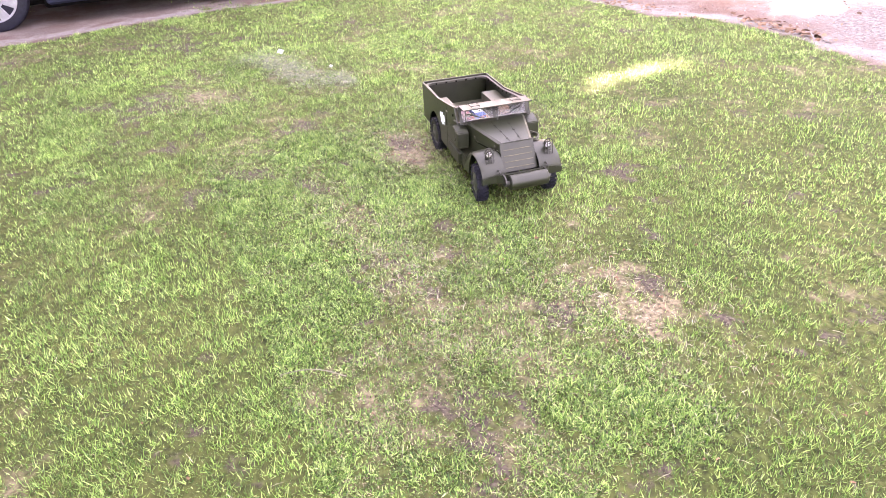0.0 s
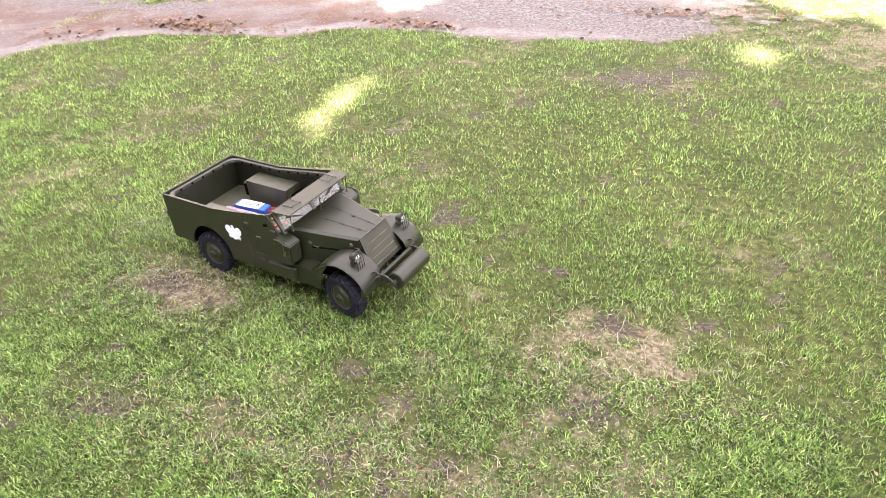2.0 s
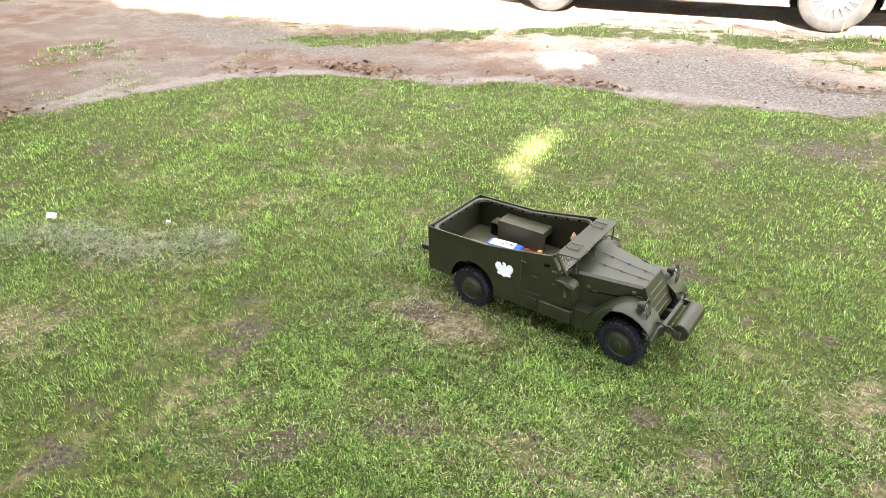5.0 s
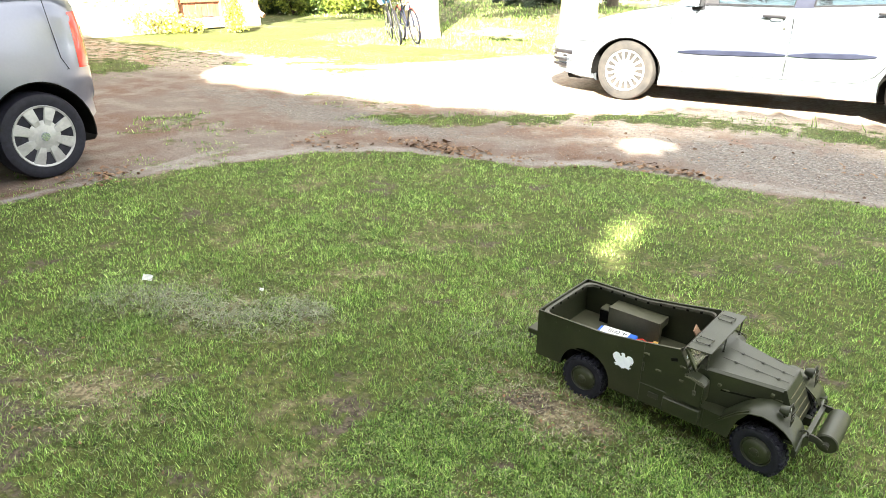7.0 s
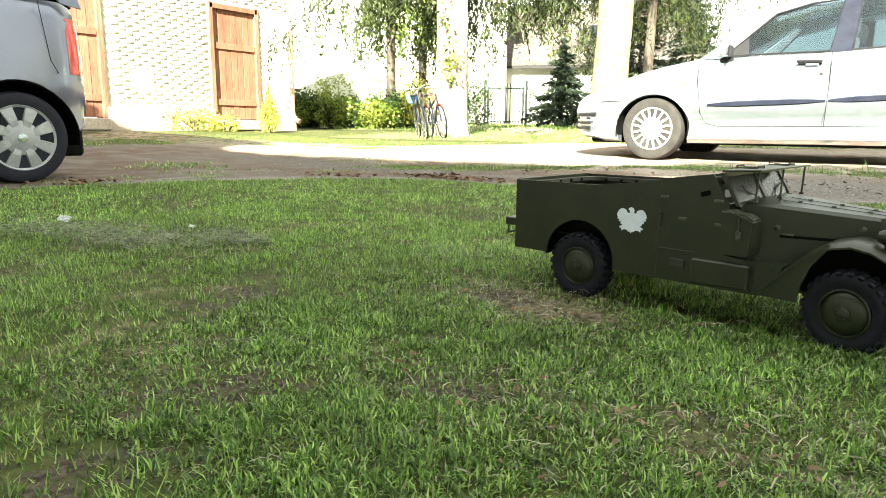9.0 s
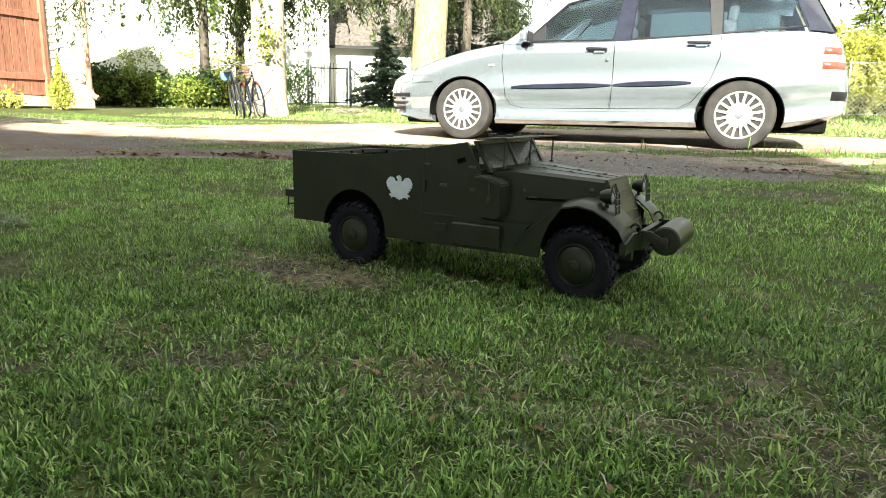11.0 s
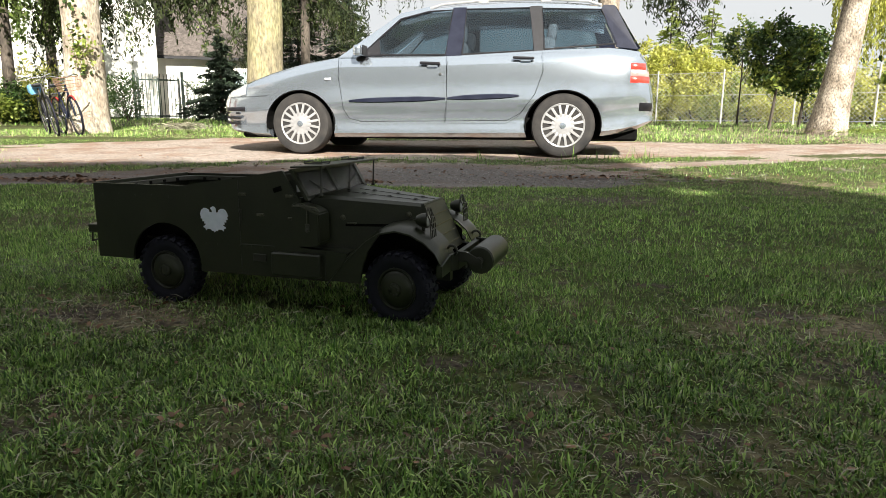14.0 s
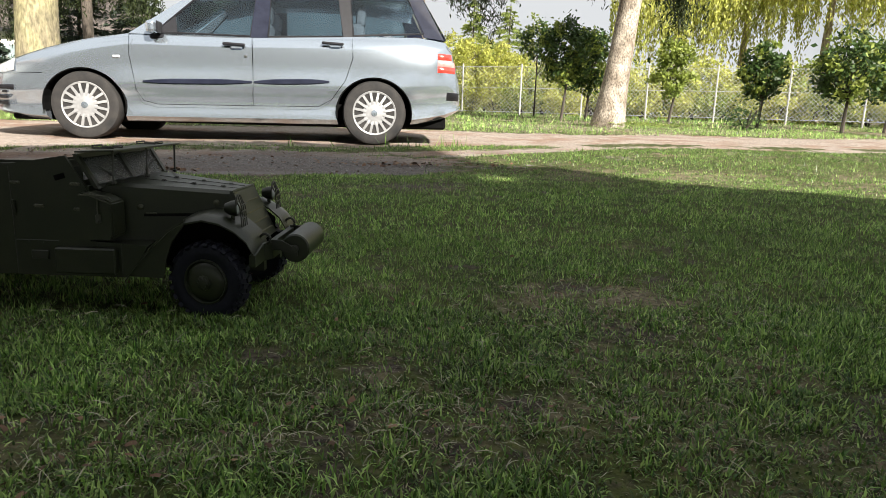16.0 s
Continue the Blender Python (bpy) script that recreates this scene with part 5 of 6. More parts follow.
bm = boxed((1.48, 0.30, 1.13), (0.26, 0.22, 0.12), 0.02, (0, 25, 15))
part("white_bag", bm, PAPER, estate, "white bag in the load space")


def settle(car, heights, settled):
    """Brings a car's body from one set of heights to another; its wheels stay."""
    bpy.context.view_layer.update()
    for ob in car.children_recursive:
        if ob.type != "MESH" or ob.name.startswith("wheel") or (ob.parent is not car and ob.parent.name.startswith("wheel")):
            continue
        m = car.matrix_world.inverted() @ ob.matrix_world
        back = m.inverted()
        for v in ob.data.vertices:
            p = m @ v.co
            v.co = back @ Vector((p.x, p.y, float(np.interp(p.z, heights, settled))))


settle(estate, (0.0, 0.36, 0.52, 0.935, 1.035, 1.45, 1.70), (0.0, 0.36, 0.50, 0.876, 0.950, 1.390, 1.640))

VAN = dict(
    top=[(-2.05, 0.62), (-1.98, 0.7), (-1.7, 0.85), (-1.3, 0.98), (-1.0, 1.12), (0.0, 1.13), (1.0, 1.15), (1.624, 1.17), (1.718, 1.14), (1.754, 0.8), (1.782, 0.62)],
    low=[(-2.05, 0.34), (-1.9, 0.23), (1.444, 0.22), (1.624, 0.27), (1.782, 0.36)],
    width=[(-2.05, 0.58), (-1.95, 0.7), (-1.7, 0.8), (-1.2, 0.86), (0.6, 0.875), (1.3, 0.868), (1.552, 0.84), (1.674, 0.79), (1.746, 0.72), (1.782, 0.62)],
    stations=[-2.05, -2.0, -1.9, -1.7, -1.5, -1.3, -1.1, -0.9, -0.6, 0.0, 0.5, 0.9, 1.15, 1.3, 1.444, 1.552, 1.624, 1.696, 1.732, 1.761, 1.782],
    belt=1.12,
    spread=0.815,
    lean=0.28,
    roof=[(-0.45, 1.59), (-0.1, 1.69), (0.6, 1.74), (1.2, 1.73), (1.602, 1.67)],
    base=2.54,
    wheel=0.288,
    arch=0.36,
    spokes=8,
    cover=0.207,
    gap=(0.019, 0.046),
    mirror=(-0.72, 1.19),
    dash=-0.72,
    seats=(-0.1, 0.8),
    windows=[[(-0.75, 1.14), (-0.42, 1.51), (-0.1, 1.59), (0.12, 1.61), (0.12, 1.14)], [(0.22, 1.14), (0.22, 1.62), (1.02, 1.62), (1.08, 1.16)], [(1.2, 1.17), (1.14, 1.61), (1.516, 1.59), (1.588, 1.19)]],
    pillars=[([(-1.0, 1.11), (-0.45, 1.59), (-0.1, 1.67), (-0.1, 1.59), (-0.42, 1.51), (-0.75, 1.14), (-0.78, 1.11)], 'paint', 'pillar'), ([(0.12, 1.12), (0.12, 1.65), (0.22, 1.65), (0.22, 1.12)], BLACK_TRIM, 'pillar'), ([(1.08, 1.14), (1.02, 1.66), (1.14, 1.66), (1.2, 1.15)], 'paint', 'pillar'), ([(1.588, 1.15), (1.516, 1.59), (1.516, 1.66), (1.602, 1.65), (1.732, 1.13)], 'paint', 'pillar')],
    seams=[[(-0.9, 1.11), (-0.92, 0.8), (-0.86, 0.4), (-0.7, 0.31)], [(0.17, 1.12), (0.17, 0.31)], [(1.12, 1.14), (1.1, 0.82), (0.98, 0.62), (0.9, 0.45), (0.8, 0.32)], [(-0.7, 0.31), (0.8, 0.32)], [(1.516, 0.7), (1.66, 0.78)], [(1.444, 1.14), (1.487, 0.78), (1.53, 0.7)]],
    mouldings=[(-0.85, 0.15, 0.52, 0.53, 0.06), (0.19, 0.89, 0.53, 0.535, 0.06)],
    handles=[(0.0, 0.93), (0.92, 0.95)],
    lamps=[(1.615, 1.735, (0.70, 1.06), RED_LENS, 'tail_lamp'), (-2.0, -1.75, (0.62, 0.74), CLEAR_LENS, 'headlamp')],
    screens=[((-1.0, 1.13, 0.72), (-0.45, 1.59, 0.62), 'windscreen'), ((1.718, 1.15, 0.66), (1.61, 1.66, 0.62), 'rear_window')])
GREYCAR = pose(-4.2 - 0.76, 0.46, -0.005, 0, 0, 90)
van = parked_car(GREYCAR, "silver-grey family car parked at the edge of the lawn", GREY_PAINT, VAN)
part("side_sill", boxed((0, -0.855, 0.222), (1.72, 0.06, 0.09), 0.02), NAVY_TRIM, van, "dark sill trim")
# low black slab added to block light and darken the ground under the car
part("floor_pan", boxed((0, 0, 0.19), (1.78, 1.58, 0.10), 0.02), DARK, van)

# ---- trees, hedges and far ground ----
def spot(bearing, d):
    """A place on the ground at a bearing (degrees right of +y) and distance from the lawn's near edge."""
    x, y = 0.69 + d * math.sin(radians(bearing)), 0.015 + d * math.cos(radians(bearing))
    return x, y, float(rise(np.array([x]), np.array([y]))[0])


def leaves(name, centres, size, material, parent, aim=None, spread=1.0, slim=0.55, label=""):
    """Many small pointed leaves, one at each centre; aim: the way they hang."""
    c = np.asarray(centres)
    n = len(c)
    d = rng.normal(size=(n, 3))
    if aim is not None:
        d = np.asarray(aim) + spread * d
    d /= np.linalg.norm(d, axis=1)[:, None] + 1e-9
    o = np.cross(d, rng.normal(size=(n, 3)))
    o /= np.linalg.norm(o, axis=1)[:, None] + 1e-9
    s = size * rng.uniform(0.6, 1.35, n)[:, None]
    v = np.stack([c - d * s * 0.5, c + o * s * slim * 0.5 - d * s * 0.05, c + d * s * 0.5, c - o * s * slim * 0.5 - d * s * 0.05], 1).reshape(-1, 3)
    f = np.arange(n * 4).reshape(-1, 4)
    return arrays(name, v, f, material, parent, label)


def clumps(centre, radii, count, per, size):
    """Leaf places gathered in clumps over an uneven crown."""
    u = rng.normal(size=(count, 3))
    u /= np.linalg.norm(u, axis=1)[:, None]
    c = np.asarray(centre) + u * np.asarray(radii) * (rng.uniform(0.35, 1.0, count) ** 0.6)[:, None]
    p = np.repeat(c, per, 0) + rng.normal(size=(count * per, 3)) * size
    return p


def trunk(bm, base, lean, height, r0, r1, n=30, rough=0.07, flare=0.22, spread=0.25):
    rings = []
    for k in range(44):
        t = (k / 43) ** 1.35
        z = height * t
        r = r0 + (r1 - r0) * t
        r *= 1 + flare * math.exp(-z / spread)
        c = Vector(base) + Vector((lean[0] * t, lean[1] * t, z))
        ring = []
        for i in range(n):
            q = 2 * math.pi * i / n
            w = 1 + rough * noise.noise(Vector((math.cos(q) * 1.6, math.sin(q) * 1.6, z * 0.9 + base[0]))) + 0.5 * rough * noise.noise(Vector((math.cos(q) * 7, math.sin(q) * 7, z * 3)))
            w += 0.10 * math.exp(-z / 0.15) * math.cos(q * 4 + base[0])
            ring.append(c + Vector((math.cos(q) * r * w, math.sin(q) * r * w, -0.06 if k == 0 else 0)))
        rings.append(ring)
    return loft(bm, rings)


def tall_spruce(bearing, d, r0, label, bark, lean=(0, 0), low=2.0, reach=3.2, boughs=34, strands=17, ivy=False, flare=0.22, spread=0.25):
    x, y, z = spot(bearing, d)
    tree = thing("tree", pose(x, y, z), label, "tree", "tall spruces along the drive")
    part("trunk", trunk(bmesh.new(), (0, 0, 0), lean, 11.0, r0, r0 * 0.55, 30, 0.07, flare, spread), bark, tree, "", True)
    pts = []
    facing = math.atan2(0.015 - y, 0.69 - x)
    bm = bmesh.new()
    for k in range(boughs):
        h = low + 1.0 + (2.6 * k / (0.7 * boughs) if k < 0.7 * boughs else 2.6 + (5.5 * (k / boughs - 0.7) / 0.3))
        q = rng.uniform(0, 2 * math.pi)
        while h < low + 3.6 and math.cos(q - facing) > -0.15:
            q = rng.uniform(0, 2 * math.pi)
        ln = reach * rng.uniform(0.6, 1.1)
        c0 = Vector((lean[0] * h / 11, lean[1] * h / 11, h))
        way = Vector((math.cos(q), math.sin(q), 0))
        line = [c0 + way * (ln * t) + Vector((0, 0, -1.1 * t * t * ln * 0.42 + 0.25 * t)) for t in np.linspace(0, 1, 7)]
        tube(bm, line, 0.035, 5, 0.008)
        for s in range(int(strands * 2.5)):
            t = rng.uniform(0.25, 1.0)
            p = c0 + way * (ln * t) + Vector((0, 0, -1.1 * t * t * ln * 0.42 + 0.25 * t))
            p = np.array(p) + rng.normal(size=3) * (0.16, 0.16, 0.05)
            drop = rng.uniform(0.2, 1.0)
            m = int(23 * drop) + 7
            tt = np.linspace(0, 1, m)[:, None]
            sway = rng.normal(size=3) * (0.10, 0.10, 0)
            pts.append(p + np.array([0, 0, -1]) * drop * tt + sway * tt ** 2 + rng.normal(size=(m, 3)) * 0.035)
    tagged(part("branching", bm, BARK_DARK, tree), kind="stuff")
    leaves("crown", np.concatenate(pts), 0.118, NEEDLE, tree, (0, 0, -1.0), 0.6, 0.26)
    if ivy:
        zz = rng.beta(1.4, 1.4, 70) * 2.6 + 0.9
        q = facing - 0.1 + 0.3 * np.sin(zz * 2.3) + rng.normal(size=70) * 0.22
        rr = r0 * 0.99 + 0.03 + 0.04 * rng.random(70)
        leaves("ivy", np.stack([np.cos(q) * rr, np.sin(q) * rr, zz], -1), 0.085, LEAF_DARK, tree, None, 1, 0.8, "few dark ivy leaves on the trunk")
        c = np.array([math.cos(facing - 0.1) * (r0 + 0.08), math.sin(facing - 0.1) * (r0 + 0.08), 1.35]) + rng.normal(size=(190, 3)) * (0.16, 0.07, 0.2)
        leaves("ivy", c, 0.066, LEAF, tree, None, 1, 0.8, "sunlit yellow-green ivy clump")
    return tree


tall_spruce(-36.8, 13.0, 0.32, "tall spruce with pale trunk and climbing ivy", BARK, (0.05, 0.0), 2.0, 3.6, boughs=44, strands=20, ivy=True)
tall_spruce(-23.7, 13.3, 0.35, "tall spruce with mossy sunlit trunk", BARK_MOSS, (0.2, 0.1), 2.2, 3.0, boughs=44, strands=18)
tall_spruce(4.6, 16.5, 0.27, "tall spruce trunk behind the estate car", BARK_ROUGH, (-0.1, 0.0), 2.6, 2.8, boughs=20)
tall_spruce(21.0, 13.0, 0.215, "leaning spruce with rough sunlit bark", BARK_ROUGH, (1.3, 0.2), 2.6, 2.8, boughs=36, flare=0.55, spread=0.7)
tall_spruce(-20.5, 21.5, 0.15, "dark spruce with hanging branches", BARK_DARK, (0.2, 0.0), 2.3, 3.4, boughs=42, strands=22)


def leafy_tree(name, bearing, d, height, crown_r, material, label, group="", trunk_r=0.05, crown_z=0.62, count=90, per=26, size=0.085, stem=BARK_DARK):
    x, y, z = spot(bearing, d)
    tree = thing(name, pose(x, y, z), label, "tree", group)
    bm = trunk(bmesh.new(), (0, 0, 0), (rng.normal() * 0.12, 0, 0), height * 0.62, trunk_r, trunk_r * 0.5, 10, 0.1, 0.25)
    for k in range(6):
        q, h = rng.uniform(0, 6.28), height * rng.uniform(0.32, 0.55)
        tube(bm, [(0, 0, h), (math.cos(q) * crown_r * 0.4, math.sin(q) * crown_r * 0.4, h + height * 0.14), (math.cos(q) * crown_r * 0.75, math.sin(q) * crown_r * 0.75, h + height * 0.24)], trunk_r * 0.42, 5, trunk_r * 0.12)
    part("trunk", bm, stem, tree, "", True)
    crown_bits = clumps((0, 0, height * crown_z), (crown_r, crown_r, height * (1 - crown_z) * 0.95), count // 2, per, crown_r * 0.13)
    p = clumps((0, 0, height * crown_z), (crown_r, crown_r, height * (1 - crown_z) * 0.95), count, per, crown_r * 0.13)
    leaves("crown", p, size, material, tree)
    # paler leaf clumps: sun highlights on the crown put into the colour
    leaves("sunlit_leaves", crown_bits, size, LEAF, tree)
    return tree


# birches at the back left
for b, d, h, w in ((-41.7, 20, 8.5, 1.7), (-39.0, 22, 8.5, 1.0)):
    x, y, z = spot(b, d)
    t = thing("tree", pose(x, y, z), "slender birch with drooping leafy twigs", "tree", "birches behind the yard")
    part("trunk", trunk(bmesh.new(), (0, 0, 0), (0.15, 0, 0), h, 0.15, 0.06, 12, 0.08, 0.2), BARK_DARK, t, "", True)
    pts = []
    for k in range(230):
        q, r, zz = rng.uniform(0, 6.28), abs(rng.normal()) * w, rng.uniform(2.7, 8.0)
        m = 22
        pts.append(np.array([math.cos(q) * r, math.sin(q) * r, zz]) + np.array([0, 0, -1]) * np.linspace(0, rng.uniform(0.5, 1.3), m)[:, None] + rng.normal(size=(m, 3)) * 0.06)
    leaves("crown", np.concatenate(pts), 0.125, LEAF_BIRCH, t, (0, 0, -0.6), 0.8, 0.7)

# young fruit trees on the meadow
for b, d, h, r, mt, fill in ((17.1, 16.5, 2.45, 0.62, LEAF_DARK, 62), (19.1, 17.5, 2.35, 0.58, LEAF_DARK, 60), (25.7, 16.5, 2.0, 0.48, LEAF, 40), (32.3, 16.0, 1.85, 0.46, LEAF_DARK, 52), (38.0, 15.5, 2.0, 0.62, LEAF_DARK, 62), (40.6, 17.0, 2.0, 0.5, LEAF_DARK, 54)):
    leafy_tree("fruit_tree", b, d, h, r, mt, "young fruit tree with dense dark leaves" if mt is LEAF_DARK else "young fruit tree with sparse light green leaves", "young fruit trees", 0.036, 0.64, fill, 36, 0.102)
leafy_tree("fruit_tree", 14.8, 18.5, 2.65, 0.5, LEAF_DARK, "slim fruit tree with sparse dark top leaves", "young fruit trees", 0.025, 0.78, 45, 26, 0.085)


def bush(name, bearing, d, w, h, material, label, count=60, per=26, size=0.075, category="bush", group="", cone=0.0):
    x, y, z = spot(bearing, d)
    b = thing(name, pose(x, y, z), label, category, group)
    bm = bmesh.new()
    for k in range(7):
        q = rng.uniform(0, 6.28)
        tube(bm, [(0, 0, -0.03), (math.cos(q) * w * 0.3, math.sin(q) * w * 0.3, h * 0.45), (math.cos(q) * w * 0.5, math.sin(q) * w * 0.5, h * 0.8)], 0.018, 5, 0.005)
    tagged(part("branching", bm, BARK_DARK, b), kind="stuff")
    p = clumps((0, 0, h * 0.52), (w, w * 0.8, h * 0.48), count, per, 0.09)
    p[:, 2] = np.abs(p[:, 2])
    p[:, :2] *= 1 - cone * np.clip(p[:, 2:] / h, 0, 1)
    leaves("foliage", p, size, material, b)
    return b


for k in range(9):
    bush("hedge_bush", -50.5 + 1.25 * k, 19.5 + 0.25 * (k % 3), 0.72, 0.80 + 0.2 * (k % 2), LEAF_DARK if k % 3 else LEAF, "clipped green hedge shrub", 90, 34, 0.09, "hedge", "hedge at the back of the yard")
for b, d, w, h, mt in ((-46.0, 23, 1.0, 1.9, LEAF), (-42.0, 24, 1.1, 2.1, LEAF_LIME), (-39.5, 19, 0.6, 1.5, LEAF_LIME), (-36.0, 25, 1.0, 1.6, LEAF_DARK), (-29.0, 24.5, 0.9, 1.3, LEAF_DARK), (-34.2, 22, 0.6, 1.4, LEAF_DARK), (-24.5, 25, 1.2, 1.4, LEAF_DARK), (-20, 24, 1.3, 1.9, LEAF_DARK)):
    bush("shrub", b, d, w, h, mt, "leafy garden shrub behind the yard")
for k, (b, h, mt) in enumerate(((6.0, 2.2, LEAF), (7.4, 2.7, LEAF_LIME), (9.0, 2.5, LEAF_LIME), (10.6, 2.4, LEAF_LIME), (12.2, 2.3, LEAF_LIME), (13.8, 2.0, LEAF_LIME), (15.4, 1.7, LEAF), (17.2, 1.7, LEAF_LIME), (19.2, 1.7, LEAF_LIME), (21.4, 1.6, LEAF_LIME), (23.6, 1.8, LEAF_LIME), (26, 1.8, LEAF), (28.5, 1.9, LEAF_LIME), (31, 1.8, LEAF_LIME), (33.5, 1.9, LEAF_LIME), (36, 1.9, LEAF), (38.5, 2.0, LEAF_LIME), (41, 2.0, LEAF_LIME), (43.5, 2.0, LEAF))):
    bush("shrub", b, 23.2, 1.05, h, mt, "sunlit yellow-green shrub growing behind the wire fence", 105, 34, 0.11, "bush", "shrubs along the fence")
for k in range(20):
    bush("low_shrub", 5.5 + 2.0 * k, 22.7 + 0.2 * (k % 2), 0.95, 0.95 + 0.3 * ((k * 7) % 3) / 2, LEAF_LIME if k % 4 else LEAF, "low yellow-green growth along the foot of the fence", 56, 30, 0.105, "bush", "shrubs along the fence")
bush("low_bush", 31.5, 14.3, 0.45, 0.5, LEAF_DARK, "low dark reddish bush on the meadow", 24, 20, 0.06)
bush("thuja", -51.9, 14.3, 0.26, 0.86, LEAF_LIME, "small yellow-green conical shrub by the barn", 110, 40, 0.05, cone=0.95)
for b, d, h in ((-55.3, 14.3, 0.24), (-57.6, 14.2, 0.42), (-59.3, 14.2, 0.5)):
    bush("low_bush", b, d, 0.38, h, LEAF_LIME, "sunlit low plant at the barn wall", 22, 20, 0.07)


def conifer(bearing, d, h, r, material, label, tiers=17):
    x, y, z = spot(bearing, d)
    t = thing("conifer", pose(x, y, z), label, "tree", "conifers")
    part("trunk", trunk(bmesh.new(), (0, 0, 0), (0, 0, 0), h * 0.97, 0.09, 0.015, 10, 0.05, 0.2), BARK_DARK, t, "", True)
    pts, aims = [], []
    for k in range(tiers):
        u = k / (tiers - 1)
        for j in range(11 if k < tiers - 2 else 6):
            q = rng.uniform(0, 6.28)
            rr = r * (1 - 0.93 * u) * rng.uniform(0.65, 1.15)
            zz = h * (0.07 + 0.90 * u) + rng.normal() * 0.02 * h
            m = int(95 * rr / r) + 12
            s = rng.uniform(0.08, 1, m) ** 0.8
            way, across = np.array([math.cos(q), math.sin(q), 0]), np.array([-math.sin(q), math.cos(q), 0])
            side = rng.normal(size=m) * 0.24 * rr * (1.15 - s)
            pts.append(np.array([0, 0, zz]) + (s * rr)[:, None] * way + side[:, None] * across + np.outer(-0.26 * rr * s ** 1.6 + 0.10 * rr * s, [0, 0, 1]) + rng.normal(size=(m, 3)) * (0.02, 0.02, 0.02))
            aims.append(np.tile(way + np.array([0, 0, -0.25]), (m, 1)))
    leaves("crown", np.concatenate(pts), 0.15, material, t, np.concatenate(aims), 0.4, 0.30)
    return t


conifer(-27.2, 22, 2.75, 1.25, NEEDLE_DARK, "dark young fir in front of the house")
for b, d, h, r in ((-21.0, 25.5, 5.0, 1.9), (-17.0, 26.5, 5.2, 2.0)):
    conifer(b, d, h, r, NEEDLE_DARK, "dark spruce standing behind the yard fence")
conifer(9.4, 31, 5.1, 2.3, LEAF, "pale spruce behind the garden fence")
conifer(12.4, 33, 5.2, 2.5, LEAF, "pale spruce behind the garden fence")
conifer(18.6, 32, 3.9, 2.0, LEAF, "pale spruce behind the garden fence")

# weeping willows far right
for b, d, h in ((25.5, 29, 6.5), (30.5, 30, 7.5), (36.0, 29, 8.0), (42.0, 28, 7.5)):
    x, y, z = spot(b, d)
    t = thing("willow", pose(x, y, z), "tall weeping willow with yellow-green hanging shoots", "tree", "weeping willows")
    part("trunk", trunk(bmesh.new(), (0, 0, 0), (0.2, 0, 0), h * 0.8, 0.20, 0.06, 12, 0.1, 0.25), BARK, t, "", True)
    pts = []
    for k in range(470):
        q, r = rng.uniform(0, 6.28), 2.6 * math.sqrt(rng.random())
        top = h * (1.0 - 0.12 * (r / 2.6) ** 2) * rng.uniform(0.72, 1.0)
        ln = rng.uniform(0.9, 3.0)
        m = int(ln * 15)
        pts.append(np.array([math.cos(q) * r, math.sin(q) * r, top]) + np.array([0, 0, -1]) * np.linspace(0, ln, m)[:, None] + rng.normal(size=(m, 3)) * 0.05)
    leaves("crown", np.concatenate(pts), 0.165, LEAF_LIME, t, (0, 0, -1), 0.35, 0.35)
# distant wood
pts = []
for k in range(480):
    b = rng.uniform(-180, 180)
    d = rng.uniform(52, 70)
    x, y, z = spot(b, d)
    pts.append(np.array([x, y, z]) + rng.normal(size=(60, 3)) * (1.4, 1.4, 1.0) + np.array([0, 0, rng.uniform(0.3, 3.2)]))
wood = leaves("far_wood", np.concatenate(pts), 0.5, LEAF_DARK, None)
tagged(wood, "distant dark green wood along the horizon", "wood", "", "stuff")

# unseen tall trees added behind, their high crowns shaped to shade the lawn; three gaps in the leaves let sun flecks
# through
def shade_edge(x):
    return np.interp(x, [-26, -12, -7.8, -7.3, -6.85, -5.25, -4.2, -3.1, -2.3, -1.6, -1.35, -1.0, 1.2, 1.35, 1.55, 2.4, 2.7, 3.2, 3.5, 6, 10], [6.4, 6.6, 6.8, 5.6, 5.03, 5.0, 5.15, 5.3, 5.5, 5.72, 6.0, 6.5, 6.5, 5.9, 5.1, 4.6, 4.0, 3.7, 3.1, 2.2, 1.2])


n = 60000
th = np.concatenate([rng.uniform(4.5, 10.0, n), rng.uniform(3.2, 10.5, 26000)])
tx, ty = rng.uniform(-17, 9.5, n), rng.uniform(-3.5, 6.9, n)
bx, by = rng.uniform(-20, 22, 26000), rng.uniform(-13, -5, 26000)
tx = np.concatenate([tx, bx + SUN_DIR.x / -SUN_DIR.z * th[n:]])
ty = np.concatenate([ty, by + SUN_DIR.y / -SUN_DIR.z * th[n:]])
ok = ty < shade_edge(tx) - 0.10 + 0.16 * (grain(tx, ty, 2.5, 30) - 0.5)
for cx, cy, rx, ry, sl in ((-0.45, 2.72, 0.165, 0.64, -0.14), (-0.97, 4.72, 0.29, 0.42, 0.0), (1.60, 4.05, 0.24, 0.27, 0.0), (2.9, 2.9, 0.25, 0.2, 0.0)):
    ok &= ((tx - cx - sl * (ty - cy)) / (rx * (1 + 0.65 * np.clip((ty - cy) / ry, -1, 1)))) ** 2 + ((ty - cy) / ry) ** 2 > 1
tx, ty, th = tx[ok], ty[ok], th[ok]
cx, cy = tx - SUN_DIR.x / -SUN_DIR.z * th, ty - SUN_DIR.y / -SUN_DIR.z * th
stems = ((-8.0, -9.5), (-3.0, -10.5), (2.5, -10.0), (8.0, -10.5), (14.0, -11.0))
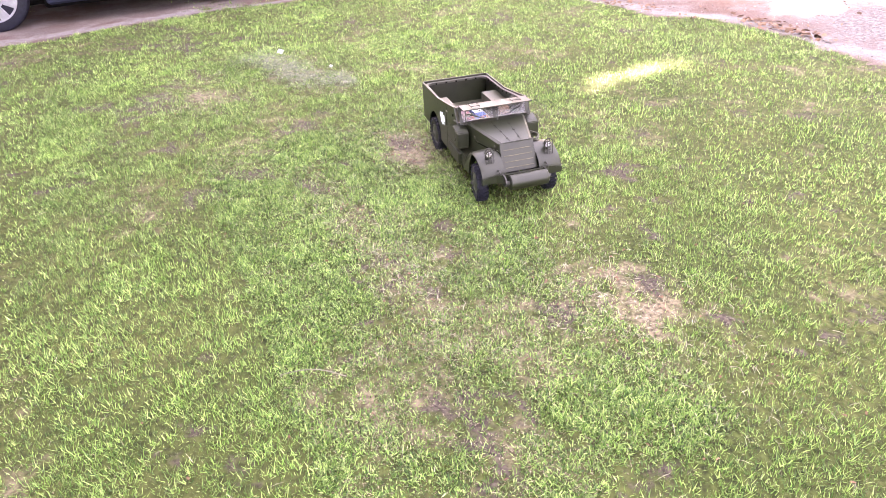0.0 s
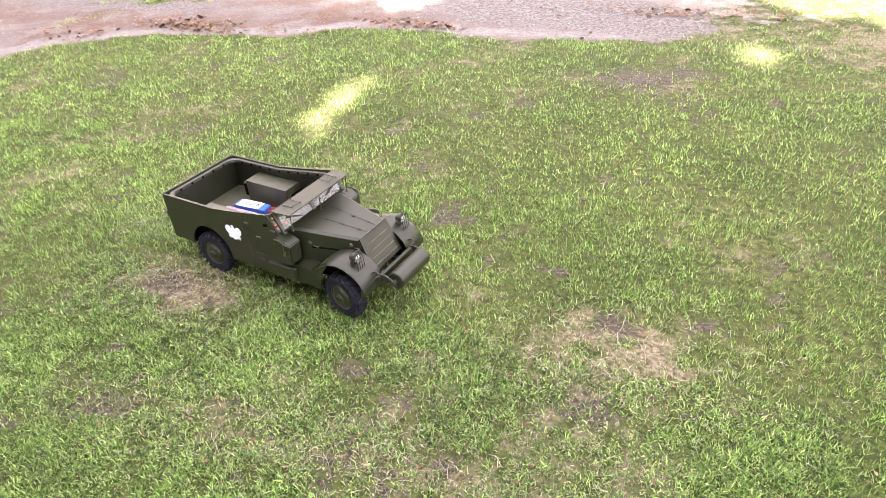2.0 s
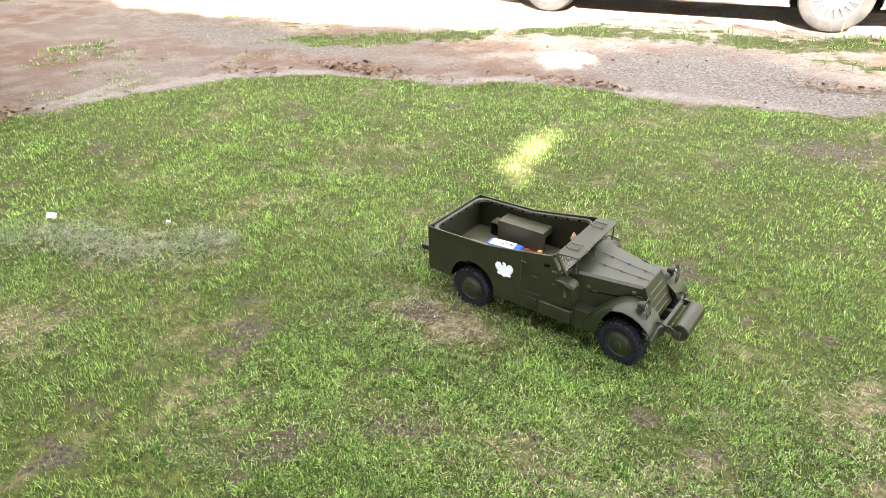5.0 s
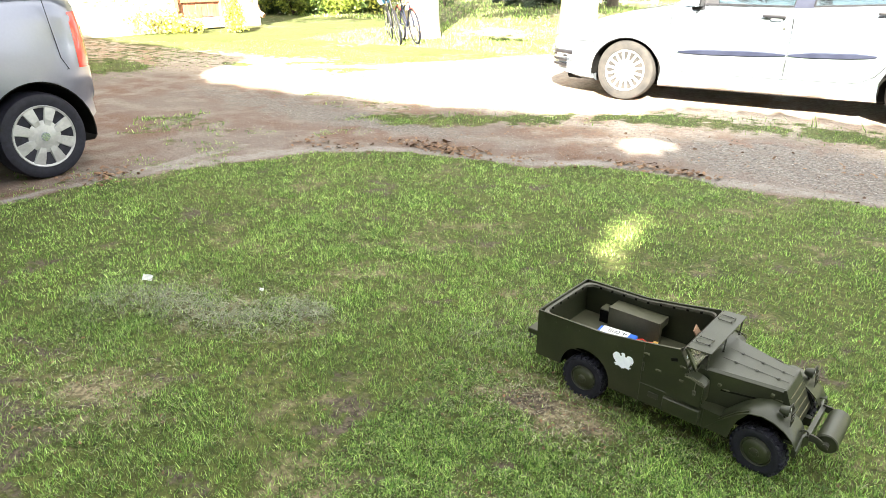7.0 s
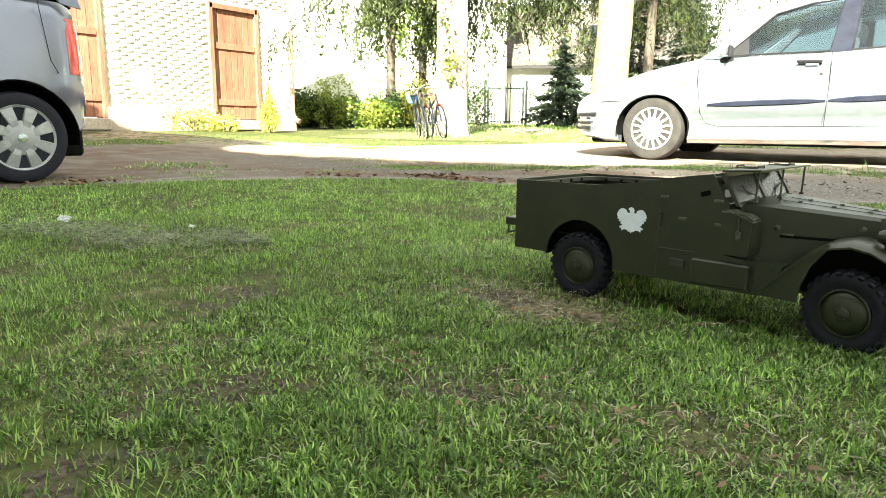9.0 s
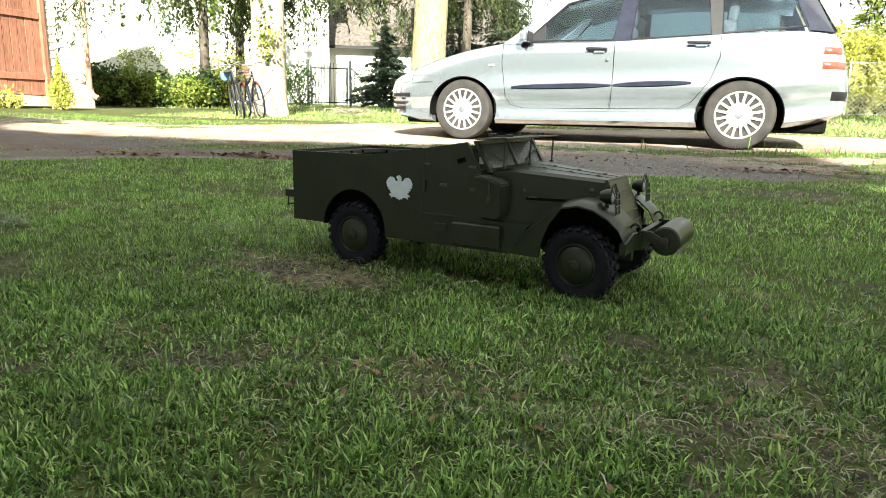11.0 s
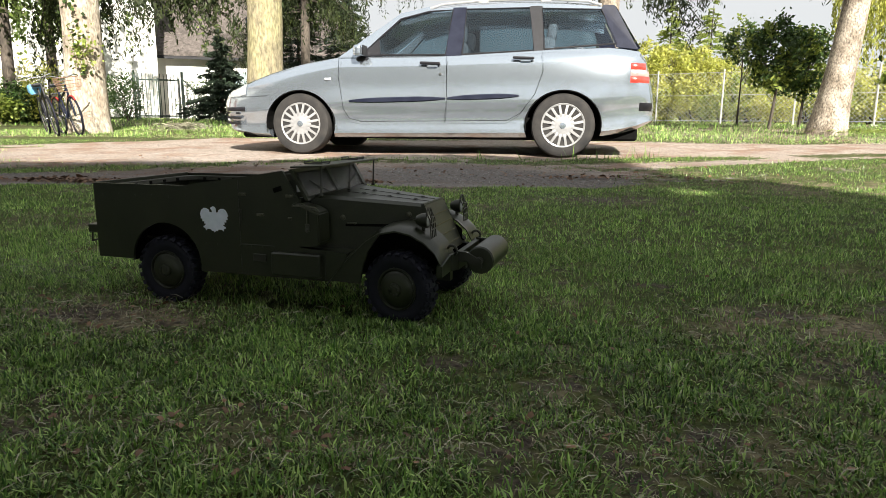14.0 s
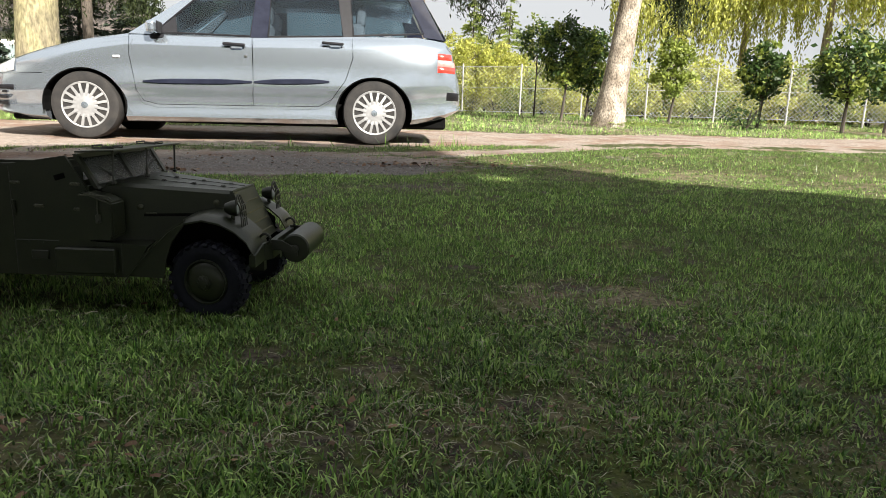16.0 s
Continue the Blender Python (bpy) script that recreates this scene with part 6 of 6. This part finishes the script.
near = np.argmin(np.stack([np.abs(cx - s[0]) for s in stems]), 0)
for k, (sx, sy) in enumerate(stems):
    t = thing("tree", pose(sx, sy, 0), "unseen tall broad-leaved tree added to shade the lawn", "tree", "shade trees behind the lawn")
    bm = trunk(bmesh.new(), (0, 0, 0), (0.2, 0.2, 0), 9.5, 0.3, 0.12)
    for q in np.linspace(0, 6.28, 8)[:-1]:
        tube(bm, [(0.1, 0.1, 4.5), (1.2 * math.cos(q), 1.2 * math.sin(q), 6.2), (2.6 * math.cos(q), 2.6 * math.sin(q), 7.6)], 0.10, 7, 0.02)
    part("trunk", bm, BARK, t, "", True)
    m = near == k
    leaves("crown", np.stack([cx[m] - sx, cy[m] - sy, th[m]], -1), 0.37, LEAF_DARK, t, None, 1, 0.75)

# ---- buildings ----
BX, BY0, BY1, BH = -11.5, -6.0, 10.3, 5.2
barn = thing("barn", pose(BX, 0, 0.19), "whitewashed brick barn with red-brown board doors", "barn")
D0, D1, DT = 8.18, 9.34, 2.55
E0, E1, ET = 4.80, 5.98, 2.6
bm = bmesh.new()
for y0, y1, z0, z1 in ((BY0, E0, -0.2, BH), (E1, D0, -0.2, BH), (D1, BY1, -0.2, BH), (E0, E1, ET, BH), (D0, D1, DT, BH)):
    box(bm, (-0.2, (y0 + y1) / 2, (z0 + z1) / 2), (0.4, y1 - y0, z1 - z0))
wall = part("wall", bm, MORTAR, barn, "pale whitewashed brick wall")
part("gable_wall", boxed((-3.5, BY1 - 0.2, BH / 2), (6.0, 0.4, BH)), PLASTER, barn)
part("roof", loft(bmesh.new(), [[(0.45, y, BH - 0.1), (0.45, y, BH + 0.02), (-3.5, y, BH + 3.0), (-7.2, y, BH + 0.02), (-7.2, y, BH - 0.1), (-3.5, y, BH + 2.85)] for y in (BY0 - 0.3, BY1 + 0.3)]), ROOF_TILE, barn)
bm = bmesh.new()
for y0, y1 in ((BY0, E0), (E1, D0), (D1, BY1)):
    box(bm, (0.035, (y0 + y1) / 2, 0.18), (0.09, y1 - y0, 0.56), 0.01)
part("plinth", bm, PLINTH, barn, "pinkish rendered plinth")
for y0, y1, top in ((D0, D1, DT), (E0, E1, ET)):
    bm = bmesh.new()
    for y in (y0 + 0.02, y1 - 0.02):
        box(bm, (-0.03, y, top / 2 + 0.14), (0.14, 0.09, top - 0.2), 0.005)
    box(bm, (-0.03, (y0 + y1) / 2, top - 0.03), (0.14, y1 - y0, 0.10), 0.005)
    door = part("barn_door", bm, DOOR_WOOD, barn, "closed red-brown board door")
    n = 7
    for k in range(n):
        wd = (y1 - y0 - 0.12) / n
        part("board", boxed((-0.045 + 0.004 * (k % 2), y0 + 0.06 + wd * (k + 0.5), top / 2 + 0.10), (0.035, wd - 0.008, top - 0.36), 0.003), DOOR_WOOD, door)
    for z in (0.62, 1.75):
        part("ledge", boxed((-0.012, (y0 + y1) / 2, z), (0.03, y1 - y0 - 0.14, 0.12), 0.004), DOOR_WOOD, door)
    part("threshold", boxed((0.03, (y0 + y1) / 2, 0.16), (0.20, y1 - y0, 0.20), 0.01), PLINTH, door)
bm = tube(bmesh.new(), [(0.10, BY1 - 0.12, BH), (0.10, BY1 - 0.12, 0.42), (0.16, BY1 - 0.10, 0.30), (0.28, BY1 - 0.08, 0.24)], 0.055, 10)
part("downpipe", bm, PIPE, barn, "brown rainwater downpipe")
part("hatch", boxed((0.005, 6.7, 0.95), (0.02, 0.42, 0.42), 0.004), PLINTH, barn, "small bricked-up hatch")

wh = thing("white_house", pose(*spot(-45, 30)[:2], 0.5, 0, 0, 42), "bright white plastered house behind the birches", "house")
part("wall", boxed((0, 0, 2.9), (13.0, 5.0, 5.8)), PLASTER, wh)
part("roof", loft(bmesh.new(), [[(x, -2.9, 5.7), (x, 0, 8.2), (x, 2.9, 5.7), (x, 2.9, 5.85), (x, 0, 8.35), (x, -2.9, 5.85)] for x in (-6.8, 6.8)]), ROOF_TILE, wh)
for x, z in ((-3.6, 2.6), (0.6, 2.6), (4.2, 2.6)):
    win = part("window", boxed((x, -2.505, z), (0.75, 0.06, 1.1), 0.01), PLASTER, wh)
    part("window_pane", boxed((x, -2.54, z), (0.60, 0.012, 0.95)), GLASS, win)
    # black sheet stands in for the unlit room
    part("window_backing", boxed((x, -2.532, z), (0.61, 0.004, 0.96)), DARK, win)

hs = thing("cottage", pose(*spot(-25.5, 33)[:2], 0.45, 0, 0, 27), "white cottage with a weathered brown tiled roof darkened for tree shade", "house")
part("wall", boxed((0, 0, 1.3), (9.5, 5.0, 2.7)), PLASTER, hs)
part("roof", loft(bmesh.new(), [[(x, -2.95, 2.55), (x, 0, 5.4), (x, 2.95, 2.55), (x, 2.95, 2.72), (x, 0, 5.55), (x, -2.95, 2.72)] for x in (-5.1, 5.1)]), ROOF_SHADED, hs)
part("eaves_board", boxed((0, -2.9, 2.5), (10.0, 0.06, 0.14)), BLACK_TRIM, hs)
for x in (-0.3, 2.4):
    win = part("window", boxed((x, -2.505, 1.45), (1.0, 0.06, 1.2), 0.01), PLASTER, hs)
    part("window_pane", boxed((x, -2.54, 1.45), (0.84, 0.012, 1.04)), GLASS, win)
    # black sheet in place of the room's darkness
    part("window_backing", boxed((x, -2.532, 1.45), (0.85, 0.004, 1.05)), DARK, win)
part("chimney", boxed((1.5, 0, 5.7), (0.5, 0.5, 1.2), 0.01), PLINTH, hs)
sky_win = part("roof_window", boxed((0.6, -1.5, 4.12), (0.8, 0.9, 0.08), 0.01, (44, 0, 0)), NAVY_TRIM, hs, "roof window")

# ---- gate and fences ----
ga, gb = Vector(spot(-33.4, 24.0)), Vector(spot(-30.3, 24.0))
ang = math.degrees(math.atan2(gb.y - ga.y, gb.x - ga.x))
gw = (gb - ga).length
gate = thing("garden_gate", pose(*ga, 0, 0, ang), "dark iron garden gate with upright bars", "gate")
bm = bmesh.new()
for z in (0.14, 1.30):
    box(bm, (gw / 2, 0, z), (gw, 0.04, 0.05))
for x in (0.02, gw / 2, gw - 0.02):
    box(bm, (x, 0, 0.72), (0.05, 0.04, 1.30))
part("gate_frame", bm, IRON, gate)
for k in range(12):
    part("bar", boxed((0.06 + (gw - 0.12) * k / 11, 0, 0.78), (0.024, 0.024, 1.42)), IRON, gate)
for x in (-0.08, gw + 0.08):
    part("gate_post", boxed((x, 0, 0.78), (0.09, 0.09, 1.60), 0.01), IRON, gate)
for sx, x in ((-1, -0.08), (1, gw + 0.08)):
    part("brace", tube(bmesh.new(), [(x, 0, 1.35), (x + sx * 1.3, 0.0, 0.05)], 0.03, 6), IRON, gate)


def wire_fence(a, b, h, n_posts, label):
    a, b = Vector(a), Vector(b)
    ang = math.degrees(math.atan2(b.y - a.y, b.x - a.x))
    ln = math.hypot(b.x - a.x, b.y - a.y)
    f = thing("wire_fence", pose(a.x, a.y, a.z, 0, 0, ang), label, "fence")
    for k in range(n_posts):
        part("post", tube(bmesh.new(), [(ln * k / (n_posts - 1), 0, -0.1), (ln * k / (n_posts - 1), 0, h + 0.08)], 0.025, 8), CONCRETE, f)
    verts, faces, w = [], [], 0.004
    pitch = 0.12
    for k in range(int((ln + h) / pitch)):
        for s in (1, -1):
            x0 = k * pitch - (h if s > 0 else 0)
            x1 = x0 + s * h if s > 0 else x0 - h
            p, q = (x0, 0.03), (x1, h)
            t0, t1 = (max(0.0, (0 - x0) / (x1 - x0)), 1.0) if x0 < 0 else (0.0, 1.0)
            pts = []
            for t in (0.0, 1.0):
                x = min(max(x0 + (x1 - x0) * t, 0), ln)
                tt = (x - x0) / (x1 - x0) if abs(x1 - x0) > 1e-6 else 0
                pts.append((x, 0.03 + (h - 0.03) * min(max(tt, 0), 1)))
            i = len(verts)
            for x, z in pts:
                verts += [(x - w, 0.0, z), (x + w, 0.0, z)]
            faces.append((i, i + 1, i + 3, i + 2))
    mesh = arrays("wire_mesh", verts, faces, WIRE, f, "diamond wire mesh")
    tagged(mesh, kind="stuff")
    bm = bmesh.new()
    for z in (0.06, h * 0.55, h - 0.01):
        tube(bm, [(0, 0, z), (ln, 0, z)], 0.006, 5)
    part("line_wire", bm, WIRE, f)
    return f


wire_fence(spot(4.0, 22.3), spot(44.0, 22.0), 1.45, 9, "chain-link fence on grey posts overgrown by shrubs")
wire_fence(spot(-29.8, 24.0), spot(-17.0, 23.0), 1.2, 4, "chain-link fence on grey posts beside the gate")

# ---- bicycles leaning on the ivy trunk ----
def bicycle(m, label, paint, guard, bag=False):
    b = thing("bicycle", m, label, "bicycle", "bicycles leaning on the tree")
    for x in (-0.48, 0.48):
        bm = tube(bmesh.new(), [(x + 0.315 * math.cos(q), 0, 0.33 + 0.315 * math.sin(q)) for q in np.linspace(0, 2 * math.pi, 33)], 0.018, 6)
        wheel = part("wheel", bm, RUBBER, b, "thin black bicycle tyre")
        bm = tube(bmesh.new(), [(x + 0.292 * math.cos(q), 0, 0.33 + 0.292 * math.sin(q)) for q in np.linspace(0, 2 * math.pi, 33)], 0.009, 5)
        part("rim", bm, CHROME, wheel)
        bm = bmesh.new()
        for k in range(18):
            q = 2 * math.pi * k / 18
            tube(bm, [(x, 0.015 * (-1) ** k, 0.33), (x + 0.29 * math.cos(q), 0, 0.33 + 0.29 * math.sin(q))], 0.002, 3)
        tagged(part("spokes", bm, CHROME, wheel), kind="stuff")
        bm = tube(bmesh.new(), [(x + 0.335 * math.cos(q), 0, 0.33 + 0.335 * math.sin(q)) for q in np.linspace(0.9, 2.3, 10)], 0.014, 5)
        part("mudguard", bm, guard, b)
    bm = bmesh.new()
    for line in (((-0.48, 0, 0.33), (0.0, 0, 0.30)), ((0.0, 0, 0.30), (-0.16, 0, 0.80)), ((-0.48, 0, 0.33), (-0.13, 0, 0.70)), ((0.0, 0, 0.30), (0.36, 0, 0.68)), ((-0.12, 0, 0.62), (0.34, 0, 0.78)), ((0.48, 0, 0.33), (0.33, 0, 0.86))):
        tube(bm, line, 0.017, 6)
    part("frame", bm, paint, b)
    bm = tube(bmesh.new(), [(0.20, -0.27, 0.98), (0.30, -0.18, 1.0), (0.33, 0, 0.95), (0.30, 0.18, 1.0), (0.20, 0.27, 0.98)], 0.012, 6)
    part("handlebar", bm, CHROME, b)
    part("saddle", boxed((-0.18, 0, 0.86), (0.26, 0.15, 0.06), 0.025, seg=2), BLACK_TRIM, b)
    bm = lathe(bmesh.new(), [(0.0, -0.004), (0.085, -0.004), (0.085, 0.004), (0.0, 0.004)], (0.0, 0.04, 0.30), 20)
    tube(bm, [(-0.10, 0.06, 0.22), (0.0, 0.06, 0.30), (0.0, -0.06, 0.30), (0.10, -0.06, 0.38)], 0.010, 5)
    part("crank", bm, CHROME, b)
    bm = boxed((-0.50, 0, 0.72), (0.36, 0.13, 0.015))
    part("carrier", bm, CHROME, b)
    if bag:
        part("bag", boxed((-0.46, 0, 0.80), (0.26, 0.22, 0.16), 0.04, (0, 8, 0), 2), BLUE_PAINT, b, "light blue bag on the carrier")
    else:
        bm = bmesh.new()
        for k in range(5):
            z, g = 0.74 + 0.055 * k, 0.012 * k
            pts = [(0.38, -0.13 - g, z), (0.66 + g, -0.13 - g, z), (0.66 + g, 0.13 + g, z), (0.38, 0.13 + g, z)]
            tube(bm, pts + pts[:1], 0.004, 4)
        for k in range(7):
            for y in (-1, 1):
                tube(bm, [(0.39 + 0.045 * k, y * 0.13, 0.74), (0.39 + 0.052 * k, y * 0.18, 0.96)], 0.003, 4)
        part("basket", bm, CARD, b, "brown wicker front basket")
    return b


bx, by, bz = spot(-38.0, 12.2)
bicycle(pose(bx, by, bz, 9, 0, -37) @ Matrix.Scale(0.92, 4), "dark bicycle with red mudguards and a brown wicker front basket", NAVY_TRIM, RED_PAINT)
bx, by, bz = spot(-39.2, 12.2)
bicycle(pose(bx, by, bz, 11, 0, -43) @ Matrix.Scale(0.92, 4), "dark bicycle with a blue bag leaning beside it", BLACK_TRIM, BLACK_TRIM, True)

# ---- small things on the ground ----
def scrap(x, y, s, label):
    bm = bmesh.new()
    rows = []
    for i in range(5):
        rows.append([(s * (i / 4 - 0.5), s * 0.7 * (j / 3 - 0.5), 0.012 + s * 0.22 * abs(math.sin(2.1 * i + 1.3 * j + x * 9))) for j in range(4)])
    loft(bm, rows, caps=False, closed=False)
    bmesh.ops.solidify(bm, geom=bm.faces[:], thickness=0.0012)
    ob = part("paper_scrap", bm, PAPER)
    ob.matrix_world = pose(x, y, float(rise(np.array([x]), np.array([y]))[0]) + 0.016, 38, 12, 40)
    return tagged(ob, label, "litter")


scrap(-2.08, 1.07, 0.042, "crumpled white paper scrap lying in the grass")
scrap(-1.56, 1.27, 0.018, "small white paper scrap lying in the grass")


def strewn(name, cx, cy, sx, sy, n, length, width, material, label, category, lift=0.02, kind="stuff"):
    """Thin stalks or leaves lying about."""
    x, y = cx + rng.normal(size=n) * sx, cy + rng.normal(size=n) * sy
    z = rise(x, y) + lift + rng.random(n) * lift * 1.2
    q = rng.uniform(0, 6.28, n)
    d = np.stack([np.cos(q), np.sin(q), rng.normal(size=n) * 0.18], -1)
    o = np.stack([-np.sin(q), np.cos(q), rng.normal(size=n) * 0.4], -1)
    ln = (length * rng.uniform(0.5, 1.4, n))[:, None]
    c = np.stack([x, y, z], -1)
    bend = np.array([0, 0, 1.0]) * ln * 0.10
    v = np.stack([c - d * ln / 2 - o * width / 2, c - d * ln / 2 + o * width / 2, c + bend + o * width / 2, c + bend - o * width / 2, c + d * ln / 2 + o * width / 3, c + d * ln / 2 - o * width / 3], 1).reshape(-1, 3)
    k = np.arange(n)[:, None] * 6
    f = np.concatenate([k + [0, 1, 2, 3], k + [3, 2, 4, 5]], 1).reshape(-1, 4)
    return tagged(arrays(name, v, f, material), label, category, "", kind)


for cx, cy, sx, sy, n in ((-2.02, 0.86, 0.09, 0.06, 300), (-1.88, 0.99, 0.10, 0.05, 420), (-1.68, 1.03, 0.12, 0.05, 500), (-1.48, 1.05, 0.10, 0.05, 420), (-1.36, 1.17, 0.09, 0.05, 380), (-1.26, 1.25, 0.06, 0.03, 320), (-0.57, 1.50, 0.08, 0.05, 120)):
    strewn("grass_clippings", cx, cy, sx * 1.3, sy * 1.5, int(n * 1.1), 0.038, 0.0014, CLIPPING, "grey dried grass clippings raked into a low swath", "clippings", 0.016)
strewn("straw_litter", 0.3, 1.5, 1.5, 1.1, 1500, 0.026, 0.0011, STRAW, "loose straw stalks strewn over the lawn", "straw", 0.010)
for cx, cy, sx, sy, n in ((-2.3, 3.80, 0.20, 0.05, 190), (-2.05, 3.92, 0.4, 0.05, 150), (-0.85, 4.22, 0.22, 0.05, 110), (-0.5, 4.2, 0.12, 0.05, 60), (1.1, 4.8, 0.3, 0.06, 120), (-3.15, 3.45, 0.2, 0.08, 70), (-3.85, 1.9, 0.12, 0.12, 90)):
    strewn("dead_leaves", cx, cy, sx, sy, n, 0.032, 0.018, DEAD_LEAF, "brown dead leaves gathered along the lawn edge", "leaves", 0.008)
strewn("drive_litter", -0.5, 4.9, 2.2, 0.5, 320, 0.025, 0.012, DEAD_LEAF, "small twigs and leaf bits on the drive", "litter", 0.006)
for cx, cy, sx, sy, n in ((-0.16, 1.20, 0.22, 0.12, 420), (-0.40, 1.87, 0.26, 0.12, 260), (-1.53, 0.44, 0.26, 0.16, 420), (1.27, 1.36, 0.28, 0.16, 420), (0.85, 0.8, 0.22, 0.10, 200), (0.3, 0.75, 0.22, 0.1, 180), (1.0, 3.45, 0.4, 0.1, 160), (2.2, 4.1, 0.8, 0.3, 300)):
    strewn("straw_litter", cx, cy, sx, sy, int(n * 1.5), 0.024, 0.0011, STRAW, "loose straw stalks on a worn patch of lawn", "straw", 0.006)
    strewn("leaf_crumbs", cx, cy, sx, sy, n // 5, 0.010, 0.006, DEAD_LEAF, "brown leaf crumbs on a worn patch of lawn", "leaves", 0.006)
strewn("leaf_crumbs", 0.2, 1.7, 1.5, 1.2, 380, 0.009, 0.005, DEAD_LEAF, "brown leaf crumbs strewn over the lawn", "leaves", 0.010)
hx, hy, hz = spot(-30.2, 12.2)
strewn("twig_heap", hx, hy, 0.22, 0.14, 600, 0.16, 0.009, STRAW, "low heap of dry pale twigs and hay", "heap", 0.07)
bm = tube(bmesh.new(), [(0.09 * t - 0.09, 0.02 * math.sin(t * 1.4), 0.018 + 0.006 * math.sin(t * 2)) for t in np.linspace(0, 2, 8)], 0.0016, 5)
stalk = part("straw_stalk", bm, STRAW)
stalk.matrix_world = pose(1.165, 0.38, 0.02, 0, 0, 60)
tagged(stalk, "long pale straw stalk lying on the grass", "straw")

fx, fy, fz = spot(24.0, 12.9)
strewn("white_flowers", fx, fy, 0.35, 0.2, 26, 0.03, 0.025, PAPER, "small white flowers growing at the foot of a tree", "flowers", 0.09)
strewn("grass_tufts", fx, fy, 0.45, 0.25, 500, 0.10, 0.008, LEAF, "leafy green weeds at the foot of a tree", "weeds", 0.05)

# gravel of the drive: the nearest stones
n = 20000
x, y = rng.uniform(-4.6, 3.2, n), rng.uniform(3.2, 6.0, n)
ok = (soil_map(x, y) > 0.55) & (rng.random(n) < 0.25 + 0.75 * np.clip(blob(x, y, 0.1, 4.85, 0.95, 0.5) + blob(x, y, 1.4, 4.4, 0.9, 0.35) + blob(x, y, -3.4, 4.3, 1.5, 0.28), 0, 1))
x, y = x[ok], y[ok]
n = len(x)
s = rng.uniform(0.0022, 0.0075, n) * rng.uniform(0.5, 1, n)
u = np.array([(1, 0, 0), (0, 1, 0), (-1, 0, 0), (0, -1, 0), (0, 0, 0.8), (0, 0, -0.8)], float)
v = u[None] * (1 + 0.35 * rng.normal(size=(n, 6, 1))) * s[:, None, None] + np.stack([x, y, rise(x, y) + s * 0.3], -1)[:, None]
f = np.array([(0, 1, 4), (1, 2, 4), (2, 3, 4), (3, 0, 4), (1, 0, 5), (2, 1, 5), (3, 2, 5), (0, 3, 5)])
f = (np.arange(n)[:, None, None] * 6 + f[None]).reshape(-1, 3)
STONE = surface("grey_gravel_stones", (0.15, 0.14, 0.135), (0.30, 0.285, 0.27), 30, 0.9, vary=0.45)
tagged(arrays("gravel", v.reshape(-1, 3), f, STONE), "loose grey gravel stones on the drive", "gravel", "", "stuff")

# whitewashed bricks of the barn wall, the stretch beside the door
bm = boxed((0, 0, 0), (0.03, 0.245, 0.066), 0.006)
first = part("brick", bm, WHITEWASH, wall)
mesh = first.data
count = 0
bpy.data.objects.remove(first)
for row in range(64):
    z = 0.50 + 0.075 * row
    if z > BH - 0.1:
        break
    for k in range(70):
        y = BY1 - 0.13 - 0.257 * k - (0.128 if row % 2 else 0)
        if y < 5.75 or (D0 - 0.12 < y < D1 + 0.12 and z < DT + 0.05) or y > BY1 - 0.12:
            continue
        if z > 2.6 or y < 8.0:
            continue
        ob = new("brick", mesh)
        ob.parent = wall
        ob.location = (-0.006 + 0.004 * random.random(), y, z)
        count += 1
verts, faces = [], []
for row in range(64):
    z = 0.50 + 0.075 * row
    if z > BH - 0.06:
        break
    for k in range(70):
        y = BY1 - 0.13 - 0.257 * k - (0.128 if row % 2 else 0)
        if y < BY0 + 0.2 or (D0 - 0.12 < y < D1 + 0.12 and z < DT + 0.05) or (E0 - 0.12 < y < E1 + 0.12 and z < ET + 0.05) or y > BY1 - 0.12:
            continue
        if not (z > 2.6 or y < 8.0):
            continue
        i, h, t, xx = len(verts), 0.032, 0.121, 0.008 + 0.004 * random.random()
        verts += [(xx, y - t, z - h), (xx, y + t, z - h), (xx, y + t, z + h), (xx, y - t, z + h), (-0.01, y - t - 0.004, z - h - 0.004), (-0.01, y + t + 0.004, z - h - 0.004), (-0.01, y + t + 0.004, z + h + 0.004), (-0.01, y - t - 0.004, z + h + 0.004)]
        faces += [(i, i + 1, i + 2, i + 3), (i, i + 4, i + 5, i + 1), (i + 1, i + 5, i + 6, i + 2), (i + 2, i + 6, i + 7, i + 3), (i + 3, i + 7, i + 4, i)]
tagged(arrays("brickwork", verts, faces, WHITEWASH, wall), kind="stuff")
